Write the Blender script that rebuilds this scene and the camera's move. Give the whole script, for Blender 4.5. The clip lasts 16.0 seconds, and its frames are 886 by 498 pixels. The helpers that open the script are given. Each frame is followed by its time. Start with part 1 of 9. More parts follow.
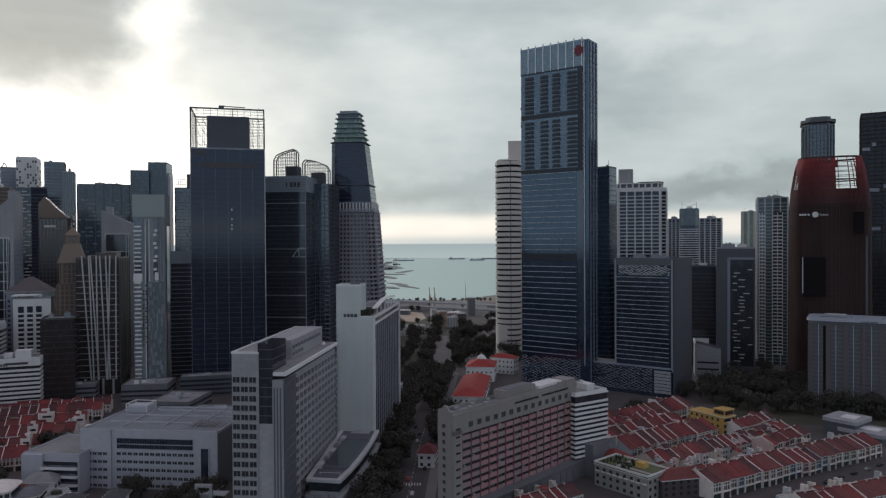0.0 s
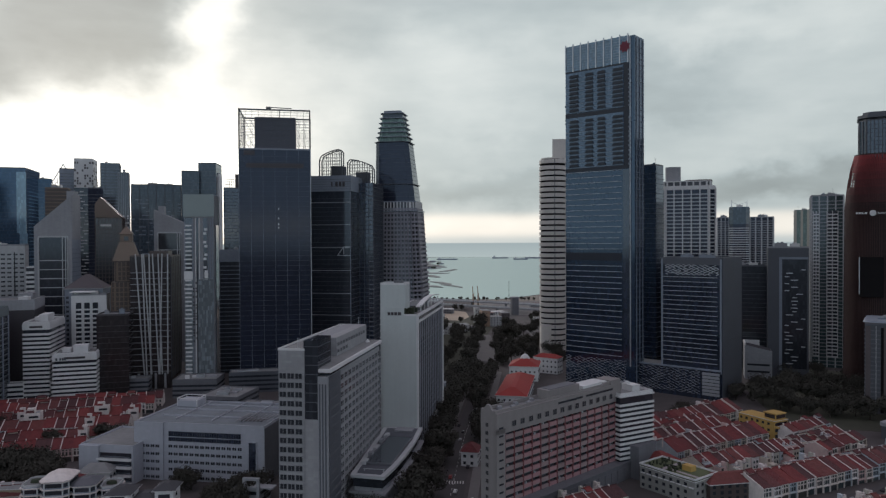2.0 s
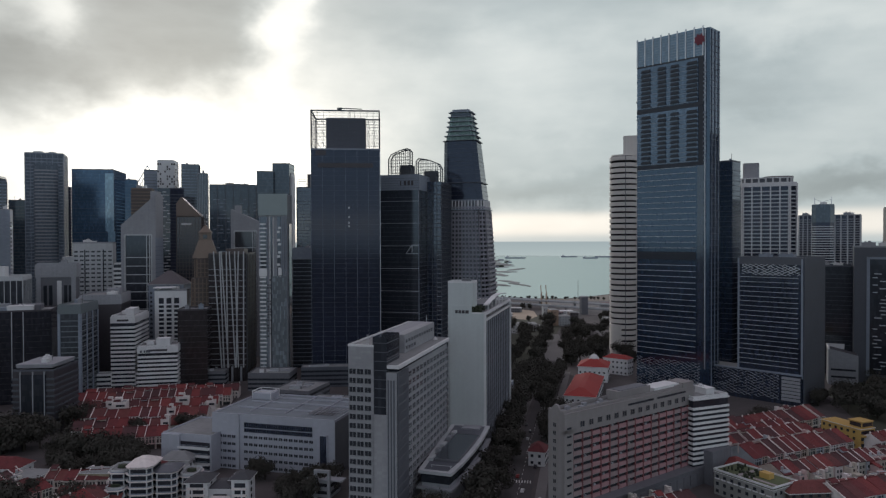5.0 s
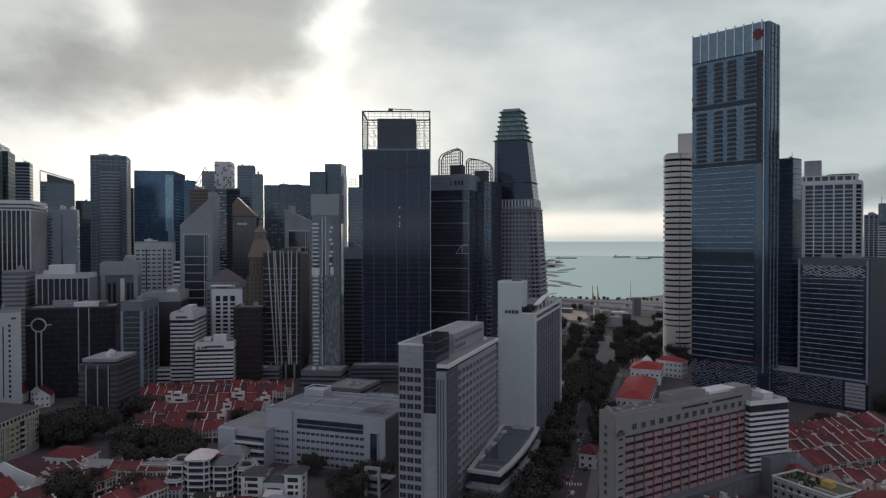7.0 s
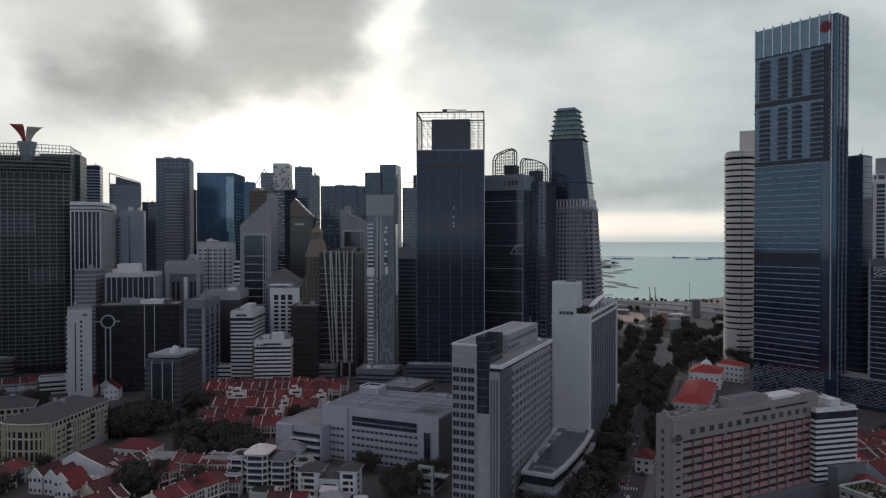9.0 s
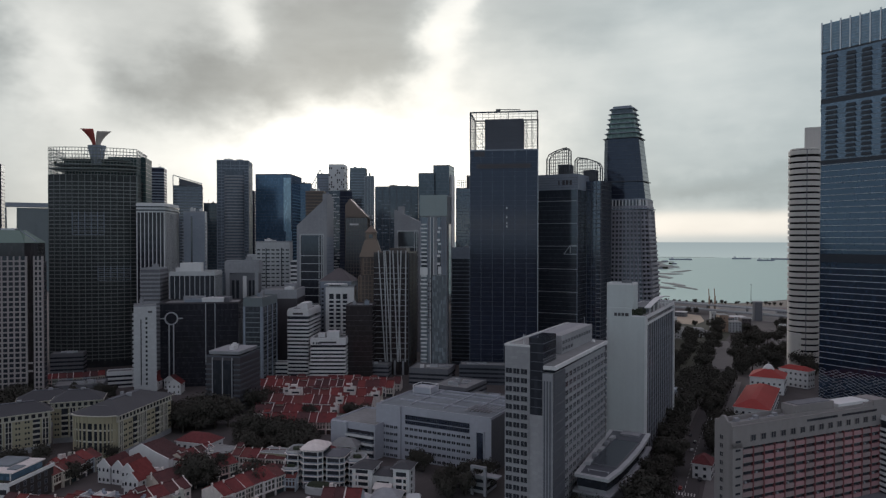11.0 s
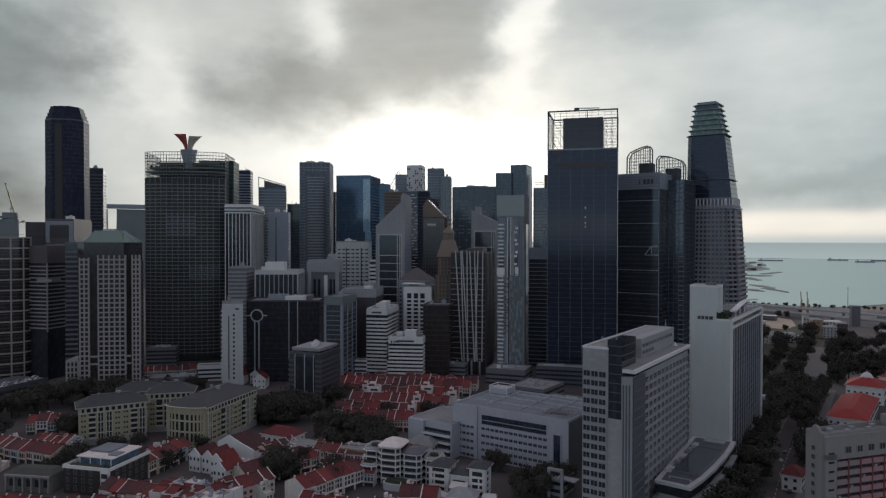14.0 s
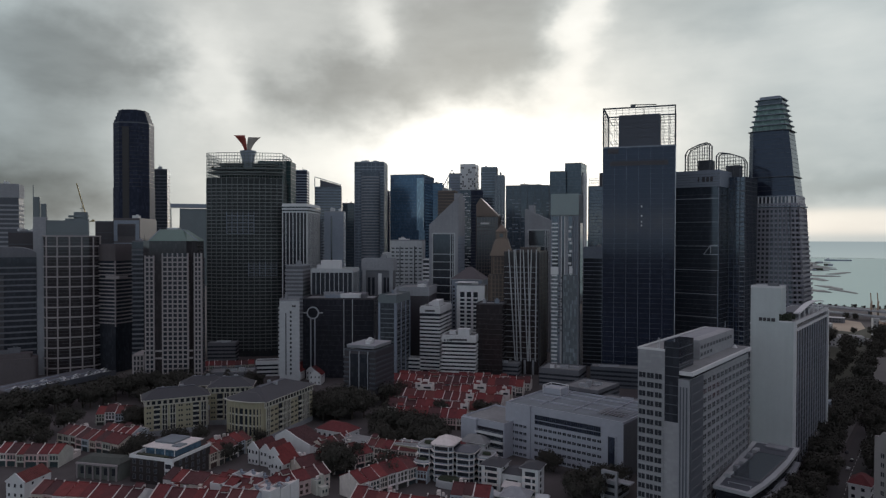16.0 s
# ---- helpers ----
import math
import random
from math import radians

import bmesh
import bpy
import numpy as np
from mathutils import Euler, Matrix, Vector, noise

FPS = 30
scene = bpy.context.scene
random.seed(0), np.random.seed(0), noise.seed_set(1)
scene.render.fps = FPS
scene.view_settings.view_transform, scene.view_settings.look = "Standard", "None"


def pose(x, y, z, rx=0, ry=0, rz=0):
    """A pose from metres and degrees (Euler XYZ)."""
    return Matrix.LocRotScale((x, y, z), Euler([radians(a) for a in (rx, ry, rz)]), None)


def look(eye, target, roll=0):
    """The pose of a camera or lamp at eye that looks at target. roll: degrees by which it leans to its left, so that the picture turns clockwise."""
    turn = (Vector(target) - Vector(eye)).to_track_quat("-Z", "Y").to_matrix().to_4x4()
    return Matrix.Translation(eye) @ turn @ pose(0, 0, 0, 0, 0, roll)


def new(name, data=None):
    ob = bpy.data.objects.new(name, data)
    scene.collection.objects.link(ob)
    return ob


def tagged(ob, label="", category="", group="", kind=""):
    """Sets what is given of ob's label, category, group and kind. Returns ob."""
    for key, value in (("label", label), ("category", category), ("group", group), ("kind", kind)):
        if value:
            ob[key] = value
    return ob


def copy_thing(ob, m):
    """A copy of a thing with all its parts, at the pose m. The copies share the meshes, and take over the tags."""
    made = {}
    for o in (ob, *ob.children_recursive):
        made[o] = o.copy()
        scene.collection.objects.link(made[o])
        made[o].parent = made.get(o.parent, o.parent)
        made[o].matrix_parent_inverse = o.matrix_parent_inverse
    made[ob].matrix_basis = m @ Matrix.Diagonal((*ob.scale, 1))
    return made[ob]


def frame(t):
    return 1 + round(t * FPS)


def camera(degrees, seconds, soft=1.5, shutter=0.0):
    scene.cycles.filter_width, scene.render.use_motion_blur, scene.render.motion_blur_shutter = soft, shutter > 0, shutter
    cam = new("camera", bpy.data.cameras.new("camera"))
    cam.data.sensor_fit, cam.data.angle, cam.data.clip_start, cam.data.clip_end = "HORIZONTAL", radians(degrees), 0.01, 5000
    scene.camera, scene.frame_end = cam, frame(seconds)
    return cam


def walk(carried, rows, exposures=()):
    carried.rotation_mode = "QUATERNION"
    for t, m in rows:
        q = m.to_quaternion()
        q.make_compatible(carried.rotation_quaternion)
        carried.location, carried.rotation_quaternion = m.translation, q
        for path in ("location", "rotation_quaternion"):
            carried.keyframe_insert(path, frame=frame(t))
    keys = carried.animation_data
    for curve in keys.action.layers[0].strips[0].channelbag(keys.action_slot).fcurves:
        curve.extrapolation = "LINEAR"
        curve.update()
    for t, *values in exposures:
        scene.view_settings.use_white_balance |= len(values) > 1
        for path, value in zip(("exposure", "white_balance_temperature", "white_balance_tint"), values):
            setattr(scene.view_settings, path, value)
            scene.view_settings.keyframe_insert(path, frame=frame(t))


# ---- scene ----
# ---------------------------------------------------------------- camera
cam = camera(65.11, 16.0, soft=1.3)
PATH = """0.0 0.00 0.00 0.00 0.00 -0.69 0.31
0.5 0.01 -0.12 -0.04 0.88 -0.69 0.30
1.0 0.03 -0.24 -0.07 1.77 -0.71 0.29
1.5 0.05 -0.36 -0.10 2.68 -0.72 0.27
2.0 0.07 -0.48 -0.13 3.59 -0.75 0.26
2.5 0.10 -0.60 -0.16 4.48 -0.77 0.24
3.0 0.13 -0.72 -0.17 5.51 -0.78 0.23
3.5 0.17 -0.85 -0.19 6.59 -0.80 0.21
4.0 0.20 -0.97 -0.20 7.44 -0.83 0.20
6.5 0.44 -1.60 -0.20 12.23 -0.85 0.12
7.0 0.50 -1.73 -0.19 13.33 -0.86 0.10
7.5 0.56 -1.86 -0.18 14.48 -0.86 0.09
8.0 0.62 -1.99 -0.16 15.61 -0.85 0.07
8.5 0.69 -2.12 -0.13 16.70 -0.85 0.06
9.0 0.76 -2.25 -0.11 17.78 -0.84 0.05
11.5 1.17 -2.92 0.09 23.18 -0.84 -0.02
12.0 1.26 -3.06 0.14 24.14 -0.83 -0.03
12.5 1.35 -3.19 0.19 25.20 -0.83 -0.04
13.0 1.45 -3.33 0.25 26.31 -0.84 -0.05
13.5 1.55 -3.47 0.31 27.41 -0.85 -0.06
14.0 1.66 -3.61 0.38 28.54 -0.86 -0.07
14.5 1.77 -3.75 0.45 29.64 -0.88 -0.09
15.0 1.88 -3.89 0.52 30.75 -0.91 -0.10
15.5 1.99 -4.03 0.60 31.85 -0.94 -0.11
16.0 2.11 -4.18 0.68 32.94 -0.99 -0.12"""
walk(cam, [(t, pose(x, y, 124 + z, 90 + pitch, roll, yaw))
           for t, x, y, z, yaw, pitch, roll in ([float(v) for v in row.split()] for row in PATH.splitlines())],
     exposures=[(0.0, 0.28), (8.0, 0.24), (16.0, 0.10)])

# ---------------------------------------------------------------- sky and sun
SUN_AZ, SUN_EL = 27.0, 11.0          # degrees to the left of the first view, above the horizon
world = bpy.data.worlds.new("world")
scene.world = world
world.use_nodes = True
wt = world.node_tree
wt.nodes.clear()


def wn(kind, operation="", data_type=""):
    n = wt.nodes.new(kind)
    if operation:
        n.operation = operation
    if data_type:
        n.data_type = data_type
    return n


def wmath(op, a, b=None, c=None):
    n = wn("ShaderNodeMath", operation=op)
    for i, v in enumerate((a, b, c)):
        if v is None:
            continue
        if isinstance(v, (int, float)):
            n.inputs[i].default_value = v
        else:
            wt.links.new(v, n.inputs[i])
    return n.outputs[0]


def wmix(fac, a, b):
    n = wn("ShaderNodeMix", data_type="RGBA")
    for i, v in ((0, fac), (6, a), (7, b)):
        if isinstance(v, (int, float)):
            n.inputs[i].default_value = v
        elif isinstance(v, tuple):
            n.inputs[i].default_value = (*v, 1)
        else:
            wt.links.new(v, n.inputs[i])
    return n.outputs[2]


co = wn("ShaderNodeTexCoord").outputs["Generated"]
sep = wn("ShaderNodeSeparateXYZ")
wt.links.new(co, sep.inputs[0])
az = wmath("MULTIPLY", wmath("ARCTAN2", wmath("MULTIPLY", sep.outputs[0], -1), sep.outputs[1]), 57.2958)
el = wmath("MULTIPLY", wmath("ARCSINE", sep.outputs[2]), 57.2958)


def cloud_noise(scale, detail, stretch, rough=0.55, off=0.0):
    """Cloud noise over the dome, flattened towards the horizon."""
    m = wn("ShaderNodeMapping")
    m.inputs["Scale"].default_value = (scale, scale, scale * stretch)
    m.inputs["Location"].default_value = (off, off * 0.7, off * 1.3)
    wt.links.new(co, m.inputs[0])
    n = wn("ShaderNodeTexNoise")
    n.inputs["Scale"].default_value = 1.0
    n.inputs["Detail"].default_value = detail
    n.inputs["Roughness"].default_value = rough
    wt.links.new(m.outputs[0], n.inputs["Vector"])
    return n.outputs[0]


warp_a = wmath("MULTIPLY", wmath("SUBTRACT", cloud_noise(5, 5, 1.5, 0.56), 0.5), 15.0)
warp_e = wmath("MULTIPLY", wmath("SUBTRACT", cloud_noise(6, 5, 1.5, 0.56, off=4.3), 0.5), 9.0)
wa, we = wmath("ADD", az, warp_a), wmath("ADD", el, warp_e)


def lobe(a, e, sa, se, gain, edge):
    """A soft bank of cloud, or a gap in it, in the direction a, e; edge: how firm its outline is."""
    p = wmath("POWER", wmath("ABSOLUTE", wmath("DIVIDE", wmath("SUBTRACT", wa, a), sa)), 2.0)
    q = wmath("POWER", wmath("ABSOLUTE", wmath("DIVIDE", wmath("SUBTRACT", we, e), se)), 2.0)
    return wmath("MULTIPLY", wmath("EXPONENT", wmath("MULTIPLY", wmath("POWER", wmath("ADD", p, q), edge), -1)), gain)


big = wmath("MULTIPLY", wmath("SUBTRACT", cloud_noise(2.6, 3, 2.8, 0.42, 1.7), 0.5), 0.20)
small = wmath("MULTIPLY", wmath("SUBTRACT", cloud_noise(9, 5, 3.4, 0.5, 8.1), 0.5), 0.17)
bright = wmath("ADD", wmath("ADD", big, small), 0.53)
# darker overhead and away from the sun
sky_fall = wmath("MULTIPLY", wmath("SMOOTH_MIN", wmath("MAXIMUM", wmath("SUBTRACT", el, 16.0), 0.0), 60.0, 20.0), -0.0034)
away = wmath("MULTIPLY", wmath("SUBTRACT", wmath("COSINE", wmath("MULTIPLY", wmath("SUBTRACT", az, SUN_AZ), 0.01745)), 1.0), 0.05)
bright = wmath("ADD", bright, wmath("ADD", sky_fall, away))
for a, e, sa, se, gain, edge in (
        (28.5, 6.5, 13.0, 5.4, 0.76, 1.5),    # glow of the hidden sun
        (30.0, 2.0, 22.0, 4.0, 0.26, 1.2),
        (22.0, 17.0, 2.6, 6.0, 0.36, 1.3),    # gaps above it
        (39.5, 17.8, 2.6, 2.6, 0.24, 1.3),
        (51.5, 12.5, 3.0, 4.6, 0.27, 1.3),
        (16.0, 12.5, 6.0, 4.0, 0.15, 1.2),
        (30.0, 15.8, 7.0, 4.8, -0.16, 2.0),   # dark banks
        (40.8, 11.2, 6.6, 3.8, -0.25, 2.0),
        (60.5, 12.8, 7.0, 3.6, -0.24, 1.6),
        (47.5, 17.0, 3.5, 3.0, 0.05, 1.2),
        (64.0, 5.5, 6.5, 4.2, -0.21, 1.3),
        (47.0, 6.5, 4.5, 4.0, 0.16, 1.2),
        (66.0, 2.0, 8.0, 3.2, -0.24, 1.2),
        (3.0, 13.0, 6.0, 3.2, 0.09, 1.2),
        (10.0, 18.0, 7.0, 3.0, -0.06, 1.4),
        (-1.0, 9.6, 7.0, 1.5, 0.06, 1.2),
        (2.0, 4.2, 9.0, 1.7, -0.13, 1.4),
        (-14.0, 12.3, 6.0, 2.4, -0.11, 1.5),
        (-21.0, 4.2, 8.0, 1.2, -0.15, 1.4),
        (-20.0, 15.8, 11.0, 1.5, 0.08, 1.2),
        (-24.0, 8.0, 8.0, 1.8, 0.05, 1.2),
        (-6.0, 17.5, 7.0, 2.2, -0.05, 1.3)):
    bright = wmath("ADD", bright, lobe(a, e, sa, se, gain, edge))
# clear strip above the sea
strip = wmath("MULTIPLY", wmath("EXPONENT", wmath("MULTIPLY", wmath("POWER", wmath("ABSOLUTE", wmath("DIVIDE", wmath("SUBTRACT", el, 1.15), 0.95)), 4.0), -1.0)), 0.26)
strip = wmath("MULTIPLY", strip, wmath("MINIMUM", wmath("MAXIMUM", wmath("DIVIDE", wmath("SUBTRACT", 34.0, az), 16.0), 0.0), 1.0))
bright = wmath("MAXIMUM", wmath("ADD", bright, strip), 0.14)
warm = wmath("MINIMUM", wmath("MAXIMUM", wmath("DIVIDE", wmath("SUBTRACT", az, 4.0), 30.0), 0.0), 1.0)
warm = wmath("MULTIPLY", warm, wmath("MINIMUM", wmath("MAXIMUM", wmath("DIVIDE", wmath("SUBTRACT", 66.0, az), 14.0), 0.0), 1.0))
lit = wmath("MINIMUM", wmath("MAXIMUM", wmath("MULTIPLY", wmath("SUBTRACT", bright, 0.44), 2.4), 0.0), 1.0)
low_tone = wmix(lit, wmix(warm, (0.865, 0.985, 1.01), (0.96, 0.995, 0.965)), (1.0, 0.998, 0.945))
behind = wmath("MINIMUM", wmath("MAXIMUM", wmath("DIVIDE", wmath("SUBTRACT", wmath("ABSOLUTE", wmath("SUBTRACT", az, SUN_AZ)), 70.0), 40.0), 0.0), 1.0)
low_tone = wmix(behind, low_tone, (0.80, 0.965, 1.12))
high = wmath("MINIMUM", wmath("MAXIMUM", wmath("DIVIDE", wmath("SUBTRACT", el, 18.0), 30.0), 0.0), 1.0)
low_tone = wmix(wmath("MINIMUM", wmath("MULTIPLY", strip, 3.4), 1.0), low_tone, (1.03, 0.985, 0.90))
tone = wmix(high, low_tone, (1.04, 0.93, 1.13))
cloud = wn("ShaderNodeVectorMath", operation="SCALE")
wt.links.new(tone, cloud.inputs[0])
wt.links.new(bright, cloud.inputs["Scale"])
sky = wn("ShaderNodeTexSky")
sky.sky_type, sky.sun_disc = "NISHITA", False
sky.sun_elevation, sky.sun_rotation = radians(SUN_EL), radians(-SUN_AZ)
veil = wn("ShaderNodeVectorMath", operation="SCALE")
wt.links.new(sky.outputs[0], veil.inputs[0])
veil.inputs["Scale"].default_value = 0.06
above = wmix(0.95, veil.outputs[0], cloud.outputs[0])
# far sea under the horizon
haze = wmix(wmath("MULTIPLY", wmath("MINIMUM", wmath("MULTIPLY", el, -1.0), 1.5), 0.66), (0.285, 0.34, 0.36), (0.35, 0.41, 0.415))
down = wmath("MULTIPLY", wmath("ADD", wmath("MULTIPLY", el, -1.0), -0.22), 12.0)
down = wmath("MINIMUM", wmath("MAXIMUM", down, 0.0), 1.0)
bg = wn("ShaderNodeBackground")
wt.links.new(wmix(down, above, haze), bg.inputs["Color"])
bg.inputs["Strength"].default_value = 1.0
wt.links.new(bg.outputs[0], wn("ShaderNodeOutputWorld").inputs[0])

lamp = bpy.data.lights.new("sun", "SUN")
lamp.energy, lamp.angle, lamp.color = 0.6, radians(14), (1.0, 0.96, 0.92)
sun = new("sun", lamp)
s_dir = Vector((-math.sin(radians(SUN_AZ)) * math.cos(radians(SUN_EL)), math.cos(radians(SUN_AZ)) * math.cos(radians(SUN_EL)), math.sin(radians(SUN_EL))))
sun.matrix_basis = look(s_dir * 800 + Vector((0, 300, 0)), (0, 300, 0))


# ---------------------------------------------------------------- materials
MATS = {}


def material(name, color, rough=0.7, metal=0.0, var=0.15, grain=0.6, coarse=0.05, bump=0.0, spec=0.5, hue=(1, 1, 1), rnd=0.0, panes=None, island=0.0, streak=0.0, amp=0.5):
    """A weathered surface: coarse stains and fine grain over a base colour. panes: size of glass panes that differ a little; streak: rain marks down the face."""
    if name in MATS:
        return MATS[name]
    m = bpy.data.materials.new(name)
    m.use_nodes = True
    nt = m.node_tree
    b = nt.nodes["Principled BSDF"]
    b.inputs["Roughness"].default_value = rough
    b.inputs["Metallic"].default_value = metal
    b.inputs["Specular IOR Level"].default_value = spec
    tc = nt.nodes.new("ShaderNodeTexCoord").outputs["Object"]

    def link(a, i):
        nt.links.new(a, i)

    def mth(op, a, b2):
        n = nt.nodes.new("ShaderNodeMath")
        n.operation = op
        for i, v in enumerate((a, b2)):
            if isinstance(v, (int, float)):
                n.inputs[i].default_value = v
            else:
                link(v, n.inputs[i])
        return n.outputs[0]

    def ns(scale, detail, sc=(1, 1, 1)):
        mp = nt.nodes.new("ShaderNodeMapping")
        mp.inputs["Scale"].default_value = sc
        link(geo, mp.inputs[0])
        n = nt.nodes.new("ShaderNodeTexNoise")
        n.inputs["Scale"].default_value = scale
        n.inputs["Detail"].default_value = detail
        link(mp.outputs[0], n.inputs["Vector"])
        return n.outputs[0]

    geo = nt.nodes.new("ShaderNodeNewGeometry").outputs["Position"]
    f = mth("ADD", mth("MULTIPLY", mth("SUBTRACT", ns(coarse, 5), 0.5), 2.2 * var), mth("MULTIPLY", mth("SUBTRACT", ns(grain, 4), 0.5), 1.4 * var))
    if streak:
        f = mth("ADD", f, mth("MULTIPLY", mth("SUBTRACT", ns(0.5, 4, (1, 1, 0.06)), 0.5), streak))
    if rnd:
        oi = nt.nodes.new("ShaderNodeObjectInfo").outputs["Random"]
        f = mth("ADD", f, mth("MULTIPLY", mth("SUBTRACT", oi, 0.5), rnd))
    if island:
        ri = nt.nodes.new("ShaderNodeNewGeometry").outputs["Random Per Island"]
        f = mth("ADD", f, mth("MULTIPLY", mth("SUBTRACT", ri, 0.5), island))
    if panes:
        sn = nt.nodes.new("ShaderNodeVectorMath")
        sn.operation = "SNAP"
        ad = nt.nodes.new("ShaderNodeVectorMath")
        ad.inputs[1].default_value = (0.41, 0.37, 0.13)
        link(tc, ad.inputs[0])
        link(ad.outputs[0], sn.inputs[0])
        sn.inputs[1].default_value = panes
        wnz = nt.nodes.new("ShaderNodeTexWhiteNoise")
        link(sn.outputs[0], wnz.inputs["Vector"])
        cell = wnz.outputs["Value"]
        f = mth("ADD", f, mth("MULTIPLY", mth("SUBTRACT", mth("POWER", cell, 3.0), 0.25), amp))
        link(mth("ADD", mth("MULTIPLY", cell, 0.05), rough), b.inputs["Roughness"])
    mul = mth("ADD", 1.0, f)
    mx = nt.nodes.new("ShaderNodeVectorMath")
    mx.operation = "SCALE"
    mx.inputs[0].default_value = color
    link(mul, mx.inputs["Scale"])
    link(mx.outputs[0], b.inputs["Base Color"])
    if bump:
        bp = nt.nodes.new("ShaderNodeBump")
        bp.inputs["Strength"].default_value = bump
        bp.inputs["Distance"].default_value = 0.3
        link(ns(grain * 2, 5), bp.inputs["Height"])
        link(bp.outputs[0], b.inputs["Normal"])
    MATS[name] = m
    return m


def glass(name, color, panes=(1.5, 1.5, 3.6), rough=0.07, spec=0.8, ior=1.75, tint=(0.72, 0.86, 1.0)):
    """Coated facade glass: a dark room behind a tinted reflection."""
    m = material(name, color, rough, 0.0, 0.2, 0.3, 0.03, 0.0, spec, panes=panes)
    b = m.node_tree.nodes["Principled BSDF"]
    b.inputs["IOR"].default_value = ior
    b.inputs["Specular Tint"].default_value = (*tint, 1)
    return m


PANEL = (2.4, 2.4, 1.3)
BEIGE = material("beige_render", (0.68, 0.65, 0.605), 0.8, var=0.08, streak=0.15)
FINBLUE = material("blue_grey_fin", (0.36, 0.38, 0.43), 0.5, var=0.1)
WHITE_G = material("cool_white_tile", (0.51, 0.555, 0.55), 0.7, var=0.08, streak=0.14)
WHITE = material("white_paint", (0.66, 0.67, 0.67), 0.75, var=0.10, streak=0.16)
TILE2 = material("grey_white_tile", (0.315, 0.322, 0.335), 0.55, var=0.14, streak=0.2, panes=PANEL, amp=0.14)
TILE = material("pale_tile", (0.47, 0.49, 0.50), 0.5, var=0.10, streak=0.14, panes=PANEL, amp=0.10)
BLUEWHITE = material("pale_blue_panel", (0.40, 0.42, 0.47), 0.55, var=0.08, streak=0.12, panes=PANEL, amp=0.07)
CONC = material("concrete", (0.30, 0.312, 0.33), 0.85, var=0.16, streak=0.24, panes=PANEL, amp=0.08)
DCONC = material("dark_concrete", (0.15, 0.156, 0.172), 0.85, var=0.2, streak=0.2)
GREYP = material("grey_panel", (0.24, 0.277, 0.328), 0.5, var=0.10, streak=0.12, panes=PANEL, amp=0.12)
SLATEP = material("slate_blue_louvre", (0.095, 0.108, 0.135), 0.55, var=0.12, streak=0.1)
DWARM = material("dark_warm_concrete", (0.12, 0.105, 0.108), 0.85, var=0.18, streak=0.2)
WARMC = material("warm_concrete", (0.33, 0.30, 0.30), 0.85, var=0.16, streak=0.22)
DGREY = material("dark_grey_panel", (0.088, 0.097, 0.115), 0.5, var=0.15, streak=0.1)
# Inky blue stands for the shade in balcony gaps and plant floors.
INKY = material("inky_gap_blue", (0.020, 0.026, 0.040), 0.45, var=0.2)
BLACK = material("black_panel", (0.054, 0.050, 0.057), 0.4, var=0.2)
BROWN = material("brown_granite", (0.085, 0.068, 0.064), 0.45, var=0.15, streak=0.1)
GOLD = material("gilded_tile", (0.20, 0.155, 0.12), 0.5, var=0.15)
METAL = material("aluminium", (0.55, 0.57, 0.60), 0.38, 0.7, var=0.08)
STEEL = material("dark_steel", (0.10, 0.11, 0.12), 0.5, 0.5, var=0.1)
ROOFGREY = material("flat_roof", (0.24, 0.25, 0.25), 0.9, var=0.28, grain=0.35, coarse=0.08)
ROOFBLUE = material("blue_roof_sheet", (0.175, 0.205, 0.225), 0.75, var=0.28, grain=0.3, coarse=0.1)
SLATE = material("slate_blue_tile", (0.056, 0.059, 0.066), 0.75, var=0.2, grain=1.2)
CREAMW = material("pale_cream_trim", (0.47, 0.455, 0.39), 0.8, var=0.1, streak=0.15)
CREAM = material("cream_render", (0.36, 0.335, 0.235), 0.8, var=0.1, streak=0.12)
YELLOW = material("yellow_render", (0.50, 0.33, 0.10), 0.8, var=0.1, streak=0.1)
PINKDK = material("red_brown_pier", (0.18, 0.055, 0.06), 0.75, var=0.15)
PINKG = material("faded_pink_panel", (0.30, 0.225, 0.225), 0.75, var=0.16, streak=0.2)
PINK = material("pink_panel", (0.38, 0.215, 0.225), 0.75, var=0.14, streak=0.1)
HOTELC = material("grey_render", (0.26, 0.247, 0.242), 0.85, var=0.12, streak=0.2)
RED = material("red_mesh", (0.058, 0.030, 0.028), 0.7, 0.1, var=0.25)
# Near-black stands for deep shade in openings, slots and gaps.
VOID_SHADE = material("void_shade_black", (0.016, 0.015, 0.016), 0.95, var=0.1, spec=0.05)
MAUVE = material("mauve_grey_panel", (0.27, 0.27, 0.305), 0.6, var=0.1, streak=0.1)
G_BLUE = glass("blue_glass", (0.015, 0.025, 0.047), tint=(0.52, 0.74, 1.0))
G_INK = glass("ink_blue_glass", (0.016, 0.020, 0.034), tint=(0.66, 0.78, 1.0), spec=0.55, ior=1.6)
G_MATT = glass("matt_blue_glass", (0.034, 0.040, 0.062), rough=0.55, spec=0.12, ior=1.35)
G_STEEL = glass("steel_blue_glass", (0.12, 0.145, 0.175), rough=0.3, spec=0.4, ior=1.5)
# Base lightened for the far towers: distance haze is in the colour.
G_SLATE = glass("slate_teal_glass", (0.072, 0.096, 0.122), tint=(0.75, 0.9, 1.0), spec=0.6, ior=1.6)
G_TEAL = glass("teal_glass", (0.20, 0.29, 0.27), rough=0.4, spec=0.3, ior=1.45)
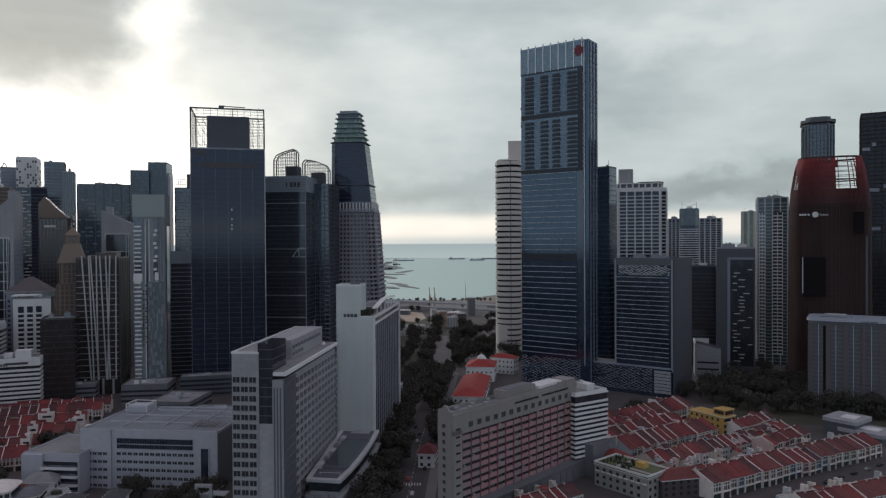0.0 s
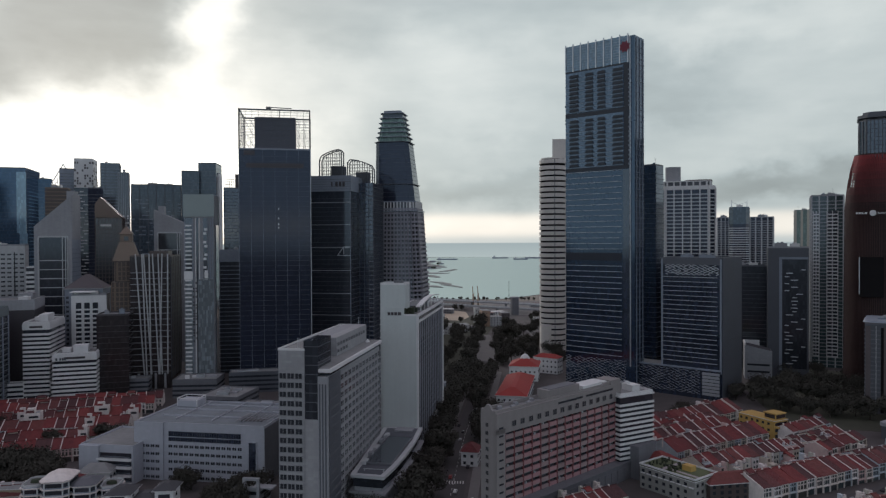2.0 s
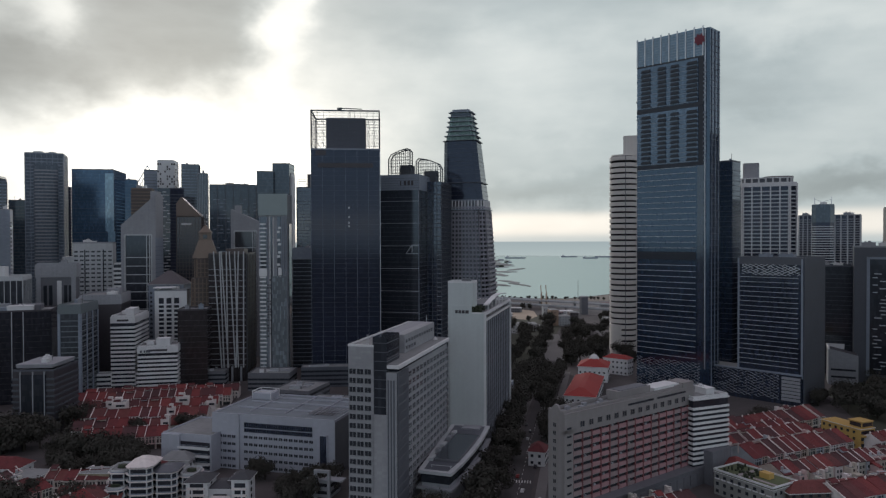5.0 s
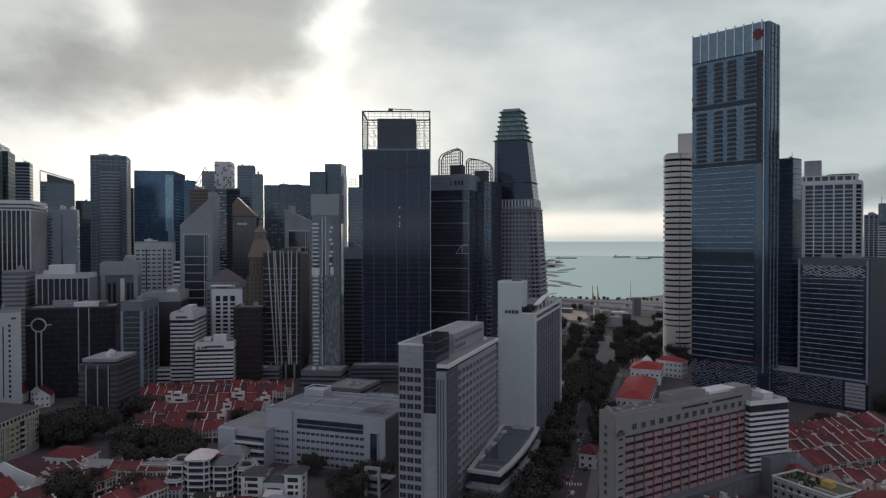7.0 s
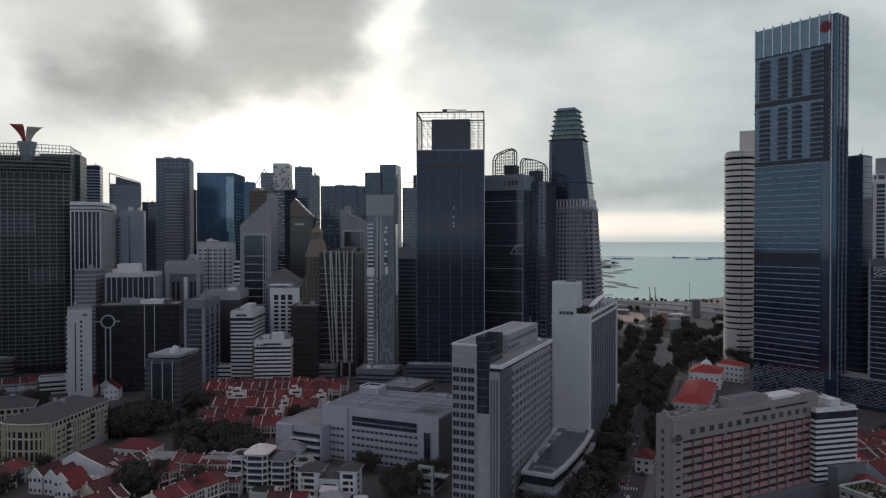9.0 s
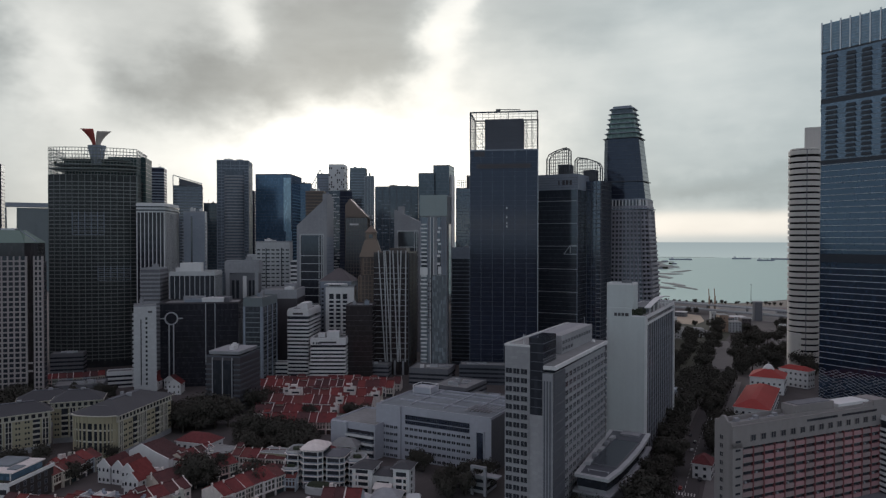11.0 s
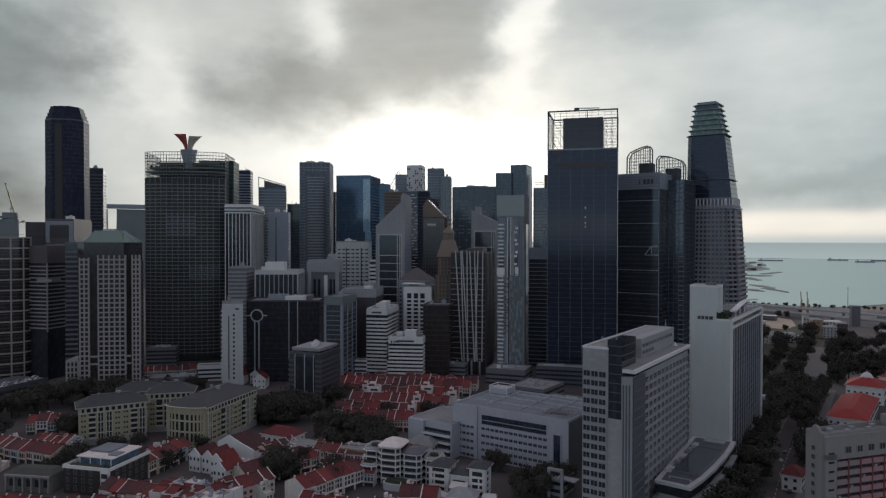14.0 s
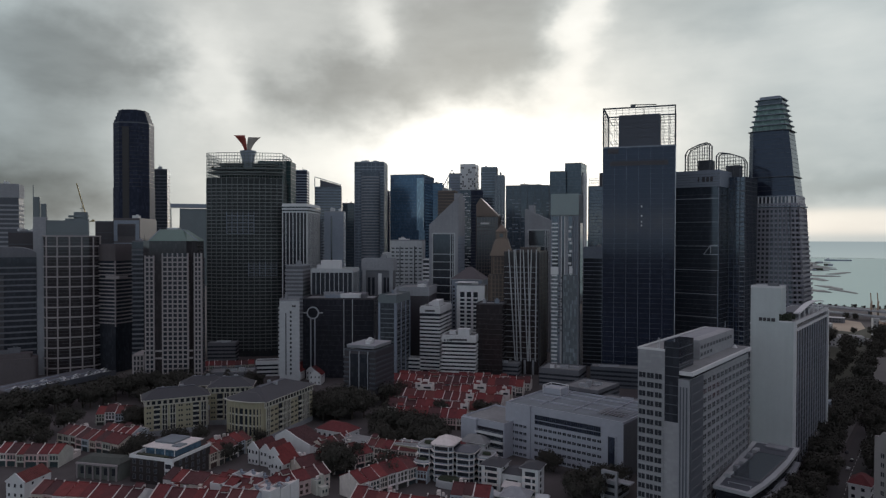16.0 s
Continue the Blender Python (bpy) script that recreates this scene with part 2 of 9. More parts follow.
G_PANEL = glass("blue_grey_glass", (0.075, 0.105, 0.155), tint=(0.6, 0.8, 1.0))
G_NAVY = glass("navy_glass", (0.024, 0.032, 0.054), (1.5, 1.5, 4.2))
G_DARK = glass("dark_glass", (0.033, 0.037, 0.045), spec=0.7, ior=1.6)
G_GREEN = glass("green_glass", (0.035, 0.075, 0.070))
G_SKY = glass("pale_blue_glass", (0.10, 0.17, 0.24), spec=1.0)
G_GREY = glass("grey_glass", (0.056, 0.064, 0.074))
G_BRN = glass("bronze_glass", (0.040, 0.034, 0.034), spec=0.6, ior=1.55)

# ---------------------------------------------------------------- builders


class Shape:
    """Collects boxes and prisms into one mesh."""

    def __init__(self):
        self.v, self.f = [], []

    def prism(self, plan, z0, z1, top=None):
        n, k = len(plan), len(self.v)
        top = top or plan
        self.v += [(x, y, z0) for x, y in plan] + [(x, y, z1) for x, y in top]
        self.f += [tuple(range(k + n - 1, k - 1, -1)), tuple(range(k + n, k + 2 * n))]
        self.f += [(k + i, k + (i + 1) % n, k + n + (i + 1) % n, k + n + i) for i in range(n)]
        return self

    def box(self, x, y, z, sx, sy, sz, turn=0.0):
        c, s = math.cos(radians(turn)), math.sin(radians(turn))
        return self.prism([(x + a * c - b * s, y + a * s + b * c) for a, b in
                           ((-sx / 2, -sy / 2), (sx / 2, -sy / 2), (sx / 2, sy / 2), (-sx / 2, sy / 2))], z, z + sz)

    def bar(self, a, b, r):
        """A square bar from a to b."""
        a, b = Vector(a), Vector(b)
        q = (b - a).to_track_quat("Z", "Y")
        k = len(self.v)
        for e in (a, b):
            self.v += [tuple(e + q @ Vector((i * r, j * r, 0))) for i, j in ((-1, -1), (1, -1), (1, 1), (-1, 1))]
        self.f += [(k + 3, k + 2, k + 1, k), (k + 4, k + 5, k + 6, k + 7)] + [(k + i, k + (i + 1) % 4, k + 4 + (i + 1) % 4, k + 4 + i) for i in range(4)]
        return self

    def poly(self, pts):
        k = len(self.v)
        self.v += pts
        self.f.append(tuple(range(k, k + len(pts))))
        return self

    def mesh(self, name, mat, smooth=False):
        me = bpy.data.meshes.new(name)
        me.from_pydata(self.v, [], self.f)
        me.materials.append(mat)
        if smooth:
            me.polygons.foreach_set("use_smooth", [True] * len(me.polygons))
        me.validate()
        me.update()
        return me


BOXES = {}


def box_mesh(name, mat, sx, sy, sz):
    """A box on its base, shared by all pieces of that size."""
    key = (name, mat.name, round(sx, 2), round(sy, 2), round(sz, 2))
    if key not in BOXES:
        BOXES[key] = Shape().box(0, 0, 0, sx, sy, sz).mesh(name, mat)
    return BOXES[key]


def part(name, me, parent, m=None, label=""):
    ob = new(name, me)
    ob.parent = parent
    if m is not None:
        ob.matrix_basis = m
    if label:
        ob["label"] = label
    return ob


def thing(name, label, category, x, y, rot=0.0, z=0.0, group="", kind=""):
    ob = new(name)
    ob.empty_display_size = 2
    ob.matrix_basis = pose(x, y, z, 0, 0, rot)
    return tagged(ob, label, category, group, kind)


def rect(w, d, x=0.0, y=0.0):
    return [(x - w / 2, y - d / 2), (x + w / 2, y - d / 2), (x + w / 2, y + d / 2), (x - w / 2, y + d / 2)]


def rounded(w, d, n=28, p=2.0, x=0.0, y=0.0):
    out = []
    for i in range(n):
        a = 2 * math.pi * (i + 0.5) / n
        c, s = math.cos(a), math.sin(a)
        out.append((x + w / 2 * math.copysign(abs(c) ** (2 / p), c), y + d / 2 * math.copysign(abs(s) ** (2 / p), s)))
    return out


def chamfered(w, d, c):
    a, b = w / 2, d / 2
    return [(-a + c, -b), (a - c, -b), (a, -b + c), (a, b - c), (a - c, b), (-a + c, b), (-a, b - c), (-a, -b + c)]


def grown(plan, g):
    """The plan moved outwards by g."""
    n, out = len(plan), []
    for i in range(n):
        p, q, r = Vector(plan[i - 1]), Vector(plan[i]), Vector(plan[(i + 1) % n])
        a, b = (q - p).normalized(), (r - q).normalized()
        na, nb = Vector((a.y, -a.x)), Vector((b.y, -b.x))
        m = (na + nb).normalized()
        out.append(tuple(q + m * g / max(0.3, m.dot(na))))
    return out


def storeys(root, plan, z0, z1, floor, hb, proud, mat, joined=False, name="spandrel"):
    """A ledge or spandrel round the plan at each floor."""
    n = max(1, int((z1 - z0) / floor + 0.01))
    ring = grown(plan, proud)
    if joined:
        s = Shape()
        for i in range(n):
            s.prism(ring, z0 + i * floor, z0 + i * floor + hb)
        tagged(part(name, s.mesh(name, mat), root), kind="stuff")
        return
    me = Shape().prism(ring, 0, hb).mesh(name, mat)
    for i in range(n):
        part(name, me, root, pose(0, 0, z0 + i * floor))


def uprights(root, plan, z0, z1, bay, wp, proud, mat, joined=False, name="pier", edges=None, ends=True):
    """Piers or fins up the faces of the plan, spaced by the bay."""
    s = Shape()
    for i in range(len(plan)):
        if edges is not None and i not in edges:
            continue
        p, q = Vector(plan[i]), Vector(plan[(i + 1) % len(plan)])
        L = (q - p).length
        a = math.degrees(math.atan2(q.y - p.y, q.x - p.x))
        k = max(1, round(L / bay))
        for j in range(k + 1):
            if (j == k and len(plan) > 12) or (not ends and j in (0, k)):
                continue
            u = p + (q - p) * (j / k)
            inset = min(wp / 2, L / 2) * (1 if j == 0 else -1 if j == k else 0) if len(plan) <= 12 else 0
            u = u + (q - p).normalized() * inset
            if joined:
                s.box(u.x, u.y, z0, wp, 2 * proud, z1 - z0, a)
            else:
                part(name, box_mesh(name, mat, wp, 2 * proud, z1 - z0), root, pose(u.x, u.y, z0, 0, 0, a))
    if joined and s.v:
        tagged(part(name, s.mesh(name, mat), root), kind="stuff")


def parapet(root, plan, z, h=1.2, t=0.4, mat=None, roof=None):
    s = Shape()
    inner = grown(plan, -t)
    n = len(plan)
    k = 0
    s.v = [(x, y, z) for x, y in plan] + [(x, y, z + h) for x, y in plan] + [(x, y, z + h) for x, y in inner] + [(x, y, z) for x, y in inner]
    for i in range(n):
        j = (i + 1) % n
        s.f += [(i, j, n + j, n + i), (n + i, n + j, 2 * n + j, 2 * n + i), (2 * n + i, 2 * n + j, 3 * n + j, 3 * n + i)]
    part("parapet", s.mesh("parapet", mat or CONC), root)
    part("roof", Shape().prism(inner, z - 0.3, z + 0.15).mesh("roof", roof or ROOFGREY), root)


def roof_plant(root, w, d, z, seed, mat=None, n=4, x=0.0, y=0.0):
    """Lift housing, tanks and chillers on a flat roof."""
    r = random.Random(seed)
    for i in range(n):
        sx, sy, sz = r.uniform(0.14, 0.4) * w, r.uniform(0.14, 0.4) * d, r.uniform(1.8, 4.5)
        px, py = x + r.uniform(-0.5, 0.5) * (w - sx - 2), y + r.uniform(-0.5, 0.5) * (d - sy - 2)
        sh = Shape().box(px, py, z, sx, sy, sz).box(px, py, z + sz, sx + 0.6, sy + 0.6, 0.3)
        for k in range(2):
            sh.box(px + r.uniform(-0.3, 0.3) * sx, py + r.uniform(-0.3, 0.3) * sy, z + sz, 1.2, 1.2, 1.4)
        part("plant_room", sh.mesh("plant_room", mat or r.choice((CONC, GREYP, WHITE))), root)
    part("mast", box_mesh("mast", STEEL, 0.25, 0.25, r.uniform(5, 9)), root, pose(x + r.uniform(-0.3, 0.3) * w, y + r.uniform(-0.3, 0.3) * d, z))


def tower(name, label, x, y, rot, w, d, h, core, band=None, pier=None, plan=None, category="office tower", top=None, far=False, plant=4, base=0.0, cap=0.0, group="", edges=None):
    """A tower: glazed core, band = (floor, height, proud, material), pier = (bay, width, proud, material), parapet and roof plant."""
    root = thing(name, label, category, x, y, rot, group=group)
    far = far or math.hypot(x, y) > 640
    plan = plan or rect(w, d)
    part("glazing" if core.name.endswith("glass") else "wall", Shape().prism(plan, 0, h).mesh("glazing", core), root)
    if band:
        storeys(root, plan, base + 2.5, h - cap, band[0], band[1], band[2], band[3], joined=far)
    if pier:
        uprights(root, plan, base, h - cap if not cap else h - cap, pier[0], pier[1], pier[2], pier[3], joined=far or w / pier[0] > 26, edges=edges)
    trim = top or (band[3] if band else pier[3] if pier else CONC)
    if cap:
        part("cornice", Shape().prism(grown(plan, (band or pier)[2] + 0.1), h - cap, h - 0.02).mesh("cornice", trim), root)
    parapet(root, plan, h, 1.3, 0.4, trim)
    if plant:
        roof_plant(root, w * 0.8, d * 0.8, h + 0.15, hash_of(name, x), n=plant)
    return root


def hash_of(name, x):
    return sum(ord(c) * (i + 3) for i, c in enumerate(name)) + int(abs(x) * 10)


# ---------------------------------------------------------------- ground and sea
EARTH = material("town_ground", (0.082, 0.074, 0.073), 0.95, var=0.35, grain=0.12, coarse=0.015)
ASPHALT = material("asphalt", (0.060, 0.056, 0.057), 0.85, var=0.25, grain=0.5)
PAVING = material("paving", (0.16, 0.155, 0.15), 0.85, var=0.2, grain=0.5)
GRASS = material("grass", (0.052, 0.055, 0.037), 0.95, var=0.3, grain=0.3)
SAND = material("bare_earth", (0.40, 0.33, 0.25), 0.95, var=0.25, grain=0.1, coarse=0.02)
MARK = material("road_paint", (0.6, 0.6, 0.58), 0.7, var=0.2)
ground = new("ground", Shape().prism(rounded(9900, 9900, 64), -3, 0).mesh("ground", EARTH))
tagged(ground, "dark town ground reaching out to the horizon", "ground", kind="structure")
SEA = material("sea", (0.15, 0.235, 0.215), 0.26, var=0.10, grain=0.02, coarse=0.003, bump=0.06, spec=0.5)
st = SEA.node_tree
water_gloss, water_mix = st.nodes.new("ShaderNodeBsdfGlossy"), st.nodes.new("ShaderNodeMixShader")
water_gloss.inputs["Color"].default_value, water_gloss.inputs["Roughness"].default_value = (0.585, 0.70, 0.685, 1), 0.3
water_mix.inputs[0].default_value = 0.72
st.links.new(st.nodes["Principled BSDF"].outputs[0], water_mix.inputs[1])
st.links.new(water_gloss.outputs[0], water_mix.inputs[2])
st.links.new(water_mix.outputs[0], st.nodes["Material Output"].inputs["Surface"])
coast = [(-2600, 1900), (-900, 1900), (-420, 1560), (-130, 1480), (-45, 1442), (22, 1444), (70, 1500), (130, 1590), (300, 1660), (700, 1640), (1400, 1500), (3400, 1300), (4300, 2300), (2600, 4100), (0, 4930), (-2500, 4200)]
water = new("water", Shape().prism(coast, -0.5, 0.35).mesh("water", SEA))
tagged(water, "calm grey-green sea strait under a cloudy sky", "sea", kind="structure")

G_BLUE2 = glass("deep_blue_glass", (0.045, 0.078, 0.125), tint=(0.45, 0.7, 1.0))
G_SKY2 = glass("sky_blue_glass", (0.21, 0.34, 0.44), tint=(0.7, 0.9, 1.0), spec=1.0)
G_DARK2 = glass("black_glass", (0.030, 0.031, 0.038), spec=0.4, ior=1.45)
BROWN3 = material("dark_brown", (0.032, 0.029, 0.030), 0.5, var=0.2)
GREYT = material("grey_teal", (0.15, 0.18, 0.19), 0.5, var=0.1)
DMAUVE = material("dark_mauve", (0.10, 0.09, 0.095), 0.6, var=0.12)


def rows(root, name, me, z0, step, n, x=0.0, y=0.0, turn=0.0):
    for i in range(n):
        part(name, me, root, pose(x, y, z0 + i * step, 0, 0, turn))


def window_mesh(ww, wh, mullion, frame_mat, pane_mat):
    """One window in one piece: a proud frame with mullions round set-back panes."""
    xs = [-ww / 2 - 0.16]
    for k in range(mullion + 1):
        xs += [-ww / 2 + ww * k / (mullion + 1) + (0.05 if k else 0), -ww / 2 + ww * (k + 1) / (mullion + 1) - (0.05 if k < mullion else 0)]
    xs.append(ww / 2 + 0.16)
    zs = [-0.14, 0, wh, wh + 0.14]
    s, seen, kind = Shape(), {}, []

    def at(x, y, z):
        if (x, y, z) not in seen:
            seen[(x, y, z)] = len(s.v)
            s.v.append((x, y, z))
        return seen[(x, y, z)]

    def quad(pts, k):
        s.f.append(tuple(at(*p) for p in pts))
        kind.append(k)

    y0, y1, y2 = -0.24, -0.07, 0.12
    for i in range(len(xs) - 1):
        for j in range(3):
            xa, xb, za, zb = xs[i], xs[i + 1], zs[j], zs[j + 1]
            pane = i % 2 == 1 and j == 1
            y = y1 if pane else y0
            quad(((xa, y, za), (xb, y, za), (xb, y, zb), (xa, y, zb)), 0 if pane else 1)
            if pane:
                quad(((xa, y0, za), (xb, y0, za), (xb, y1, za), (xa, y1, za)), 1)
                quad(((xa, y1, zb), (xb, y1, zb), (xb, y0, zb), (xa, y0, zb)), 1)
                quad(((xa, y0, za), (xa, y1, za), (xa, y1, zb), (xa, y0, zb)), 1)
                quad(((xb, y1, za), (xb, y0, za), (xb, y0, zb), (xb, y1, zb)), 1)
    x0, x1, z0, z1 = xs[0], xs[-1], zs[0], zs[-1]
    quad(((x0, y2, z0), (x0, y0, z0), (x0, y0, z1), (x0, y2, z1)), 1)
    quad(((x1, y0, z0), (x1, y2, z0), (x1, y2, z1), (x1, y0, z1)), 1)
    quad(((x0, y2, z0), (x1, y2, z0), (x1, y0, z0), (x0, y0, z0)), 1)
    quad(((x0, y0, z1), (x1, y0, z1), (x1, y2, z1), (x0, y2, z1)), 1)
    me = s.mesh("window", pane_mat)
    me.materials.append(frame_mat)
    me.polygons.foreach_set("material_index", kind)
    return me


def window_grid(root, face, half, u0, du, nu, z0, dz, nz, ww, wh, frame_mat, pane_mat, skip=(), mullion=1):
    """Windows on one face ("f": front, y = -half; "r": right side, x = half): a proud frame with sill round a set-back pane."""
    me = window_mesh(ww, wh, mullion, frame_mat, pane_mat)
    for j in range(nz):
        for i in range(nu):
            if (i, j) not in skip:
                u, z = u0 + i * du, z0 + j * dz
                part("window", me, root, pose(u, -half, z) if face == "f" else pose(half, u, z, 0, 0, 90))


def lattice(x0, x1, y, z0, z1, cell, r):
    """Crossing diagonal bars on a front face."""
    s = Shape()
    n = max(1, int((x1 - x0) / (cell * 1.35)))
    m = max(1, int((z1 - z0) / (cell * 0.6)))
    rr = random.Random(int(x0 * 7 + z1))
    for i in range(n):
        for j in range(m):
            a, b = x0 + (x1 - x0) * i / n, x0 + (x1 - x0) * (i + 1) / n
            p, q = z0 + (z1 - z0) * j / m, z0 + (z1 - z0) * (j + 1) / m
            if rr.random() < 0.85:
                s.bar((a, y, p), (b, y, q), r) if (i + j) % 2 else s.bar((a, y, q), (b, y, p), r)
    return s


def sign_bars(root, face, half, u, z, widths, h, mat, name="sign"):
    s = Shape()
    for w in widths:
        if w > 0:
            s.box(u + w / 2, 0, z, w, 0.3, h)
        u += abs(w) + h * 0.25
    part(name, s.mesh(name, mat), root, pose(0, -half - 0.15, 0) if face == "f" else pose(half + 0.15, 0, 0, 0, 0, 90))


# ---------------------------------------------------------------- the tall blue skyscraper
def skyscraper(x, y, rot, w, d, h):
    root = thing("skyscraper", "very tall dark blue glass skyscraper with finned crown", "skyscraper", x, y, rot)
    f = -d / 2
    part("glazing", Shape().prism(rect(w, d), 0, h - 1).mesh("glazing", G_BLUE), root)
    part("crown", Shape().box(-2.3, f - 0.2, 268, w - 4.8, 0.8, h - 268.5).mesh("crown", G_SKY), root, None, "pale louvred glass crown")
    fin = box_mesh("crown_fin", METAL, 0.9, 1.0, 23.5)
    for i in range(9):
        part("crown_fin", fin, root, pose(-31 + i * 7.15, f - 0.7, 267.5))
    rows(root, "louvre", box_mesh("louvre", GREYP, w - 5, 0.3, 0.25), 270, 2.2, 9, -2.3, f - 0.7)
    pts = []
    for i in range(16):
        a, r = 2 * math.pi * i / 16, (4.9 if i % 2 else 3.6)
        pts.append((r * math.cos(a), r * math.sin(a)))
    part("emblem", Shape().prism(pts, 0, 0.5).mesh("emblem", material("dark_red_sign", (0.16, 0.02, 0.04), 0.6)), root, pose(23.6, f - 0.9, 280.5, 90, 0, 0), "dark red star emblem")
    # flats with balconies in two stacks
    for z0, z1, n in ((184.5, 228, 11), (232, 266.5, 9)):
        part("flat_panel", Shape().box(-4.6, f - 0.25, z0, 53.5, 0.5, z1 - z0).mesh("flat_panel", G_PANEL), root)
        step = (z1 - z0 - 2) / n
        for u, bw in ((-23, 8.6), (-8.6, 7.2), (2.6, 7.2), (17.3, 9.0)):
            # Balcony hollows are proud boxes; their shade is the inky colour.
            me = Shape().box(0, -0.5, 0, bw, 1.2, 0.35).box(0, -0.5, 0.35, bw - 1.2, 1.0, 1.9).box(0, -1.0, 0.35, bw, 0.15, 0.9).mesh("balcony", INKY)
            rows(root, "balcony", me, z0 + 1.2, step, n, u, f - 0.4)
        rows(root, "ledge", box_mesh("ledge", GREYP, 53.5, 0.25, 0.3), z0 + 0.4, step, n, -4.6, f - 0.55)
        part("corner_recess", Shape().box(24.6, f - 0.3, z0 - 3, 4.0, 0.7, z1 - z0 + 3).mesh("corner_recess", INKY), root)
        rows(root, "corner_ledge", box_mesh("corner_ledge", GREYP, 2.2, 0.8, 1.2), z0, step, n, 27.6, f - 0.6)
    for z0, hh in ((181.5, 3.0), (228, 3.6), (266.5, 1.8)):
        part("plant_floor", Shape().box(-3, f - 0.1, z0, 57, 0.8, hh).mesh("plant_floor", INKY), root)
    rows(root, "ledge", box_mesh("ledge", TILE, 51.8, 0.55, 0.36), 27, 4.65, 17, -5.6, f - 0.2)
    rows(root, "ledge", box_mesh("ledge", TILE, 51.8, 0.55, 0.36), 115.5, 4.65, 15, -5.6, f - 0.2)
    part("plant_floor", Shape().box(-5.6, f - 0.1, 106, 51.8, 0.5, 6.5).mesh("plant_floor", INKY), root)
    part("corner_glazing", Shape().box(24.2, f - 0.15, 20, 5.4, 0.5, 161).mesh("corner_glazing", G_NAVY), root)
    part("corner_fin", box_mesh("corner_fin", METAL, 0.7, 1.4, 268), root, pose(28.0, f - 0.3, 20))
    rows(root, "side_ledge", box_mesh("side_ledge", DGREY, 0.5, d - 0.5, 0.4), 6, 4.65, 60, w / 2, 0)
    for k in range(3):
        part("side_fin", box_mesh("side_fin", GREYP, 0.8, 0.35, h - 8), root, pose(w / 2 + 0.2, -d / 2 + 3 + k * 6, 6))
    part("base_screen", lattice(-31.6, 24, f - 0.35, 1, 24, 1.9, 0.1).mesh("base_screen", METAL), root, None, "criss-cross metal screen")
    # planted sky gardens along one edge
    s, g = Shape(), random.Random(5)
    for i in range(26):
        z = 190 + i * 3.0
        s.box(-w / 2 - 0.7, g.uniform(-6, 6), z, 1.4, 3.5, 0.3).box(-w / 2 - 0.8 - g.random() * 0.7, g.uniform(-6, 6), z + 0.3, 1.2, 2.6, g.uniform(0.6, 1.7), g.uniform(0, 60))
    part("sky_garden", s.mesh("sky_garden", LEAF_DK), root)


def hotel_slab(x, y, rot, w, d, h):
    root = thing("hotel_slab", "dark glass hotel slab with a patterned pale top band", "hotel", x, y, rot)
    f = -d / 2
    part("glazing", Shape().prism(rect(w, d), 0, h).mesh("glazing", G_NAVY), root)
    rows(root, "ledge", box_mesh("ledge", TILE, w - 4, 0.5, 0.32), 27, 3.7, 19, -1.5, f - 0.2)
    part("top_band", Shape().box(-0.5, f - 0.2, h - 4.5, w - 2, 0.6, 4.5).mesh("top_band", DGREY), root)
    part("pattern_band", lattice(-20.5, 21.5, f - 0.5, h - 12.5, h - 4.5, 1.5, 0.17).mesh("pattern_band", METAL), root, None, "pale zigzag metal screen")
    for u in (-w / 2 + 0.6, w / 2 - 0.7):
        part("frame_post", box_mesh("frame_post", GREYP, 1.2, 1.0, h - 20), root, pose(u, f - 0.4, 20))
    part("side_wall", Shape().box(w / 2 + 0.2, 0.4, 0, 0.8, d - 0.5, h + 1.4).mesh("side_wall", DGREY), root)
    rows(root, "wall_joint", box_mesh("wall_joint", BLACK, 0.3, d - 2, 0.25), 12, 8, 12, w / 2 + 0.6, 0)
    parapet(root, rect(w, d), h, 1.2, 0.4, DGREY)
    roof_plant(root, w * 0.7, d * 0.7, h, 4, GREYP, 3)
    return root


def podium(x, y, rot):
    root = thing("podium_block", "low dark podium with criss-cross metal screens", "podium", x, y, rot)
    plan = [(-56, -26.4), (23.2, -26.4), (23.2, -24.2), (-24.3, -24.2), (-24.3, -4), (-56, -4)]
    part("wall", Shape().prism(plan, 0, 22).mesh("wall", G_NAVY), root)
    part("base_screen", lattice(-55, 8, -26.7, 3, 21.5, 1.8, 0.09).mesh("base_screen", METAL), root, None, "criss-cross metal screen")
    part("roof_edge", Shape().box(-16.4, -25.4, 22, 79.6, 2.6, 1.0).mesh("roof_edge", GREYP), root)
    rows(root, "cladding_band", box_mesh("cladding_band", CONC, 13, 0.5, 2.0), 3, 2.6, 7, 16.4, -26.7)
    part("roof_terrace", Shape().box(-40, -14, 22, 30, 18, 0.5).mesh("roof_terrace", ROOFGREY), root)


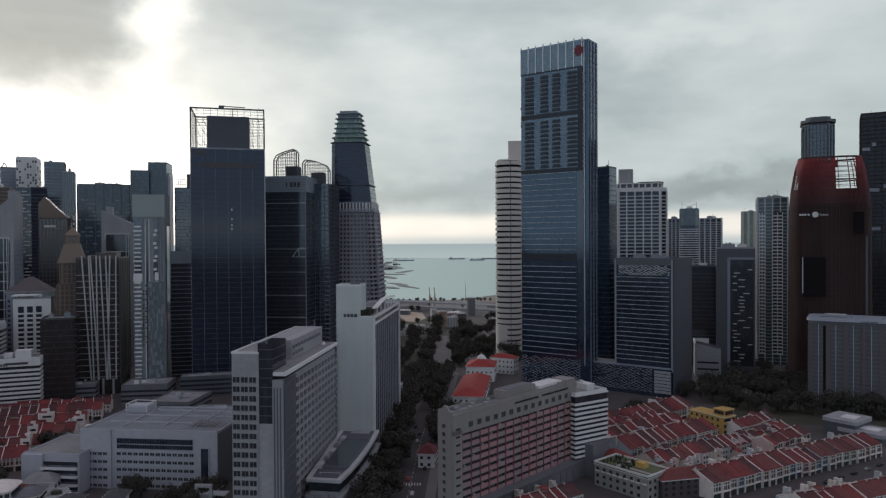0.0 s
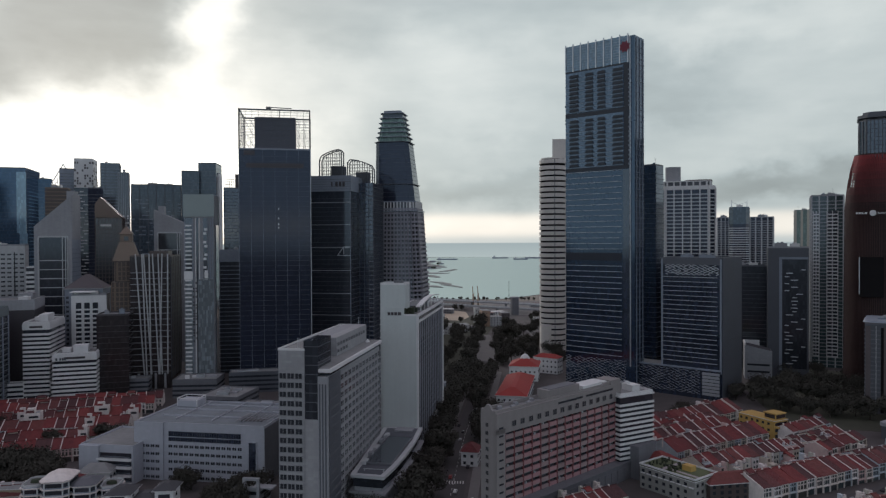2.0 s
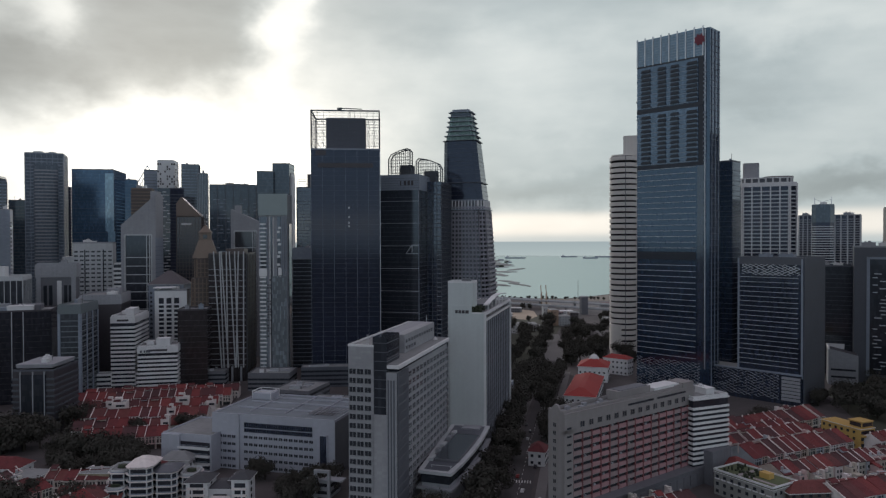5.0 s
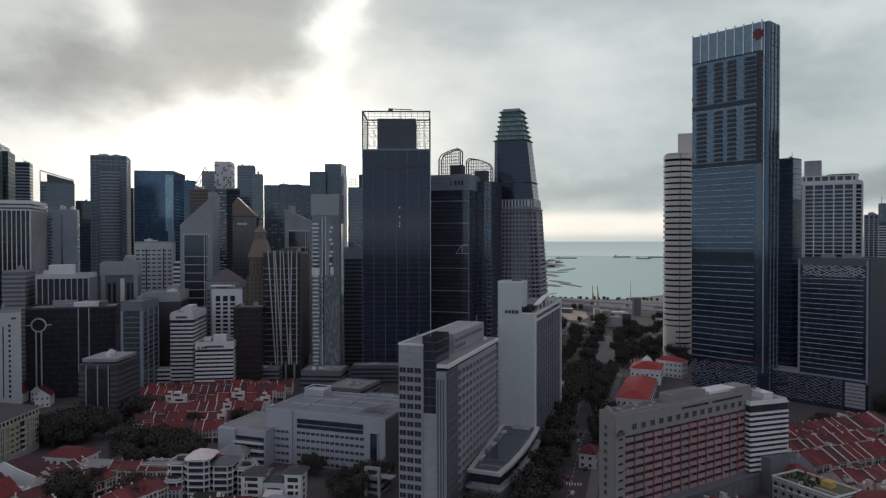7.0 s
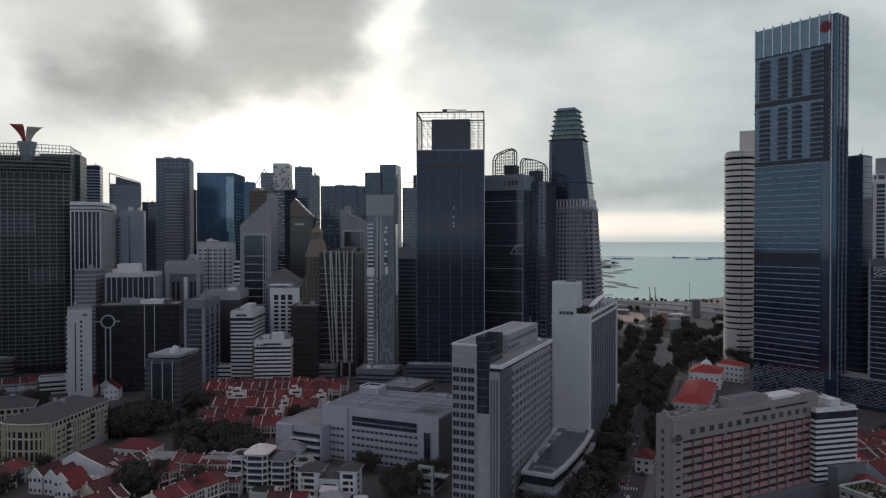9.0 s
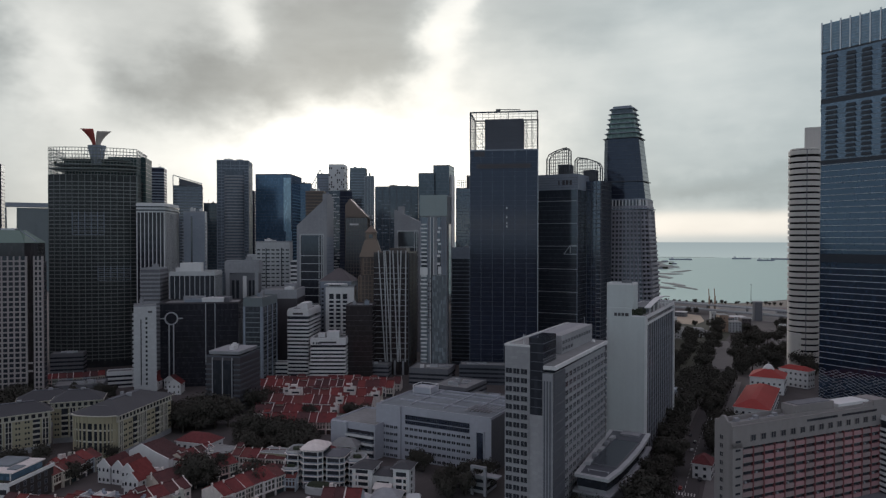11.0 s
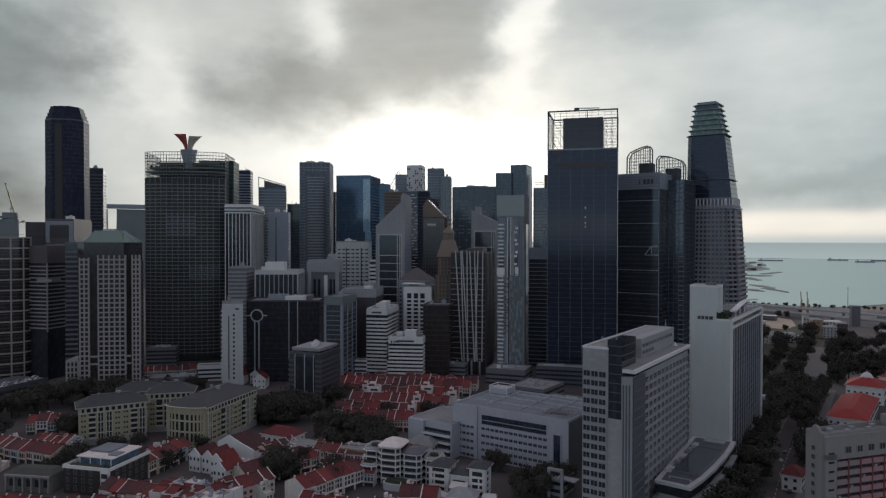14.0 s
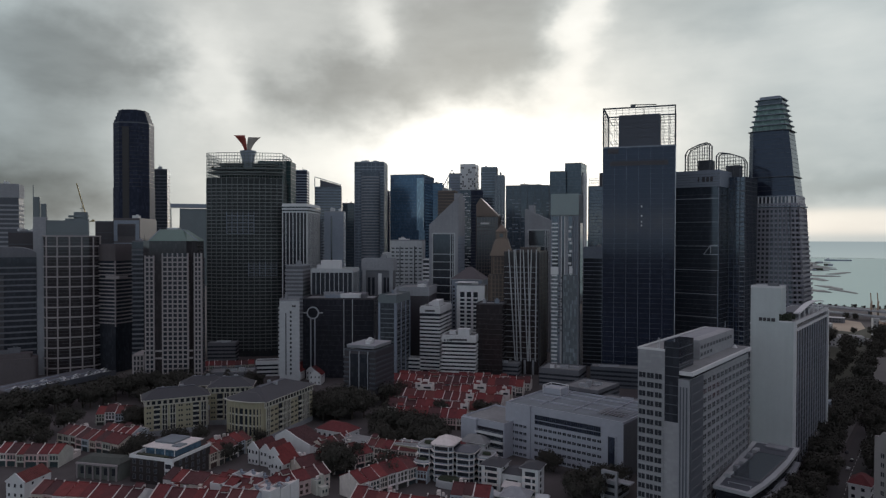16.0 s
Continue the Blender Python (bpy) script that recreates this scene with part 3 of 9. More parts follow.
def crowned_tower(x, y, rot, w, d, h):
    root = thing("glass_tower", "dark blue glass office tower with an open steel crown", "office tower", x, y, rot)
    zt, f = 201.5, -d / 2
    part("glazing", Shape().prism(rect(w, d), 0, zt).mesh("glazing", G_INK), root)
    storeys(root, rect(w, d), 6, zt, 4.2, 0.16, 0.06, DGREY)
    uprights(root, rect(w, d), 4, zt, 9.8, 0.14, 0.12, GREYP, name="mullion")
    part("dark_band", Shape().box(0, f - 0.1, 185.4, 47.5, 0.5, 4.0).mesh("dark_band", BLACK), root)
    part("louvre_panel", Shape().box(-21, f - 0.1, 196, 9, 0.5, 4.0).mesh("louvre_panel", BLACK), root)
    part("top_beam", Shape().prism(grown(rect(w, d), 0.2), zt - 0.8, zt + 0.4).mesh("top_beam", GREYP), root)
    box = part("plant_box", Shape().box(0, -2, zt, 34, 26, 28).mesh("plant_box", SLATEP), root, None, "dark louvred plant enclosure")
    for i in range(6):
        part("louvre_band", box_mesh("louvre_band", DGREY, 34.4, 26.4, 0.5), box, pose(0, -2, zt + 4 + i * 4.2))
    steel = Shape()
    ring = rect(w - 0.6, d - 0.6)
    for i in range(4):
        a, b = ring[i], ring[(i + 1) % 4]
        L = math.dist(a, b)
        for k in range(int(L / 5.2) + 1):
            t = k / int(L / 5.2)
            p = (a[0] + (b[0] - a[0]) * t, a[1] + (b[1] - a[1]) * t)
            steel.bar((*p, zt), (*p, h), 0.12 if 0 < k < int(L / 5.2) else 0.5)
        for z in np.linspace(zt + 3.0, h - 2.5, 12):
            steel.bar((*a, z), (*b, z), 0.11)
    for z in (h - 9, h - 18, h - 27):
        for u in (-25, -20, 20, 25):
            steel.bar((u, f + 1, z), (u, -f - 1, z), 0.18)
    part("crown_frame", steel.mesh("crown_frame", DGREY), root, None, "open steel crown frame")
    part("crown_beam", Shape().box(0, f + 0.4, h - 1.2, w, 0.9, 1.2).box(0, -f - 0.4, h - 1.2, w, 0.9, 1.2).box(-w / 2 + 0.4, 0, h - 1.2, 0.9, d - 2, 1.2).box(w / 2 - 0.4, 0, h - 1.2, 0.9, d - 2, 1.2).mesh("crown_beam", STEEL), root)
    part("roof_crane", Shape().box(-5, f + 3, h, 4, 2, 2.4).bar((-5, f + 3, h + 2), (14, f + 3, h + 1.4), 0.35).bar((4, f + 3, h), (4, f + 3, h - 8), 0.3).mesh("roof_crane", STEEL), root)
    part("corner_fin", box_mesh("corner_fin", METAL, 0.5, 1.0, zt), root, pose(w / 2 + 0.2, f - 0.3, 0))
    for z in (134, 137, 142, 150):
        part("lamp", box_mesh("lamp", WHITE, 1.1, 0.4, 1.6), root, pose(2.8, f - 0.25, z))
    rows(root, "base_column", box_mesh("base_column", DGREY, 1.2, 1.2, 12), 0, 1, 1, 0, f - 1)


def sail(s, x0, x1, y0, y1, z0, zl, zr, bow):
    """An open steel sail: ribs and rails between two curved outlines."""
    n = 10
    prof = []
    for i in range(n + 1):
        t = i / n
        z = zl + (zr - zl) * t + bow * math.sin(math.pi * t)
        edge = min(t, 1 - t)
        prof.append((x0 + (x1 - x0) * t, z - (3.0 * (1 - edge / 0.12) ** 2 if edge < 0.12 else 0)))
    for y in (y0, y1):
        for (xa, za), (xb, zb) in zip(prof, prof[1:]):
            s.bar((xa, y, za), (xb, y, zb), 0.4)
        for i in (0, 2, 4, 6, 8, 10):
            s.bar((prof[i][0], y, z0), (prof[i][0], y, prof[i][1]), 0.22 if 0 < i < 10 else 0.45)
        z = z0 + 3
        while z < max(zl, zr) - 1:
            xs = [p[0] for p in prof if p[1] > z]
            if len(xs) > 1:
                s.bar((xs[0], y, z), (xs[-1], y, z), 0.15)
            z += 3
    for xa, za in prof[::2]:
        s.bar((xa, y0, za), (xa, y1, za), 0.18)


def sail_tower(x, y, rot, w, d, h):
    root = thing("sail_tower", "dark office tower with open steel sails on its roof", "office tower", x, y, rot)
    f = -d / 2
    part("glazing", Shape().prism(rect(w, d), 0, h).mesh("glazing", G_DARK), root)
    part("top_panel", Shape().prism(grown(rect(w, d), 0.3), h - 13.5, h).mesh("top_panel", GREYP), root)
    rows(root, "panel_joint", box_mesh("panel_joint", DGREY, w + 0.8, 0.2, 0.25), h - 11.5, 2.2, 5, 0, f - 0.3)
    sign_bars(root, "f", -f + 0.4, 1.5, h - 9, (1.2, -0.5, 2.4, 2.4, 2.2), 4.2, BLACK)
    storeys(root, rect(w, d), 6, h - 14, 4.0, 0.3, 0.08, DGREY)
    for z in (158.5, 138, 117, 96, 75, 55):
        part("light_ledge", box_mesh("light_ledge", METAL, w - 2, 0.6, 0.45), root, pose(1, f - 0.2, z))
    for u in (-w / 2 + 0.4, w / 2 - 0.4):
        part("edge_post", box_mesh("edge_post", GREYP, 0.6, 0.6, h - 14), root, pose(u, f - 0.2, 0))
    part("zigzag_frame", Shape().bar((7, f - 0.3, 110), (13, f - 0.3, 118), 0.3).bar((13, f - 0.3, 118), (13, f - 0.3, 111), 0.3).bar((13, f - 0.3, 118), (19, f - 0.3, 118), 0.3).bar((7, f - 0.3, 110), (19, f - 0.3, 110), 0.3).mesh("zigzag_frame", METAL), root)
    s = Shape()
    sail(s, -10.5, 10.5, f + 2, f + 9, h, 201, 208, 1.2)
    tagged(part("roof_sail", s.mesh("roof_sail", STEEL), root, None, "curved open steel sail"), kind="stuff")
    part("plant_room", Shape().box(3, 0, h, 11, 12, 11).mesh("plant_room", DGREY), root)
    parapet(root, rect(w, d), h, 1.0, 0.4, GREYP)


def sail_wing(x, y, rot, w, d, h):
    root = thing("sail_tower_wing", "dark latticed office wing with a steel roof sail", "office tower", x, y, rot)
    f = -d / 2
    part("glazing", Shape().prism(rect(w, d), 0, h).mesh("glazing", G_NAVY), root)
    storeys(root, rect(w, d), 6, h, 4.0, 0.5, 0.5, DGREY)
    uprights(root, rect(w, d), 4, h, 4.5, 0.4, 0.6, DGREY, name="mullion")
    s = Shape()
    sail(s, -14, 10.5, f + 1, f + 8, h, 201, 194, 1.6)
    tagged(part("roof_sail", s.mesh("roof_sail", STEEL), root, None, "curved open steel sail"), kind="stuff")
    part("plant_room", Shape().box(-4, 2, h, 12, 10, 12).mesh("plant_room", DGREY), root)
    stair = Shape()
    for i in range(34):
        stair.box(w / 2 - 2, f - 0.8, 20 + i * 4.4, 4.5, 1.2, 0.5)
    part("fire_stair", stair.mesh("fire_stair", CONC), root)


def tapered_tower(x, y, rot, w, d, h):
    root = thing("tapered_tower", "tapering office tower with gridded base and green glass top", "office tower", x, y, rot)

    def plan(z):
        cx = np.interp(z, (0, 85, 163, 223, 254), (-3.0, -3.3, -4.6, -8.0, -8.8))
        ww = np.interp(z, (0, 83, 153, 163, 223, 232, 254), (58, 54, 45, 41, 33.5, 29, 22))
        return chamfered_at(ww, ww * 0.92, ww * 0.12, cx)

    part("body", Shape().prism(plan(0), 0, 160, plan(158)).mesh("body", G_DARK), root)
    z = 8.0
    while z < 156:
        part("spandrel", Shape().prism(grown(plan(z), 0.35), z, z + 1.9).mesh("spandrel", MAUVE), root)
        z += 4.3
    pl0, pl1 = plan(4), plan(152)
    s = Shape()
    for i in range(8):
        a0, b0, a1, b1 = pl0[i], pl0[(i + 1) % 8], pl1[i], pl1[(i + 1) % 8]
        n = max(1, round(math.dist(a0, b0) / 4.2))
        for k in range(n + 1):
            t = k / n
            s.bar((a0[0] + (b0[0] - a0[0]) * t, a0[1] + (b0[1] - a0[1]) * t, 4), (a1[0] + (b1[0] - a1[0]) * t, a1[1] + (b1[1] - a1[1]) * t, 152), 0.65)
    tagged(part("pier", s.mesh("pier", MAUVE), root), kind="stuff")
    for z, g in ((152.5, 1.6), (162, 1.0)):
        part("cornice", Shape().prism(grown(plan(z), g), z, z + 1.1).mesh("cornice", GREYP), root)
    lantern = part("lantern_storey", Shape().prism(grown(plan(157), -0.6), 153, 162).mesh("lantern_storey", G_DARK), root)
    uprights(lantern, plan(157), 153.5, 162, 3.2, 1.2, 0.4, WHITE, name="lantern_pier")
    part("upper_glazing", Shape().prism(plan(163), 163, 223, plan(223)).mesh("upper_glazing", G_INK), root)
    for i in range(13):
        z = 167.5 + i * 4.3
        part("mullion_band", Shape().prism(grown(plan(z), 0.12), z, z + 0.25).mesh("mullion_band", DGREY), root)
    for z in (180, 223):
        part("cornice", Shape().prism(grown(plan(z), 1.6), z, z + 0.6).mesh("cornice", DGREY), root)
    part("upper_core", Shape().prism(grown(plan(240), -2.6), 223, 252).mesh("upper_core", G_DARK), root)
    for i in range(6):
        z = 224 + i * 4.9
        pl = plan(z + 2)
        # Tier glass is pale to stand for daylight shining through it.
        part("top_tier", Shape().prism(grown(pl, -1.2), z, z + 4.2).mesh("top_tier", G_TEAL), root)
        part("tier_ledge", Shape().prism(grown(pl, 0.9), z + 4.2, z + 4.9).mesh("tier_ledge", GREYP), root)
    part("roof_cap", Shape().prism(grown(plan(254), -2), 253, 256).mesh("roof_cap", GREYP), root)


def chamfered_at(w, d, c, x):
    return [(p[0] + x, p[1]) for p in chamfered(w, d, c)]


def red_tower(x, y, rot, w, d, h):
    root = thing("red_tower", "round-cornered hotel tower wrapped in dark red mesh", "hotel", x, y, rot)

    def plan(z, n=44):
        ww = np.interp(z, (0, 140, 152, 164, 174, 183, 190), (60, 59, 57.5, 55, 52, 48.5, 44.5))
        return rounded(ww, ww * 0.72, n, 3.0)

    part("core", Shape().prism(plan(0), 0, 130, plan(130)).prism(plan(130), 130, 154, plan(154)).mesh("core", BROWN2), root)
    # inner wind screen of the open crown, with a tall gap on the front; the red pales upwards
    levels = (146, 152, 158, 164, 170, 176, 181, 186, 190)
    n = 150
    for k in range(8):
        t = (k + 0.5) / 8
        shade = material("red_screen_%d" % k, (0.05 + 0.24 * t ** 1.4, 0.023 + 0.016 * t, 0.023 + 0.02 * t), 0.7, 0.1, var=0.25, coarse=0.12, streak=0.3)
        p0, p1 = plan(levels[k], n), plan(levels[k + 1], n)
        q0, q1 = grown(p0, 0.5), grown(p1, 0.5)
        screen, bars = Shape(), Shape()
        for i in range(n):
            j = (i + 1) % n
            u, back = p0[i][0], p0[i][1] > 2
            gap = k > 2 and 3.0 < u < 17.5
            side = k > 2 and (u < -24.0 or back)
            if not (gap or side or k < 1 or (k == 7 and i % 2)):
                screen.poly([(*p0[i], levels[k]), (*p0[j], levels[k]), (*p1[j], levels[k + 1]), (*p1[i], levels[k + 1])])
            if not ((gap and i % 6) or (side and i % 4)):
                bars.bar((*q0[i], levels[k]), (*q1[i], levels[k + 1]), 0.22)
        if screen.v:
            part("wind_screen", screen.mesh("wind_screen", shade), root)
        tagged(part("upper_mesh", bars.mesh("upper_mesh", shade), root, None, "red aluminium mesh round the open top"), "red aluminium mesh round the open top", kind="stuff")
    bars = Shape()
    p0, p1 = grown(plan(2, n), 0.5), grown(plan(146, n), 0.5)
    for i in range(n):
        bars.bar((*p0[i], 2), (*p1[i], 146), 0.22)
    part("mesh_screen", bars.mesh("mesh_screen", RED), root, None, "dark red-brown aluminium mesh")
    z = 6.0
    while z < 191:
        part("mesh_ring", Shape().prism(grown(plan(z), 0.35), z, z + 0.35).mesh("mesh_ring", RED) if z < 153 else hoop(plan(z), z, 0.2), root)
        z += 3.9
    part("rim", hoop(grown(plan(190), 0.4), 190, 0.5), root)
    for zz in (160, 172):
        part("crown_floor", hoop(grown(plan(zz), -6), zz, 0.5), root)
    part("terrace_plant", Shape().box(9.5, -8, 154, 9, 10, 5).box(12, -12, 154, 3, 4, 8).mesh("terrace_plant", DGREY), root)
    f = -d / 2 + 0.8
    # Sky openings are solid boxes; black is their shade, metal the lit slit.
    void = part("sky_void", Shape().box(-12.4, f - 1.0, 78, 16, 2.4, 31).mesh("sky_void", VOID_SHADE), root)
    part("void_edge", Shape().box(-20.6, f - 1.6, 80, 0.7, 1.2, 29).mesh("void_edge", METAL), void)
    part("sky_void", Shape().box(19, f - 0.1, 128, 7, 1.2, 17).mesh("sky_void", VOID_SHADE), root)
    part("side_gap", Shape().box(24.5, f + 1.6, 30, 1.4, 0.6, 96).mesh("side_gap", DGREY), root)
    sign_bars(root, "f", -f + 0.9, -23, 142.6, (1.5, 1.5, 1.3, 0.3, 1.5), 1.4, WHITE)
    part("sign_disc", Shape().prism(rounded(4.6, 4.6, 20), 0, 0.3).mesh("sign_disc", WHITE), root, pose(-11.6, f - 1.0, 143.3, 90, 0, 0), "white round emblem")
    word = lettering("hotel", 3.0, 0.1, WHITE)
    part("sign", word, root, pose(-8.6, f - 1.1, 142.3, 90, 0, 0), "white raised lettering")


def lettering(text, size, depth, mat):
    """Raised letters as a mesh."""
    cu = bpy.data.curves.new("lettering", "FONT")
    cu.body, cu.size, cu.extrude, cu.resolution_u = text, size, depth, 2
    ob = bpy.data.objects.new("lettering", cu)
    me = bpy.data.meshes.new_from_object(ob)
    bpy.data.objects.remove(ob)
    me.materials.clear()
    me.materials.append(mat)
    return me


def hoop(plan, z, r):
    s = Shape()
    for i in range(len(plan)):
        s.bar((*plan[i], z), (*plan[(i + 1) % len(plan)], z), r)
    return s.mesh("mesh_ring", RED)


def petal_tower(x, y, rot, w, d, h):
    root = thing("petal_tower", "green glass tower with a red and white petal crown", "office tower", x, y, rot)
    f = -d / 2
    pl = [(-w / 2 + w * i / 14, f + 7.5 * (abs(i / 7 - 1) ** 2.6)) for i in range(15)] + [(w / 2, d / 2), (-w / 2, d / 2)]
    zt = h - 26
    part("glazing", Shape().prism(pl, 0, zt).mesh("glazing", G_GREEN2), root)
    storeys(root, pl, 8, zt, 3.7, 0.8, 0.6, DGREEN)
    uprights(root, pl, 6, zt, 5.6, 0.45, 0.55, DGREEN2, joined=True, name="mullion")
    for z0, z1, lo, hi in ((84, 98, 8, 13), (128, 150, 4, 9)):
        for i in range(lo, hi + 1):
            u, v = pl[i]
            part("frame_post", box_mesh("frame_post", GREYP, 0.5, 1.4, z1 - z0), root, pose(u, v - 0.4, z0))
        for z in np.arange(z0, z1 + 0.1, 3.7):
            rail = Shape()
            for i in range(lo, hi):
                rail.bar((pl[i][0], pl[i][1] - 0.9, z), (pl[i + 1][0], pl[i + 1][1] - 0.9, z), 0.2)
            part("frame_rail", rail.mesh("frame_rail", GREYP), root)
    part("roof", Shape().prism(grown(pl, -1), zt, zt + 0.5).mesh("roof", ROOFGREY), root)
    steel = Shape()
    for i in range(len(pl)):
        a, b = pl[i], pl[(i + 1) % len(pl)]
        n = max(1, round(math.dist(a, b) / 3.4))
        for k in range(n):
            p = (a[0] + (b[0] - a[0]) * k / n, a[1] + (b[1] - a[1]) * k / n)
            steel.bar((*p, zt), (*p, h), 0.22)
        for z in np.linspace(zt + 3.2, h, 8):
            steel.bar((*a, z), (*b, z), 0.26)
    part("crown_frame", steel.mesh("crown_frame", DGREEN2), root, None, "open green glass and steel crown")
    for dz, g_in in ((5.5, 0.4), (10.5, 3.0), (15.5, 8.0)):
        part("crown_floor", Shape().prism(grown(pl, -g_in), zt + dz, zt + dz + 0.7).mesh("crown_floor", DGREEN2), root)
    part("crown_glazing", Shape().box(-w * 0.06, 6, zt, w * 0.62, d * 0.5, 17).mesh("crown_glazing", G_TEALD), root)
    part("crown_block", Shape().box(w * 0.34, 13, zt - 60, w * 0.44, d - 28, 80.5).mesh("crown_block", G_TEALD), root, None, "dark teal glass block rising behind the crown")
    storeys(root, rect(w * 0.44, d - 28, w * 0.34, 13), zt - 40, zt + 19, 4.2, 0.25, 0.12, DGREEN2, joined=True)
    part("terrace", Shape().box(-w * 0.25, 0, zt + 9, w * 0.4, d * 0.6, 1.2).mesh("terrace", DCONC), root)
    for k in range(7):
        part("terrace_tree", Shape().prism(rounded(3.2 + k % 3, 3, 7), zt + 10, zt + 12.5, rounded(1.5, 1.5, 7)).mesh("terrace_tree", LEAF_DK), root, pose(-w * 0.42 + k * 4.2, f + 7 + (k % 2) * 3, 0))
    side = Shape().box(w / 2 + 1.0, 13, 0, 3.0, d - 28, h - 30)
    part("side_glazing", side.mesh("side_glazing", G_GREEN2), root)
    # funnel of petals
    px, py = 2.0, f + 14
    stem = part("petal_stem", Shape().prism(rounded(9, 9, 12, 2, px, py), h - 16, h + 3.5, rounded(17, 14, 12, 2, px, py)).mesh("petal_stem", GREYP), root)
    for name, mat, sgn, lean in (("red_petal", material("red_petal", (0.38, 0.075, 0.06), 0.5), -1, 9.0), ("white_petal", material("white_petal", (0.52, 0.47, 0.42), 0.5), 1, 8.0)):
        s, n = Shape(), 8
        for i in range(n + 1):
            t = i / n
            z = h + 3.5 + 15.5 * t - (2.0 * t * t if sgn > 0 else 0)
            x0 = px + sgn * (0.2 + 3.5 * t ** 1.5 - 2.0 * t)
            x1 = px + sgn * (3.6 + (lean + 2.0) * t ** 1.6)
            s.v += [(x0, py - 5 - 2 * t, z), (x1, py - 2, z + 0.6 * t), (x1, py - 1.2, z + 0.6 * t), (x0, py - 4.2 - 2 * t, z)]
        for i in range(n):
            k = 4 * i
            s.f += [(k, k + 1, k + 5, k + 4), (k + 1, k + 2, k + 6, k + 5), (k + 2, k + 3, k + 7, k + 6), (k + 3, k, k + 4, k + 7)]
        s.f += [(0, 3, 2, 1), (4 * n, 4 * n + 1, 4 * n + 2, 4 * n + 3)]
        part(name, s.mesh(name, mat, True), stem, None, name.replace("_", " ") + " of the roof crown")


LEAF_DK = material("dark_leaves", (0.028, 0.038, 0.020), 0.8, var=0.3, grain=0.8)
BROWN2 = material("dark_red_brown", (0.028, 0.018, 0.018), 0.8, var=0.2)
DGREEN = material("dark_green_frame", (0.20, 0.212, 0.215), 0.5, 0.3, var=0.1)
DGREEN2 = material("grey_green_frame", (0.18, 0.205, 0.20), 0.45, 0.3, var=0.1)
G_TEALD = glass("dull_teal_glass", (0.050, 0.082, 0.083), rough=0.6, spec=0.1, ior=1.35)
G_GREEN2 = glass("deep_green_glass", (0.038, 0.041, 0.043), rough=0.3, tint=(0.85, 0.95, 0.95), spec=0.3, ior=1.45)

skyscraper(99.8, 596.7, -36, 63.2, 18.1, 290.0)
tower("glass_slab", "slim dark glass slab tower beside a skyscraper", 142.8, 606.0, -36, 12.0, 16.0, 186.0, G_NAVY, band=(4.2, 0.4, 0.2, DGREY), plant=1)
hotel_slab(174.0, 574.2, -36, 47.5, 47.3, 108.0)
podium(*(174.0, 574.2, -36, 47.5, 47.3, 108.0)[:3])
crowned_tower(-183.9, 599.4, 14, 59.0, 45.0, 235.0)
sail_tower(-141.6, 647.4, -6, 39.6, 35.0, 182.4)
sail_wing(-116.2, 669.9, -6, 22.8, 35.0, 178.1)
tapered_tower(-86.0, 711.8, -6, 47.6, 45.0, 138.9)
red_tower(319.5, 574.6, -24, 56.4, 45.0, 190.0)
petal_tower(-579.8, 511.2, 35, 78.8, 60.0, 211.5)

# ---------------------------------------------------------------- blocks in the foreground


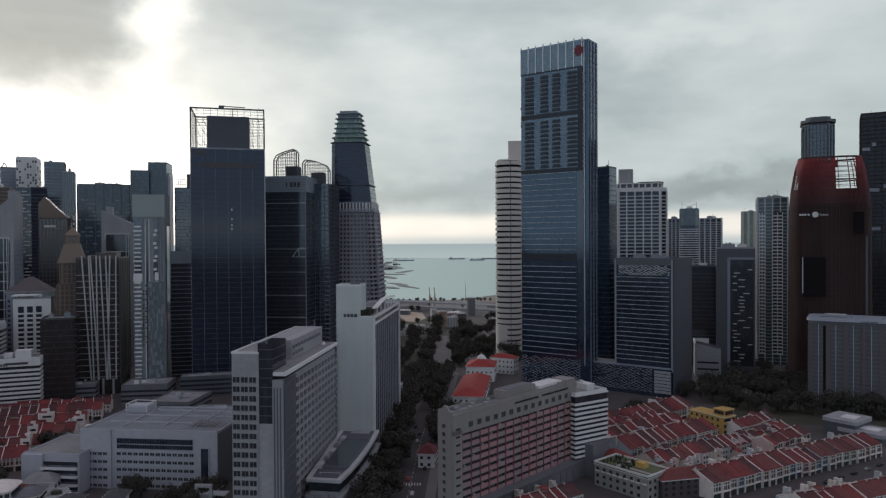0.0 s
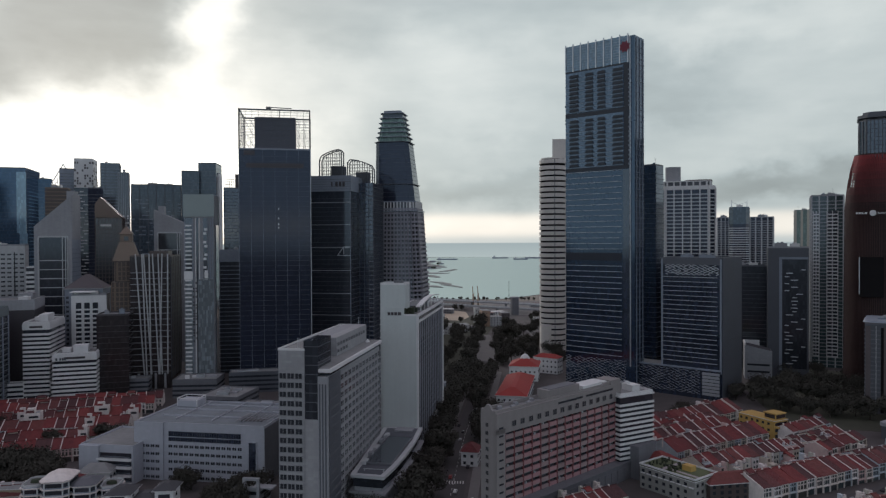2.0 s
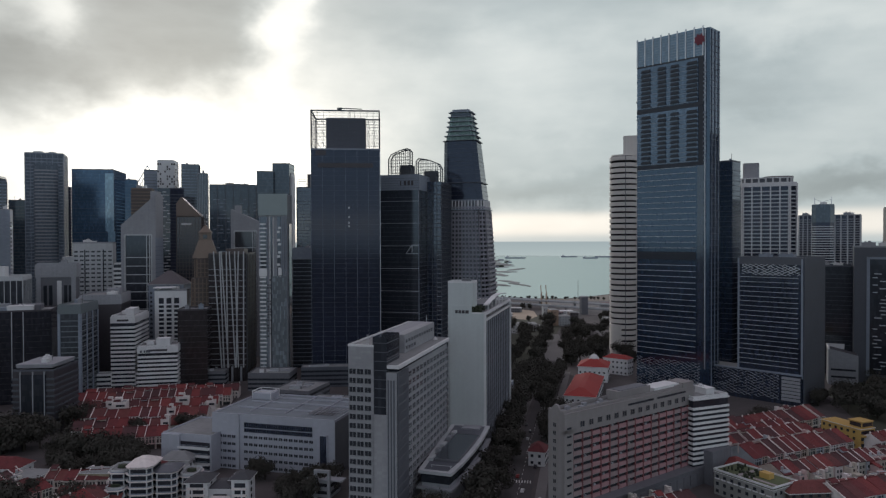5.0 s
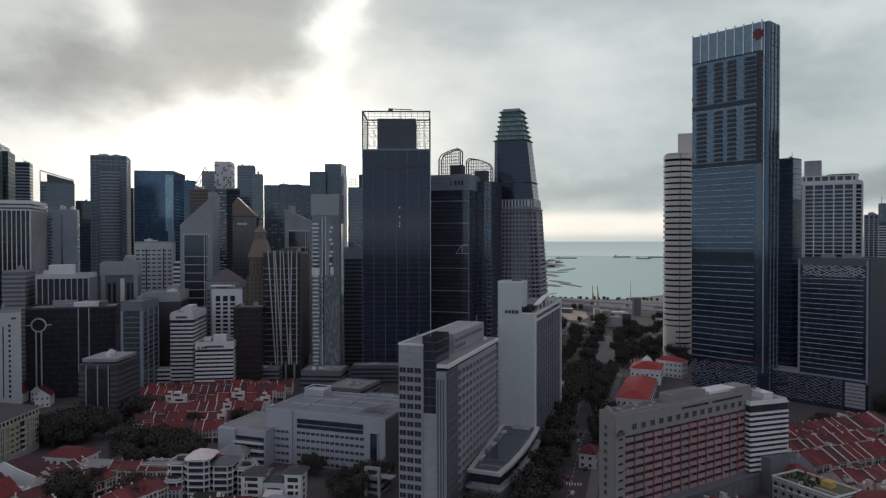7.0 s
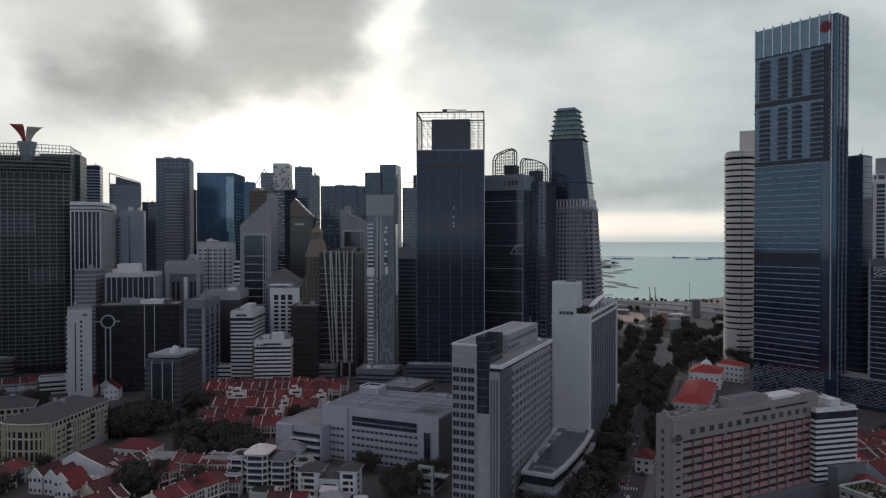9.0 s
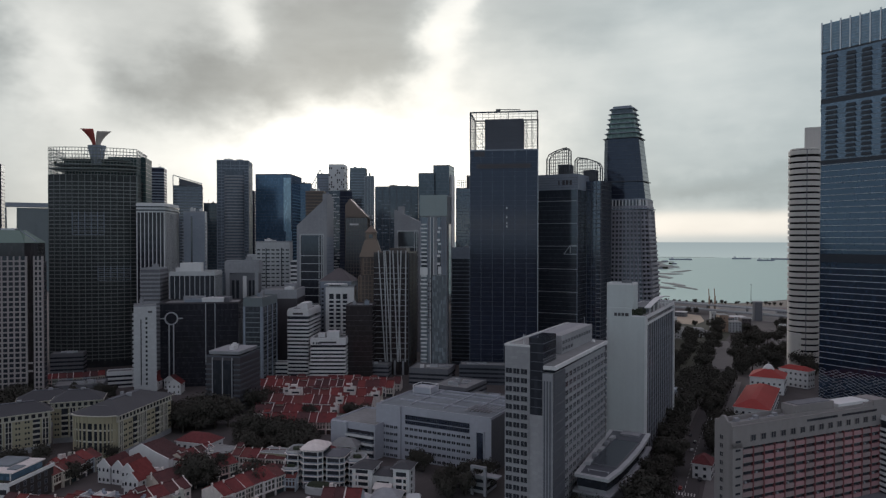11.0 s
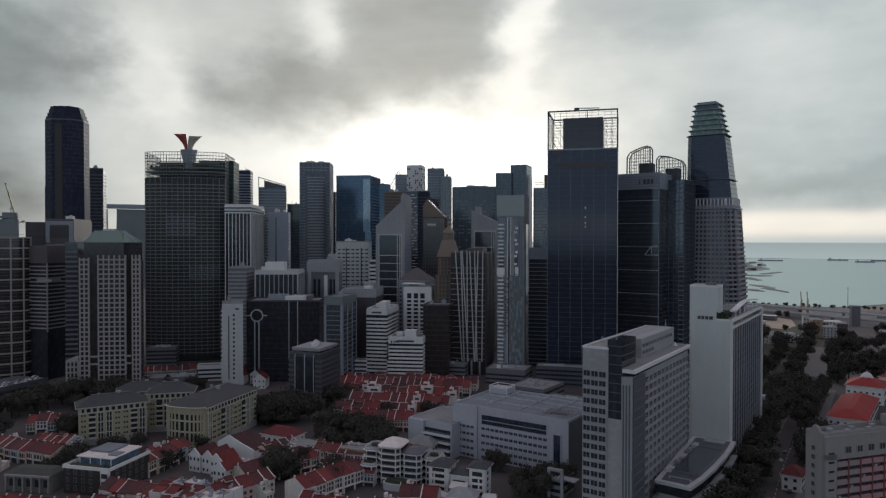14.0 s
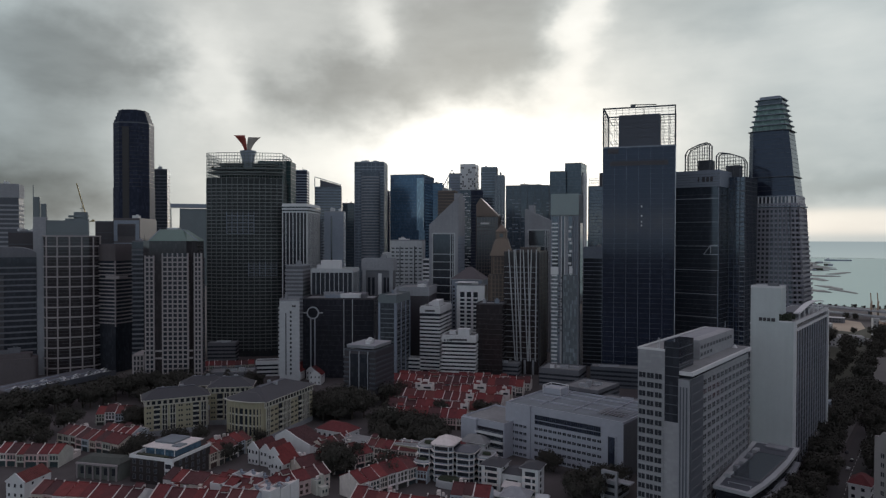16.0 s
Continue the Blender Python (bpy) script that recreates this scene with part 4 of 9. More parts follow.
def white_block(x, y, rot, w, d, h):
    root = thing("office_block", "white tiled office block with ribbon of square windows", "office block", x, y, rot)
    f, r = -d / 2, w / 2
    part("wall", Shape().prism(rect(11.6, d, -r + 5.8), 0, 77).mesh("wall", TILE2), root)
    part("wall", Shape().prism(rect(10.2, d - 1.2, r - 5.1, 0.4), 0, 66.2).mesh("wall", TILE2), root)
    part("wall", Shape().box(3.4, f + 0.6, 0, 6.3, 1.2, 47.8).mesh("wall", TILE2), root)
    window_grid(root, "f", -f, -9.0, 3.55, 3, 1.8, 3.95, 17, 2.95, 2.3, TILE2, G_DARK)
    window_grid(root, "r", r, -24.0, 6.0, 12, 6.0, 3.95, 15, 3.9, 2.2, TILE2, G_DARK)
    courses = Shape()
    for k in range(56):
        z = 1.4 + k * 1.32
        if z < 75.5:
            courses.box(-r + 5.8, 0, z, 11.72, d + 0.12, 0.16)
        if z < 65:
            courses.box(r - 5.0, 0.4, z, 10.3, d - 1.08, 0.16)
    tagged(part("tile_course", courses.mesh("tile_course", CONC), root), kind="stuff")
    # corner pier with slats
    part("corner_pier", Shape().box(r - 2.2, f + 0.5, 0, 4.4, 1.4, 66.2).mesh("corner_pier", CONC), root)
    for u in (-1.3, 0, 1.3):
        part("slit_window", box_mesh("slit_window", DGREY, 0.55, 0.3, 60), root, pose(r - 2.2 + u, f - 0.2, 3))
    part("side_panel", Shape().box(r + 0.1, f + 9, 0, 0.5, 15.5, 66).mesh("side_panel", DGREY), root)
    rows(root, "side_slat", box_mesh("side_slat", DCONC, 0.35, 15.5, 0.7), 4, 3.95, 16, r + 0.3, f + 9)
    # dark glazed prow
    prow = part("prow_glazing", Shape().box(3.4, f + 9, 47.8, 6.4, 17.4, 33.5).mesh("prow_glazing", G_DARK), root)
    rows(prow, "prow_mullion", box_mesh("prow_mullion", DGREY, 6.7, 17.7, 0.3), 51, 3.95, 8, 3.4, f + 9)
    # deep eaves over the long side
    part("clerestory", Shape().box(r - 4.8, 1, 66.2, 9.4, d - 4, 1.6).mesh("clerestory", G_DARK), root)
    slab = part("eaves_slab", Shape().box(r - 4.4, 0.5, 67.8, 11.4, d, 1.5).mesh("eaves_slab", WHITE), root, None, "white overhanging roof slab")
    part("eaves_roof", Shape().box(r - 4.6, 0.5, 69.3, 9.4, d - 2, 0.3).mesh("eaves_roof", ROOFGREY), slab)
    # plant storey
    part("plant_storey", Shape().box(2.2, 14, 69.3, 5.0, 52, 9.0).mesh("plant_storey", TILE2), root)
    window_grid(root, "r", 4.7, -9.5, 4.4, 11, 74.2, 3, 1, 2.6, 1.6, TILE2, G_DARK)
    window_grid(root, "r", 4.7, -9.5, 4.4, 4, 71.0, 3, 1, 2.6, 1.6, TILE2, G_DARK)
    part("roof", Shape().box(-5.2, 0, 77, 11, d - 1, 0.2).mesh("roof", ROOFGREY), root)
    part("parapet", Shape().box(-11, 0, 77, 0.5, d, 0.9).box(-5, f + 0.3, 77, 11.4, 0.5, 0.9).box(-5, -f - 0.3, 77, 11.4, 0.5, 0.9).mesh("parapet", WHITE), root)
    part("roof_slab", Shape().box(-3.5, 12, 77.2, 9, 60, 0.9).box(-2, -20, 77.2, 6, 8, 1.4).mesh("roof_slab", CONC), root)
    for u, v in ((-2.2, -42), (-3.2, -41), (1, 38)):
        part("mast", box_mesh("mast", METAL, 0.2, 0.2, 5.2), root, pose(u, v, 77))
    part("dish", Shape().prism(rounded(2.6, 2.6, 12), 69.6, 71.2, rounded(0.6, 0.6, 12)).mesh("dish", WHITE), root, pose(7, 34, 0))


def low_office(x, y, rot, w, d, h):
    root = thing("low_office", "pale blue-white low office building with rows of windows", "office building", x, y, rot)
    f = -d / 2
    part("wall", Shape().prism([(-w / 2, f), (-19.5, f), (-19.5, f + 0.9), (w / 2, f + 0.9), (w / 2, d / 2), (-w / 2, d / 2)], 0, h).mesh("wall", BLUEWHITE), root)
    window_grid(root, "f", -f, -33.6, 2.75, 5, 0.9, 4.0, 5, 2.1, 1.5, BLUEWHITE, G_DARK)
    window_grid(root, "f", -f - 0.9, -15.8, 2.95, 14, 0.9, 4.0, 5, 2.2, 1.5, BLUEWHITE, G_DARK)
    for z in (20.4, 22.9):
        window_grid(root, "f", -f - 0.9, -13.4, 6.65, 6, z, 3, 1, 6.45, 1.8 if z < 21 else 2.4, DGREY, G_NAVY, mullion=4)
    part("stair_window", Shape().box(29.5, f + 0.85, 1.3, 3.8, 0.5, 20).mesh("stair_window", G_NAVY), root)
    part("stair_surround", Shape().box(27.3, f + 0.7, 1, 0.5, 0.8, 20.8).box(31.7, f + 0.7, 1, 0.5, 0.8, 20.8).box(29.5, f + 0.7, 21.3, 4.9, 0.8, 0.5).mesh("stair_surround", BLUEWHITE), root)
    rows(root, "string_course", box_mesh("string_course", BLUEWHITE, 46, 0.4, 0.25), 3.4, 4.0, 4, 3, f + 0.8)
    part("end_wall", Shape().box(w / 2 + 0.1, 0.5, 0, 0.4, d - 1, h - 0.4).mesh("end_wall", DCONC), root)
    parapet(root, [(-w / 2, f), (-19.5, f), (-19.5, f + 0.9), (w / 2, f + 0.9), (w / 2, d / 2), (-w / 2, d / 2)], h, 0.9, 0.5, BLUEWHITE, ROOFBLUE)
    for u in (-18, 3, 20):
        part("roof_beam", Shape().box(u, 4, h + 0.15, 0.4, d - 10, 0.7).mesh("roof_beam", BLUEWHITE), root)
    for v in (-8, 6, 17):
        part("roof_beam", Shape().box(2, v, h + 0.15, w - 8, 0.4, 0.7).mesh("roof_beam", BLUEWHITE), root)
    part("roof_well", Shape().box(24, -9, h + 0.16, 12, 8, 0.3).mesh("roof_well", BLACK), root)
    rows(root, "roof_slat", box_mesh("roof_slat", CONC, 0.4, 16, 0.3), h + 1.2, 0, 1, 18, -9)
    for k in range(9):
        part("roof_slat", box_mesh("roof_slat", CONC, 0.4, 15, 0.3), root, pose(17 + k * 2.1, -9, h + 1.1))
    part("roof_store", Shape().box(-27, 17, h, 12, 10, 3.6).mesh("roof_store", BLUEWHITE), root)
    for u in (-33, -21):
        for v in (12, 22):
            part("roof_frame", box_mesh("roof_frame", WHITE, 0.4, 0.4, 4.6), root, pose(u, v, h))
    part("roof_frame", Shape().box(-27, 12, h + 4.6, 12.4, 0.4, 0.4).box(-27, 22, h + 4.6, 12.4, 0.4, 0.4).box(-33, 17, h + 4.6, 0.4, 10, 0.4).box(-21, 17, h + 4.6, 0.4, 10, 0.4).mesh("roof_frame", WHITE), root)


def low_wing(x, y, rot, w, d, h):
    root = thing("office_wing", "pale stepped office wing with open balcony rows", "office building", x, y, rot)
    f = -d / 2
    part("wall", Shape().prism(rect(w, d), 0, h - 2).mesh("wall", BLUEWHITE), root)
    part("blank_wall", Shape().box(-w / 2 + 5.5, f - 0.6, 0, 11, 1.8, h - 1.5).mesh("blank_wall", BLUEWHITE), root)
    for z in (1.2, 5.2, 9.3, 13.4):
        part("balcony_opening", Shape().box(4.6, f - 0.05, z, 18.5, 0.5, 2.5).mesh("balcony_opening", G_DARK), root)
        part("balcony_slab", Shape().box(4.6, f - 0.8, z - 1.2, 18.8, 1.7, 1.15).mesh("balcony_slab", WHITE), root)
        rail = Shape().box(4.6, f - 1.35, z + 0.95, 18.6, 0.12, 0.12)
        for k in range(24):
            rail.box(-4.4 + k * 0.78, f - 1.35, z, 0.1, 0.1, 0.95)
        part("railing", rail.mesh("railing", GREYP), root)
    parapet(root, rect(w, d), h - 2, 1.0, 0.4, BLUEWHITE)
    part("plant_room", Shape().box(9, 8, h - 2, 9, 8, 3.4).mesh("plant_room", CONC), root)


def slab_block(x, y, rot, w, d, h):
    root = thing("slab_block", "white slab block with blank end and dark finned side", "office block", x, y, rot)
    f, r = -d / 2, w / 2
    part("wall", Shape().prism(rect(w - 0.8, d, -0.4), 0, h).mesh("wall", TILE), root)
    part("end_wall", Shape().prism([(-w / 2, f - 0.65), (w / 2 - 0.2, f - 0.65), (w / 2 - 0.2, f + 0.35), (-w / 2, f + 0.35)], 0, h + 0.5).box(-3.6, f - 0.15, h + 0.5, w - 7.2, 1.0, 4.7).mesh("end_wall", WHITE_G), root, None, "blank white end wall")
    part("side_glazing", Shape().box(r - 0.5, 0.5, 2, 0.6, d - 5, h - 6).mesh("side_glazing", G_DARK2), root)
    n = 13
    for i in range(n + 1):
        part("fin", box_mesh("fin", FINBLUE, 0.5, 0.6, h - 6), root, pose(r + 0.2, f + 3 + (d - 6) * i / n, 2))
    rows(root, "floor_line", box_mesh("floor_line", DGREY, 0.3, d - 6, 0.3), 6, 3.8, 17, r - 0.1, 0)
    part("top_beam", Shape().box(r + 0.1, 0, h - 4, 1.4, d, 1.2).box(r + 0.1, 0, h - 0.4, 1.4, d, 1.6).mesh("top_beam", WHITE), root)
    part("top_slot", Shape().box(r - 0.3, 0, h - 2.8, 0.8, d - 3, 2.4).mesh("top_slot", G_DARK), root)
    part("corner_post", Shape().box(r + 0.3, -f - 1.2, 0, 1.8, 2.6, h).mesh("corner_post", WHITE), root)
    part("corner_post", Shape().box(r + 0.3, f + 0.8, 0, 1.4, 1.8, h).mesh("corner_post", WHITE), root)
    parapet(root, rect(w, d), h, 1.2, 0.5, WHITE)
    sign_bars(root, "f", -f + 0.5, -6.6, h + 0.6, (1.5, 1.5, 1.6, 1.9), 1.8, BLACK)
    # roof terrace with planting and a curved canopy
    can = Shape()
    for i in range(8):
        a, b = i / 8, (i + 1) / 8
        za, zb = h + 3.5 + 3.5 * math.sin(a * 2.6), h + 3.5 + 3.5 * math.sin(b * 2.6)
        ya, yb = f + 22 + 70 * a, f + 22 + 70 * b
        can.poly([(5.2, ya, za), (8.5, ya, za), (8.5, yb, zb), (5.2, yb, zb)]).poly([(5.2, ya, za - 0.5), (5.2, yb, zb - 0.5), (8.5, yb, zb - 0.5), (8.5, ya, za - 0.5)])
        can.poly([(8.5, ya, za - 0.5), (8.5, yb, zb - 0.5), (8.5, yb, zb), (8.5, ya, za)])
    cover = part("canopy", can.mesh("canopy", WHITE), root, None, "white curved roof canopy")
    for i in range(6):
        part("canopy_post", box_mesh("canopy_post", WHITE, 0.7, 0.7, 4.2), cover, pose(8, f + 24 + i * 13, h))
    part("roof_house", Shape().box(0, f + 50, h, 10, 40, 3.2).mesh("roof_house", DGREY), root)
    bush = Shape()
    g = random.Random(11)
    for i in range(60):
        a = g.uniform(0.8, 2.0)
        bush.prism(rounded(a, a, 6, 2, g.uniform(-2, 7), f + g.uniform(4, 16)), h + g.uniform(0, 1.2), h + g.uniform(1.5, 4.5))
    part("planting", bush.mesh("planting", LEAF_DK), root)


def lift_core(x, y, rot, w, d, h):
    root = thing("lift_core", "pale tiled service core rising behind the slab", "tower", x, y, rot)
    part("wall", Shape().prism(rect(w, d), 0, h).mesh("wall", WHITE_G), root)
    part("side_glazing", Shape().box(-w / 2 - 0.1, 0, 4, 0.4, d - 2, h - 16).mesh("side_glazing", GREYP), root)
    rows(root, "ledge", box_mesh("ledge", WHITE, 0.8, d, 0.6), 6, 3.8, 20, -w / 2, 0)
    parapet(root, rect(w, d), h, 1.1, 0.4, WHITE)
    part("roof_hatch", Shape().box(2, 2, h, 5, 4, 2.2).mesh("roof_hatch", DCONC), root)


def pink_hotel(x, y, rot, w, d, h):
    root = thing("pink_hotel", "grey rendered hotel slab with faded pink spandrels", "hotel", x, y, rot)
    f, r = -d / 2, w / 2
    part("wall", Shape().prism(rect(w, d), 0, h - 2).mesh("wall", HOTELC), root)
    # long facade: recess, pink spandrels, piers
    u0, u1, z0, n, step = -42.0, 43.0, 5.4, 10, 3.5
    part("window_band", Shape().box(r - 0.2, (u0 + u1) / 2, z0 - 3, 0.6, u1 - u0, n * step + 3).mesh("window_band", G_DARK), root)
    for j in range(n):
        for i in range(14):
            wu = (u1 - u0) / 14
            part("spandrel", box_mesh("spandrel", PINKG if i in (0, 1, 4, 6, 9, 12) else PINK, 0.9, wu - 0.7, 1.75), root, pose(r + 0.3, u0 + wu * (i + 0.5), z0 + j * step))
            part("air_conditioner", box_mesh("air_conditioner", CONC, 0.7, 1.1, 0.8), root, pose(r + 0.5, u0 + wu * (i + 0.3), z0 + j * step + 1.85)) if (i * 7 + j * 3) % 5 == 0 else None
        part("sill", box_mesh("sill", HOTELC, 1.3, u1 - u0, 0.25), root, pose(r + 0.2, (u0 + u1) / 2, z0 + j * step - 0.22))
    for i in range(15):
        part("pier", box_mesh("pier", PINKDK, 1.5, 0.5, n * step + 2.4), root, pose(r + 0.2, u0 + (u1 - u0) * i / 14, z0 - 3))
    part("head_wall", Shape().box(r + 0.35, 0, z0 + n * step - 0.6, 1.4, d, h - z0 - n * step - 0.6).box(r + 0.35, u0 - 2.8, 0, 1.4, 5.4, 42).box(r + 0.35, u1 + 2.3, 0, 1.4, 4.4, 42).mesh("head_wall", HOTELC), root)
    window_grid(root, "r", r + 1.05, -36.5, 5.75, 14, 42.0, 3, 1, 2.6, 2.4, HOTELC, G_DARK)
    for ua, ub in ((-5, 14), (17, 40)):
        part("clerestory", Shape().box(r + 1.0, (ua + ub) / 2, 46.3, 0.4, ub - ua, 0.9).mesh("clerestory", G_DARK), root)
    rows(root, "slit_window", box_mesh("slit_window", G_DARK, 0.4, 2.6, 0.8), 7, 3.5, 11, r + 1.0, u0 - 2.8)
    rows(root, "slit_window", box_mesh("slit_window", G_DARK, 0.4, 2.0, 0.8), 7, 3.5, 11, r + 1.0, u1 + 2.2)
    window_grid(root, "f", -f, -0.5, 4, 1, 4.0, 3.5, 12, 1.5, 1.7, HOTELC, G_DARK)
    parapet(root, rect(w, d), h - 2, 2.0, 0.5, HOTELC)
    part("gable", Shape().prism([(-2.4, f), (2.4, f), (2.4, f + 1.2), (-2.4, f + 1.2)], h, h + 2.2, [(-0.7, f), (0.7, f), (0.7, f + 1.2), (-0.7, f + 1.2)]).mesh("gable", HOTELC), root)
    part("roof_block", Shape().box(-0.7, 3, h - 2, 7, 24, 4.8).mesh("roof_block", HOTELC), root)
    part("roof_deck", Shape().box(-0.7, 3, h + 2.8, 6, 20, 0.3).mesh("roof_deck", DCONC), root)
    part("roof_slab", Shape().box(-0.4, 27, h - 1, 8.2, 20, 2.2).mesh("roof_slab", WHITE), root, None, "white painted roof slab")
    part("end_tower", Shape().box(0.4, 43, h - 2, w + 0.8, 9, 3.2).mesh("end_tower", HOTELC), root)
    part("end_slope", Shape().prism(rect(w, 9, 0.4, 34), h - 2, h + 0.6, rect(w, 9, 0.4, 38)).mesh("end_slope", HOTELC), root)
    for k in range(5):
        part("roof_unit", box_mesh("roof_unit", CONC, 1.6, 2.2, 1.5), root, pose(-2 + (k % 2) * 3, -38 + k * 5.5, h - 1.8))
    # street podium
    part("street_wall", Shape().box(r + 3.2, 1, 0, 6, d + 8, 8.4).mesh("street_wall", DCONC), root)
    part("street_coping", Shape().box(r + 3.4, 1, 8.4, 6.6, d + 8.6, 0.6).mesh("street_coping", DCONC), root)
    for k in range(17):
        part("street_panel", box_mesh("street_panel", DCONC, 0.4, 3.8, 5.2), root, pose(r + 6.3, f + 2 + k * 5.6, 1.4))
    part("end_podium", Shape().box(4, f - 8, 0, 24, 14, 9).mesh("end_podium", DCONC), root)
    part("end_coping", Shape().box(4, f - 15, 9, 24.6, 0.8, 0.7).box(-8, f - 8, 9, 0.8, 14, 0.7).box(16, f - 8, 9, 0.8, 14, 0.7).mesh("end_coping", WHITE), root)
    part("side_store", Shape().box(r + 4, 57, 0, 14, 17, 17).mesh("side_store", DCONC), root)


def curved_podium():
    root = thing("curved_podium", "low pale podium with rounded eaves and roof skylight", "podium", 0, 0)
    plan = [(-62.0, 310), (-46.3, 307.2), (-43.0, 322), (-40.4, 338.4), (-38.4, 356), (-37.0, 375), (-36.4, 390), (-58.5, 390)]
    part("wall", Shape().prism(grown(plan, -1.5), 0, 12).mesh("wall", CONC), root)
    part("window_band", Shape().prism(grown(plan, -1.1), 12, 16.2).mesh("window_band", G_DARK), root)
    part("roof_band", Shape().prism(plan, 16.2, 17.6).mesh("roof_band", TILE), root, None, "pale rounded eaves band")
    part("roof_deck", Shape().prism(grown(plan, -2.4), 17.6, 17.72).mesh("roof_deck", DGREY), root)
    part("lower_cornice", Shape().prism(grown(plan, 0.6), 9.2, 10.2).mesh("lower_cornice", CONC), root)
    light = part("skylight", Shape().box(-48.8, 346, 17.73, 12.5, 44, 0.8, -7).mesh("skylight", G_GREY), root, None, "long glazed roof light")
    part("skylight_frame", Shape().box(-55.3, 346.7, 17.73, 0.4, 45, 1.0, -7).box(-42.4, 345.3, 17.73, 0.4, 45, 1.0, -7).box(-51.5, 323.9, 17.73, 13, 0.4, 1.0, -7).box(-46.2, 368.0, 17.73, 13, 0.4, 1.0, -7).mesh("skylight_frame", DCONC), light)
    for k in range(5):
        part("roof_unit", box_mesh("roof_unit", CONC if k % 2 else TILE, 2.2, 5.5 if k % 2 == 0 else 3.0, 1.6 + 0.5 * (k % 2)), root, pose(-58.2 + k * 1.05, 326 + k * 11, 17.72, 0, 0, -7))
    for k in range(9):
        part("pipe_run", box_mesh("pipe_run", TILE, 1.2, 0.3, 0.5), root, pose(-57.0 + k * 0.62, 330 + k * 5, 17.72, 0, 0, -7))
    part("railing", Shape().box(-52, 314.5, 18.6, 10, 0.2, 0.2, -7).box(-56.5, 315, 17.72, 0.3, 0.3, 1.0).box(-47.5, 314, 17.72, 0.3, 0.3, 1.0).mesh("railing", TILE), root)
    part("roof_pad", Shape().box(-46, 383, 17.7, 10, 7, 0.9, -7).mesh("roof_pad", CONC), root)


white_block(-73.8, 332.8, -5.6, 21.9, 87.1, 74.0)
low_office(-145.7, 370.8, -6, 71.7, 50.0, 29.0)
low_wing(-192.6, 358.7, -6, 29.6, 34.0, 21.0)
slab_block(-45.5, 437.6, -5, 20.1, 93.9, 80.6)
lift_core(-53.9, 405.9, -5, 15.0, 12.0, 97.9)
pink_hotel(33.1, 335.3, -43.6, 8.6, 95.0, 50.0)
x, y, rot, w, d, h = 71.4, 376.9, -58, 25.0, 22.7, 43.0
root = tower("slatted_block", "white block wrapped in horizontal sun louvres", x, y, rot, w, d, h, G_DARK, band=(2.5, 1.15, 0.5, WHITE), plant=2, cap=0.8, category="car park")
part("roof_deck", Shape().box(0, 0, h, w - 1, d - 1, 0.12).mesh("roof_deck", DCONC), root)
curved_podium()
tower("slab_annexe", "low grey annexe under a white slab block", -34.0, 500.0, -5, 9, 100, 10, CONC, band=(3.4, 0.9, 0.3, WHITE), plant=2, category="building")

# ---------------------------------------------------------------- towers to the right
def crown_horns(root, w, z):
    for sx in (-1, 1):
        part("horn", Shape().prism(rect(1.2, 5, sx * (w / 2 - 0.6)), z, z + 12, rect(0.5, 2, sx * (w / 2 - 0.3))).mesh("horn", METAL), root)
    part("horn_cable", Shape().bar((-w / 2, 0, z + 9), (0, 0, z + 5), 0.2).bar((0, 0, z + 5), (w / 2, 0, z + 9), 0.2).mesh("horn_cable", METAL), root)


x, y, rot, w, d, h = 70.8, 754.7, -6, 22.5, 36.0, 209.0
# Near-black core puts the shade between the balcony bands into colour.
root = tower("round_apartment_tower", "white apartment tower with rounded banded balconies", x, y, rot, w, d, h, VOID_SHADE, band=(5.8, 3.9, 1.4, BEIGE), plan=rounded(w + 4, d, 26, 2.6, 1.0), plant=0, base=4, category="apartment tower")
part("top_band", Shape().prism(grown(rounded(w + 4, d, 26, 2.6, 1.0), 1.4), h - 4.6, h - 0.6).mesh("top_band", BEIGE), root)
part("base_drum", Shape().prism(rounded(15, d * 0.8, 22, 2.4, -5.5, -5.5), 0, 34).mesh("base_drum", BEIGE), root)
part("dark_seam", box_mesh("dark_seam", DCONC, 0.7, 0.8, h - 4), root, pose(3.0, -d / 2 - 1.2, 4))
part("service_core", Shape().box(9, 6, 0, 17, 24, h + 22).mesh("service_core", BEIGE), root, None, "plain pale service core")
x, y, rot, w, d, h = 217.8, 771.4, -15, 57.1, 45.0, 178.8
root = tower("gridded_tower", "white gridded hotel tower with a rooftop drum", x, y, rot, w, d, h, G_INK, band=(3.9, 1.25, 0.7, TILE), pier=(9.2, 1.2, 1.0, WHITE), plan=chamfered(w, d, 7), plant=0, cap=3.0, top=WHITE, category="hotel")
part("dark_floor", Shape().prism(grown(chamfered(w, d, 7), 0.6), h - 82, h - 72).mesh("dark_floor", G_INK), root)
part("roof_terrace", Shape().prism(rounded(w * 0.86, d * 0.8, 20, 5.0), h, h + 6.5).mesh("roof_terrace", DGREY), root)
part("terrace_beam", Shape().prism(rounded(w * 0.9, d * 0.84, 20, 5.0), h + 5.6, h + 6.7).mesh("terrace_beam", WHITE), root)
uprights(root, rounded(w * 0.88, d * 0.82, 16, 5.0), h + 1, h + 6.5, 6, 1.6, 0.6, WHITE, name="terrace_pier")
part("roof_canopy", Shape().prism(rounded(w * 0.5, d * 0.6, 18, 3, 12), h + 6.5, h + 8.2).mesh("roof_canopy", BROWN), root)
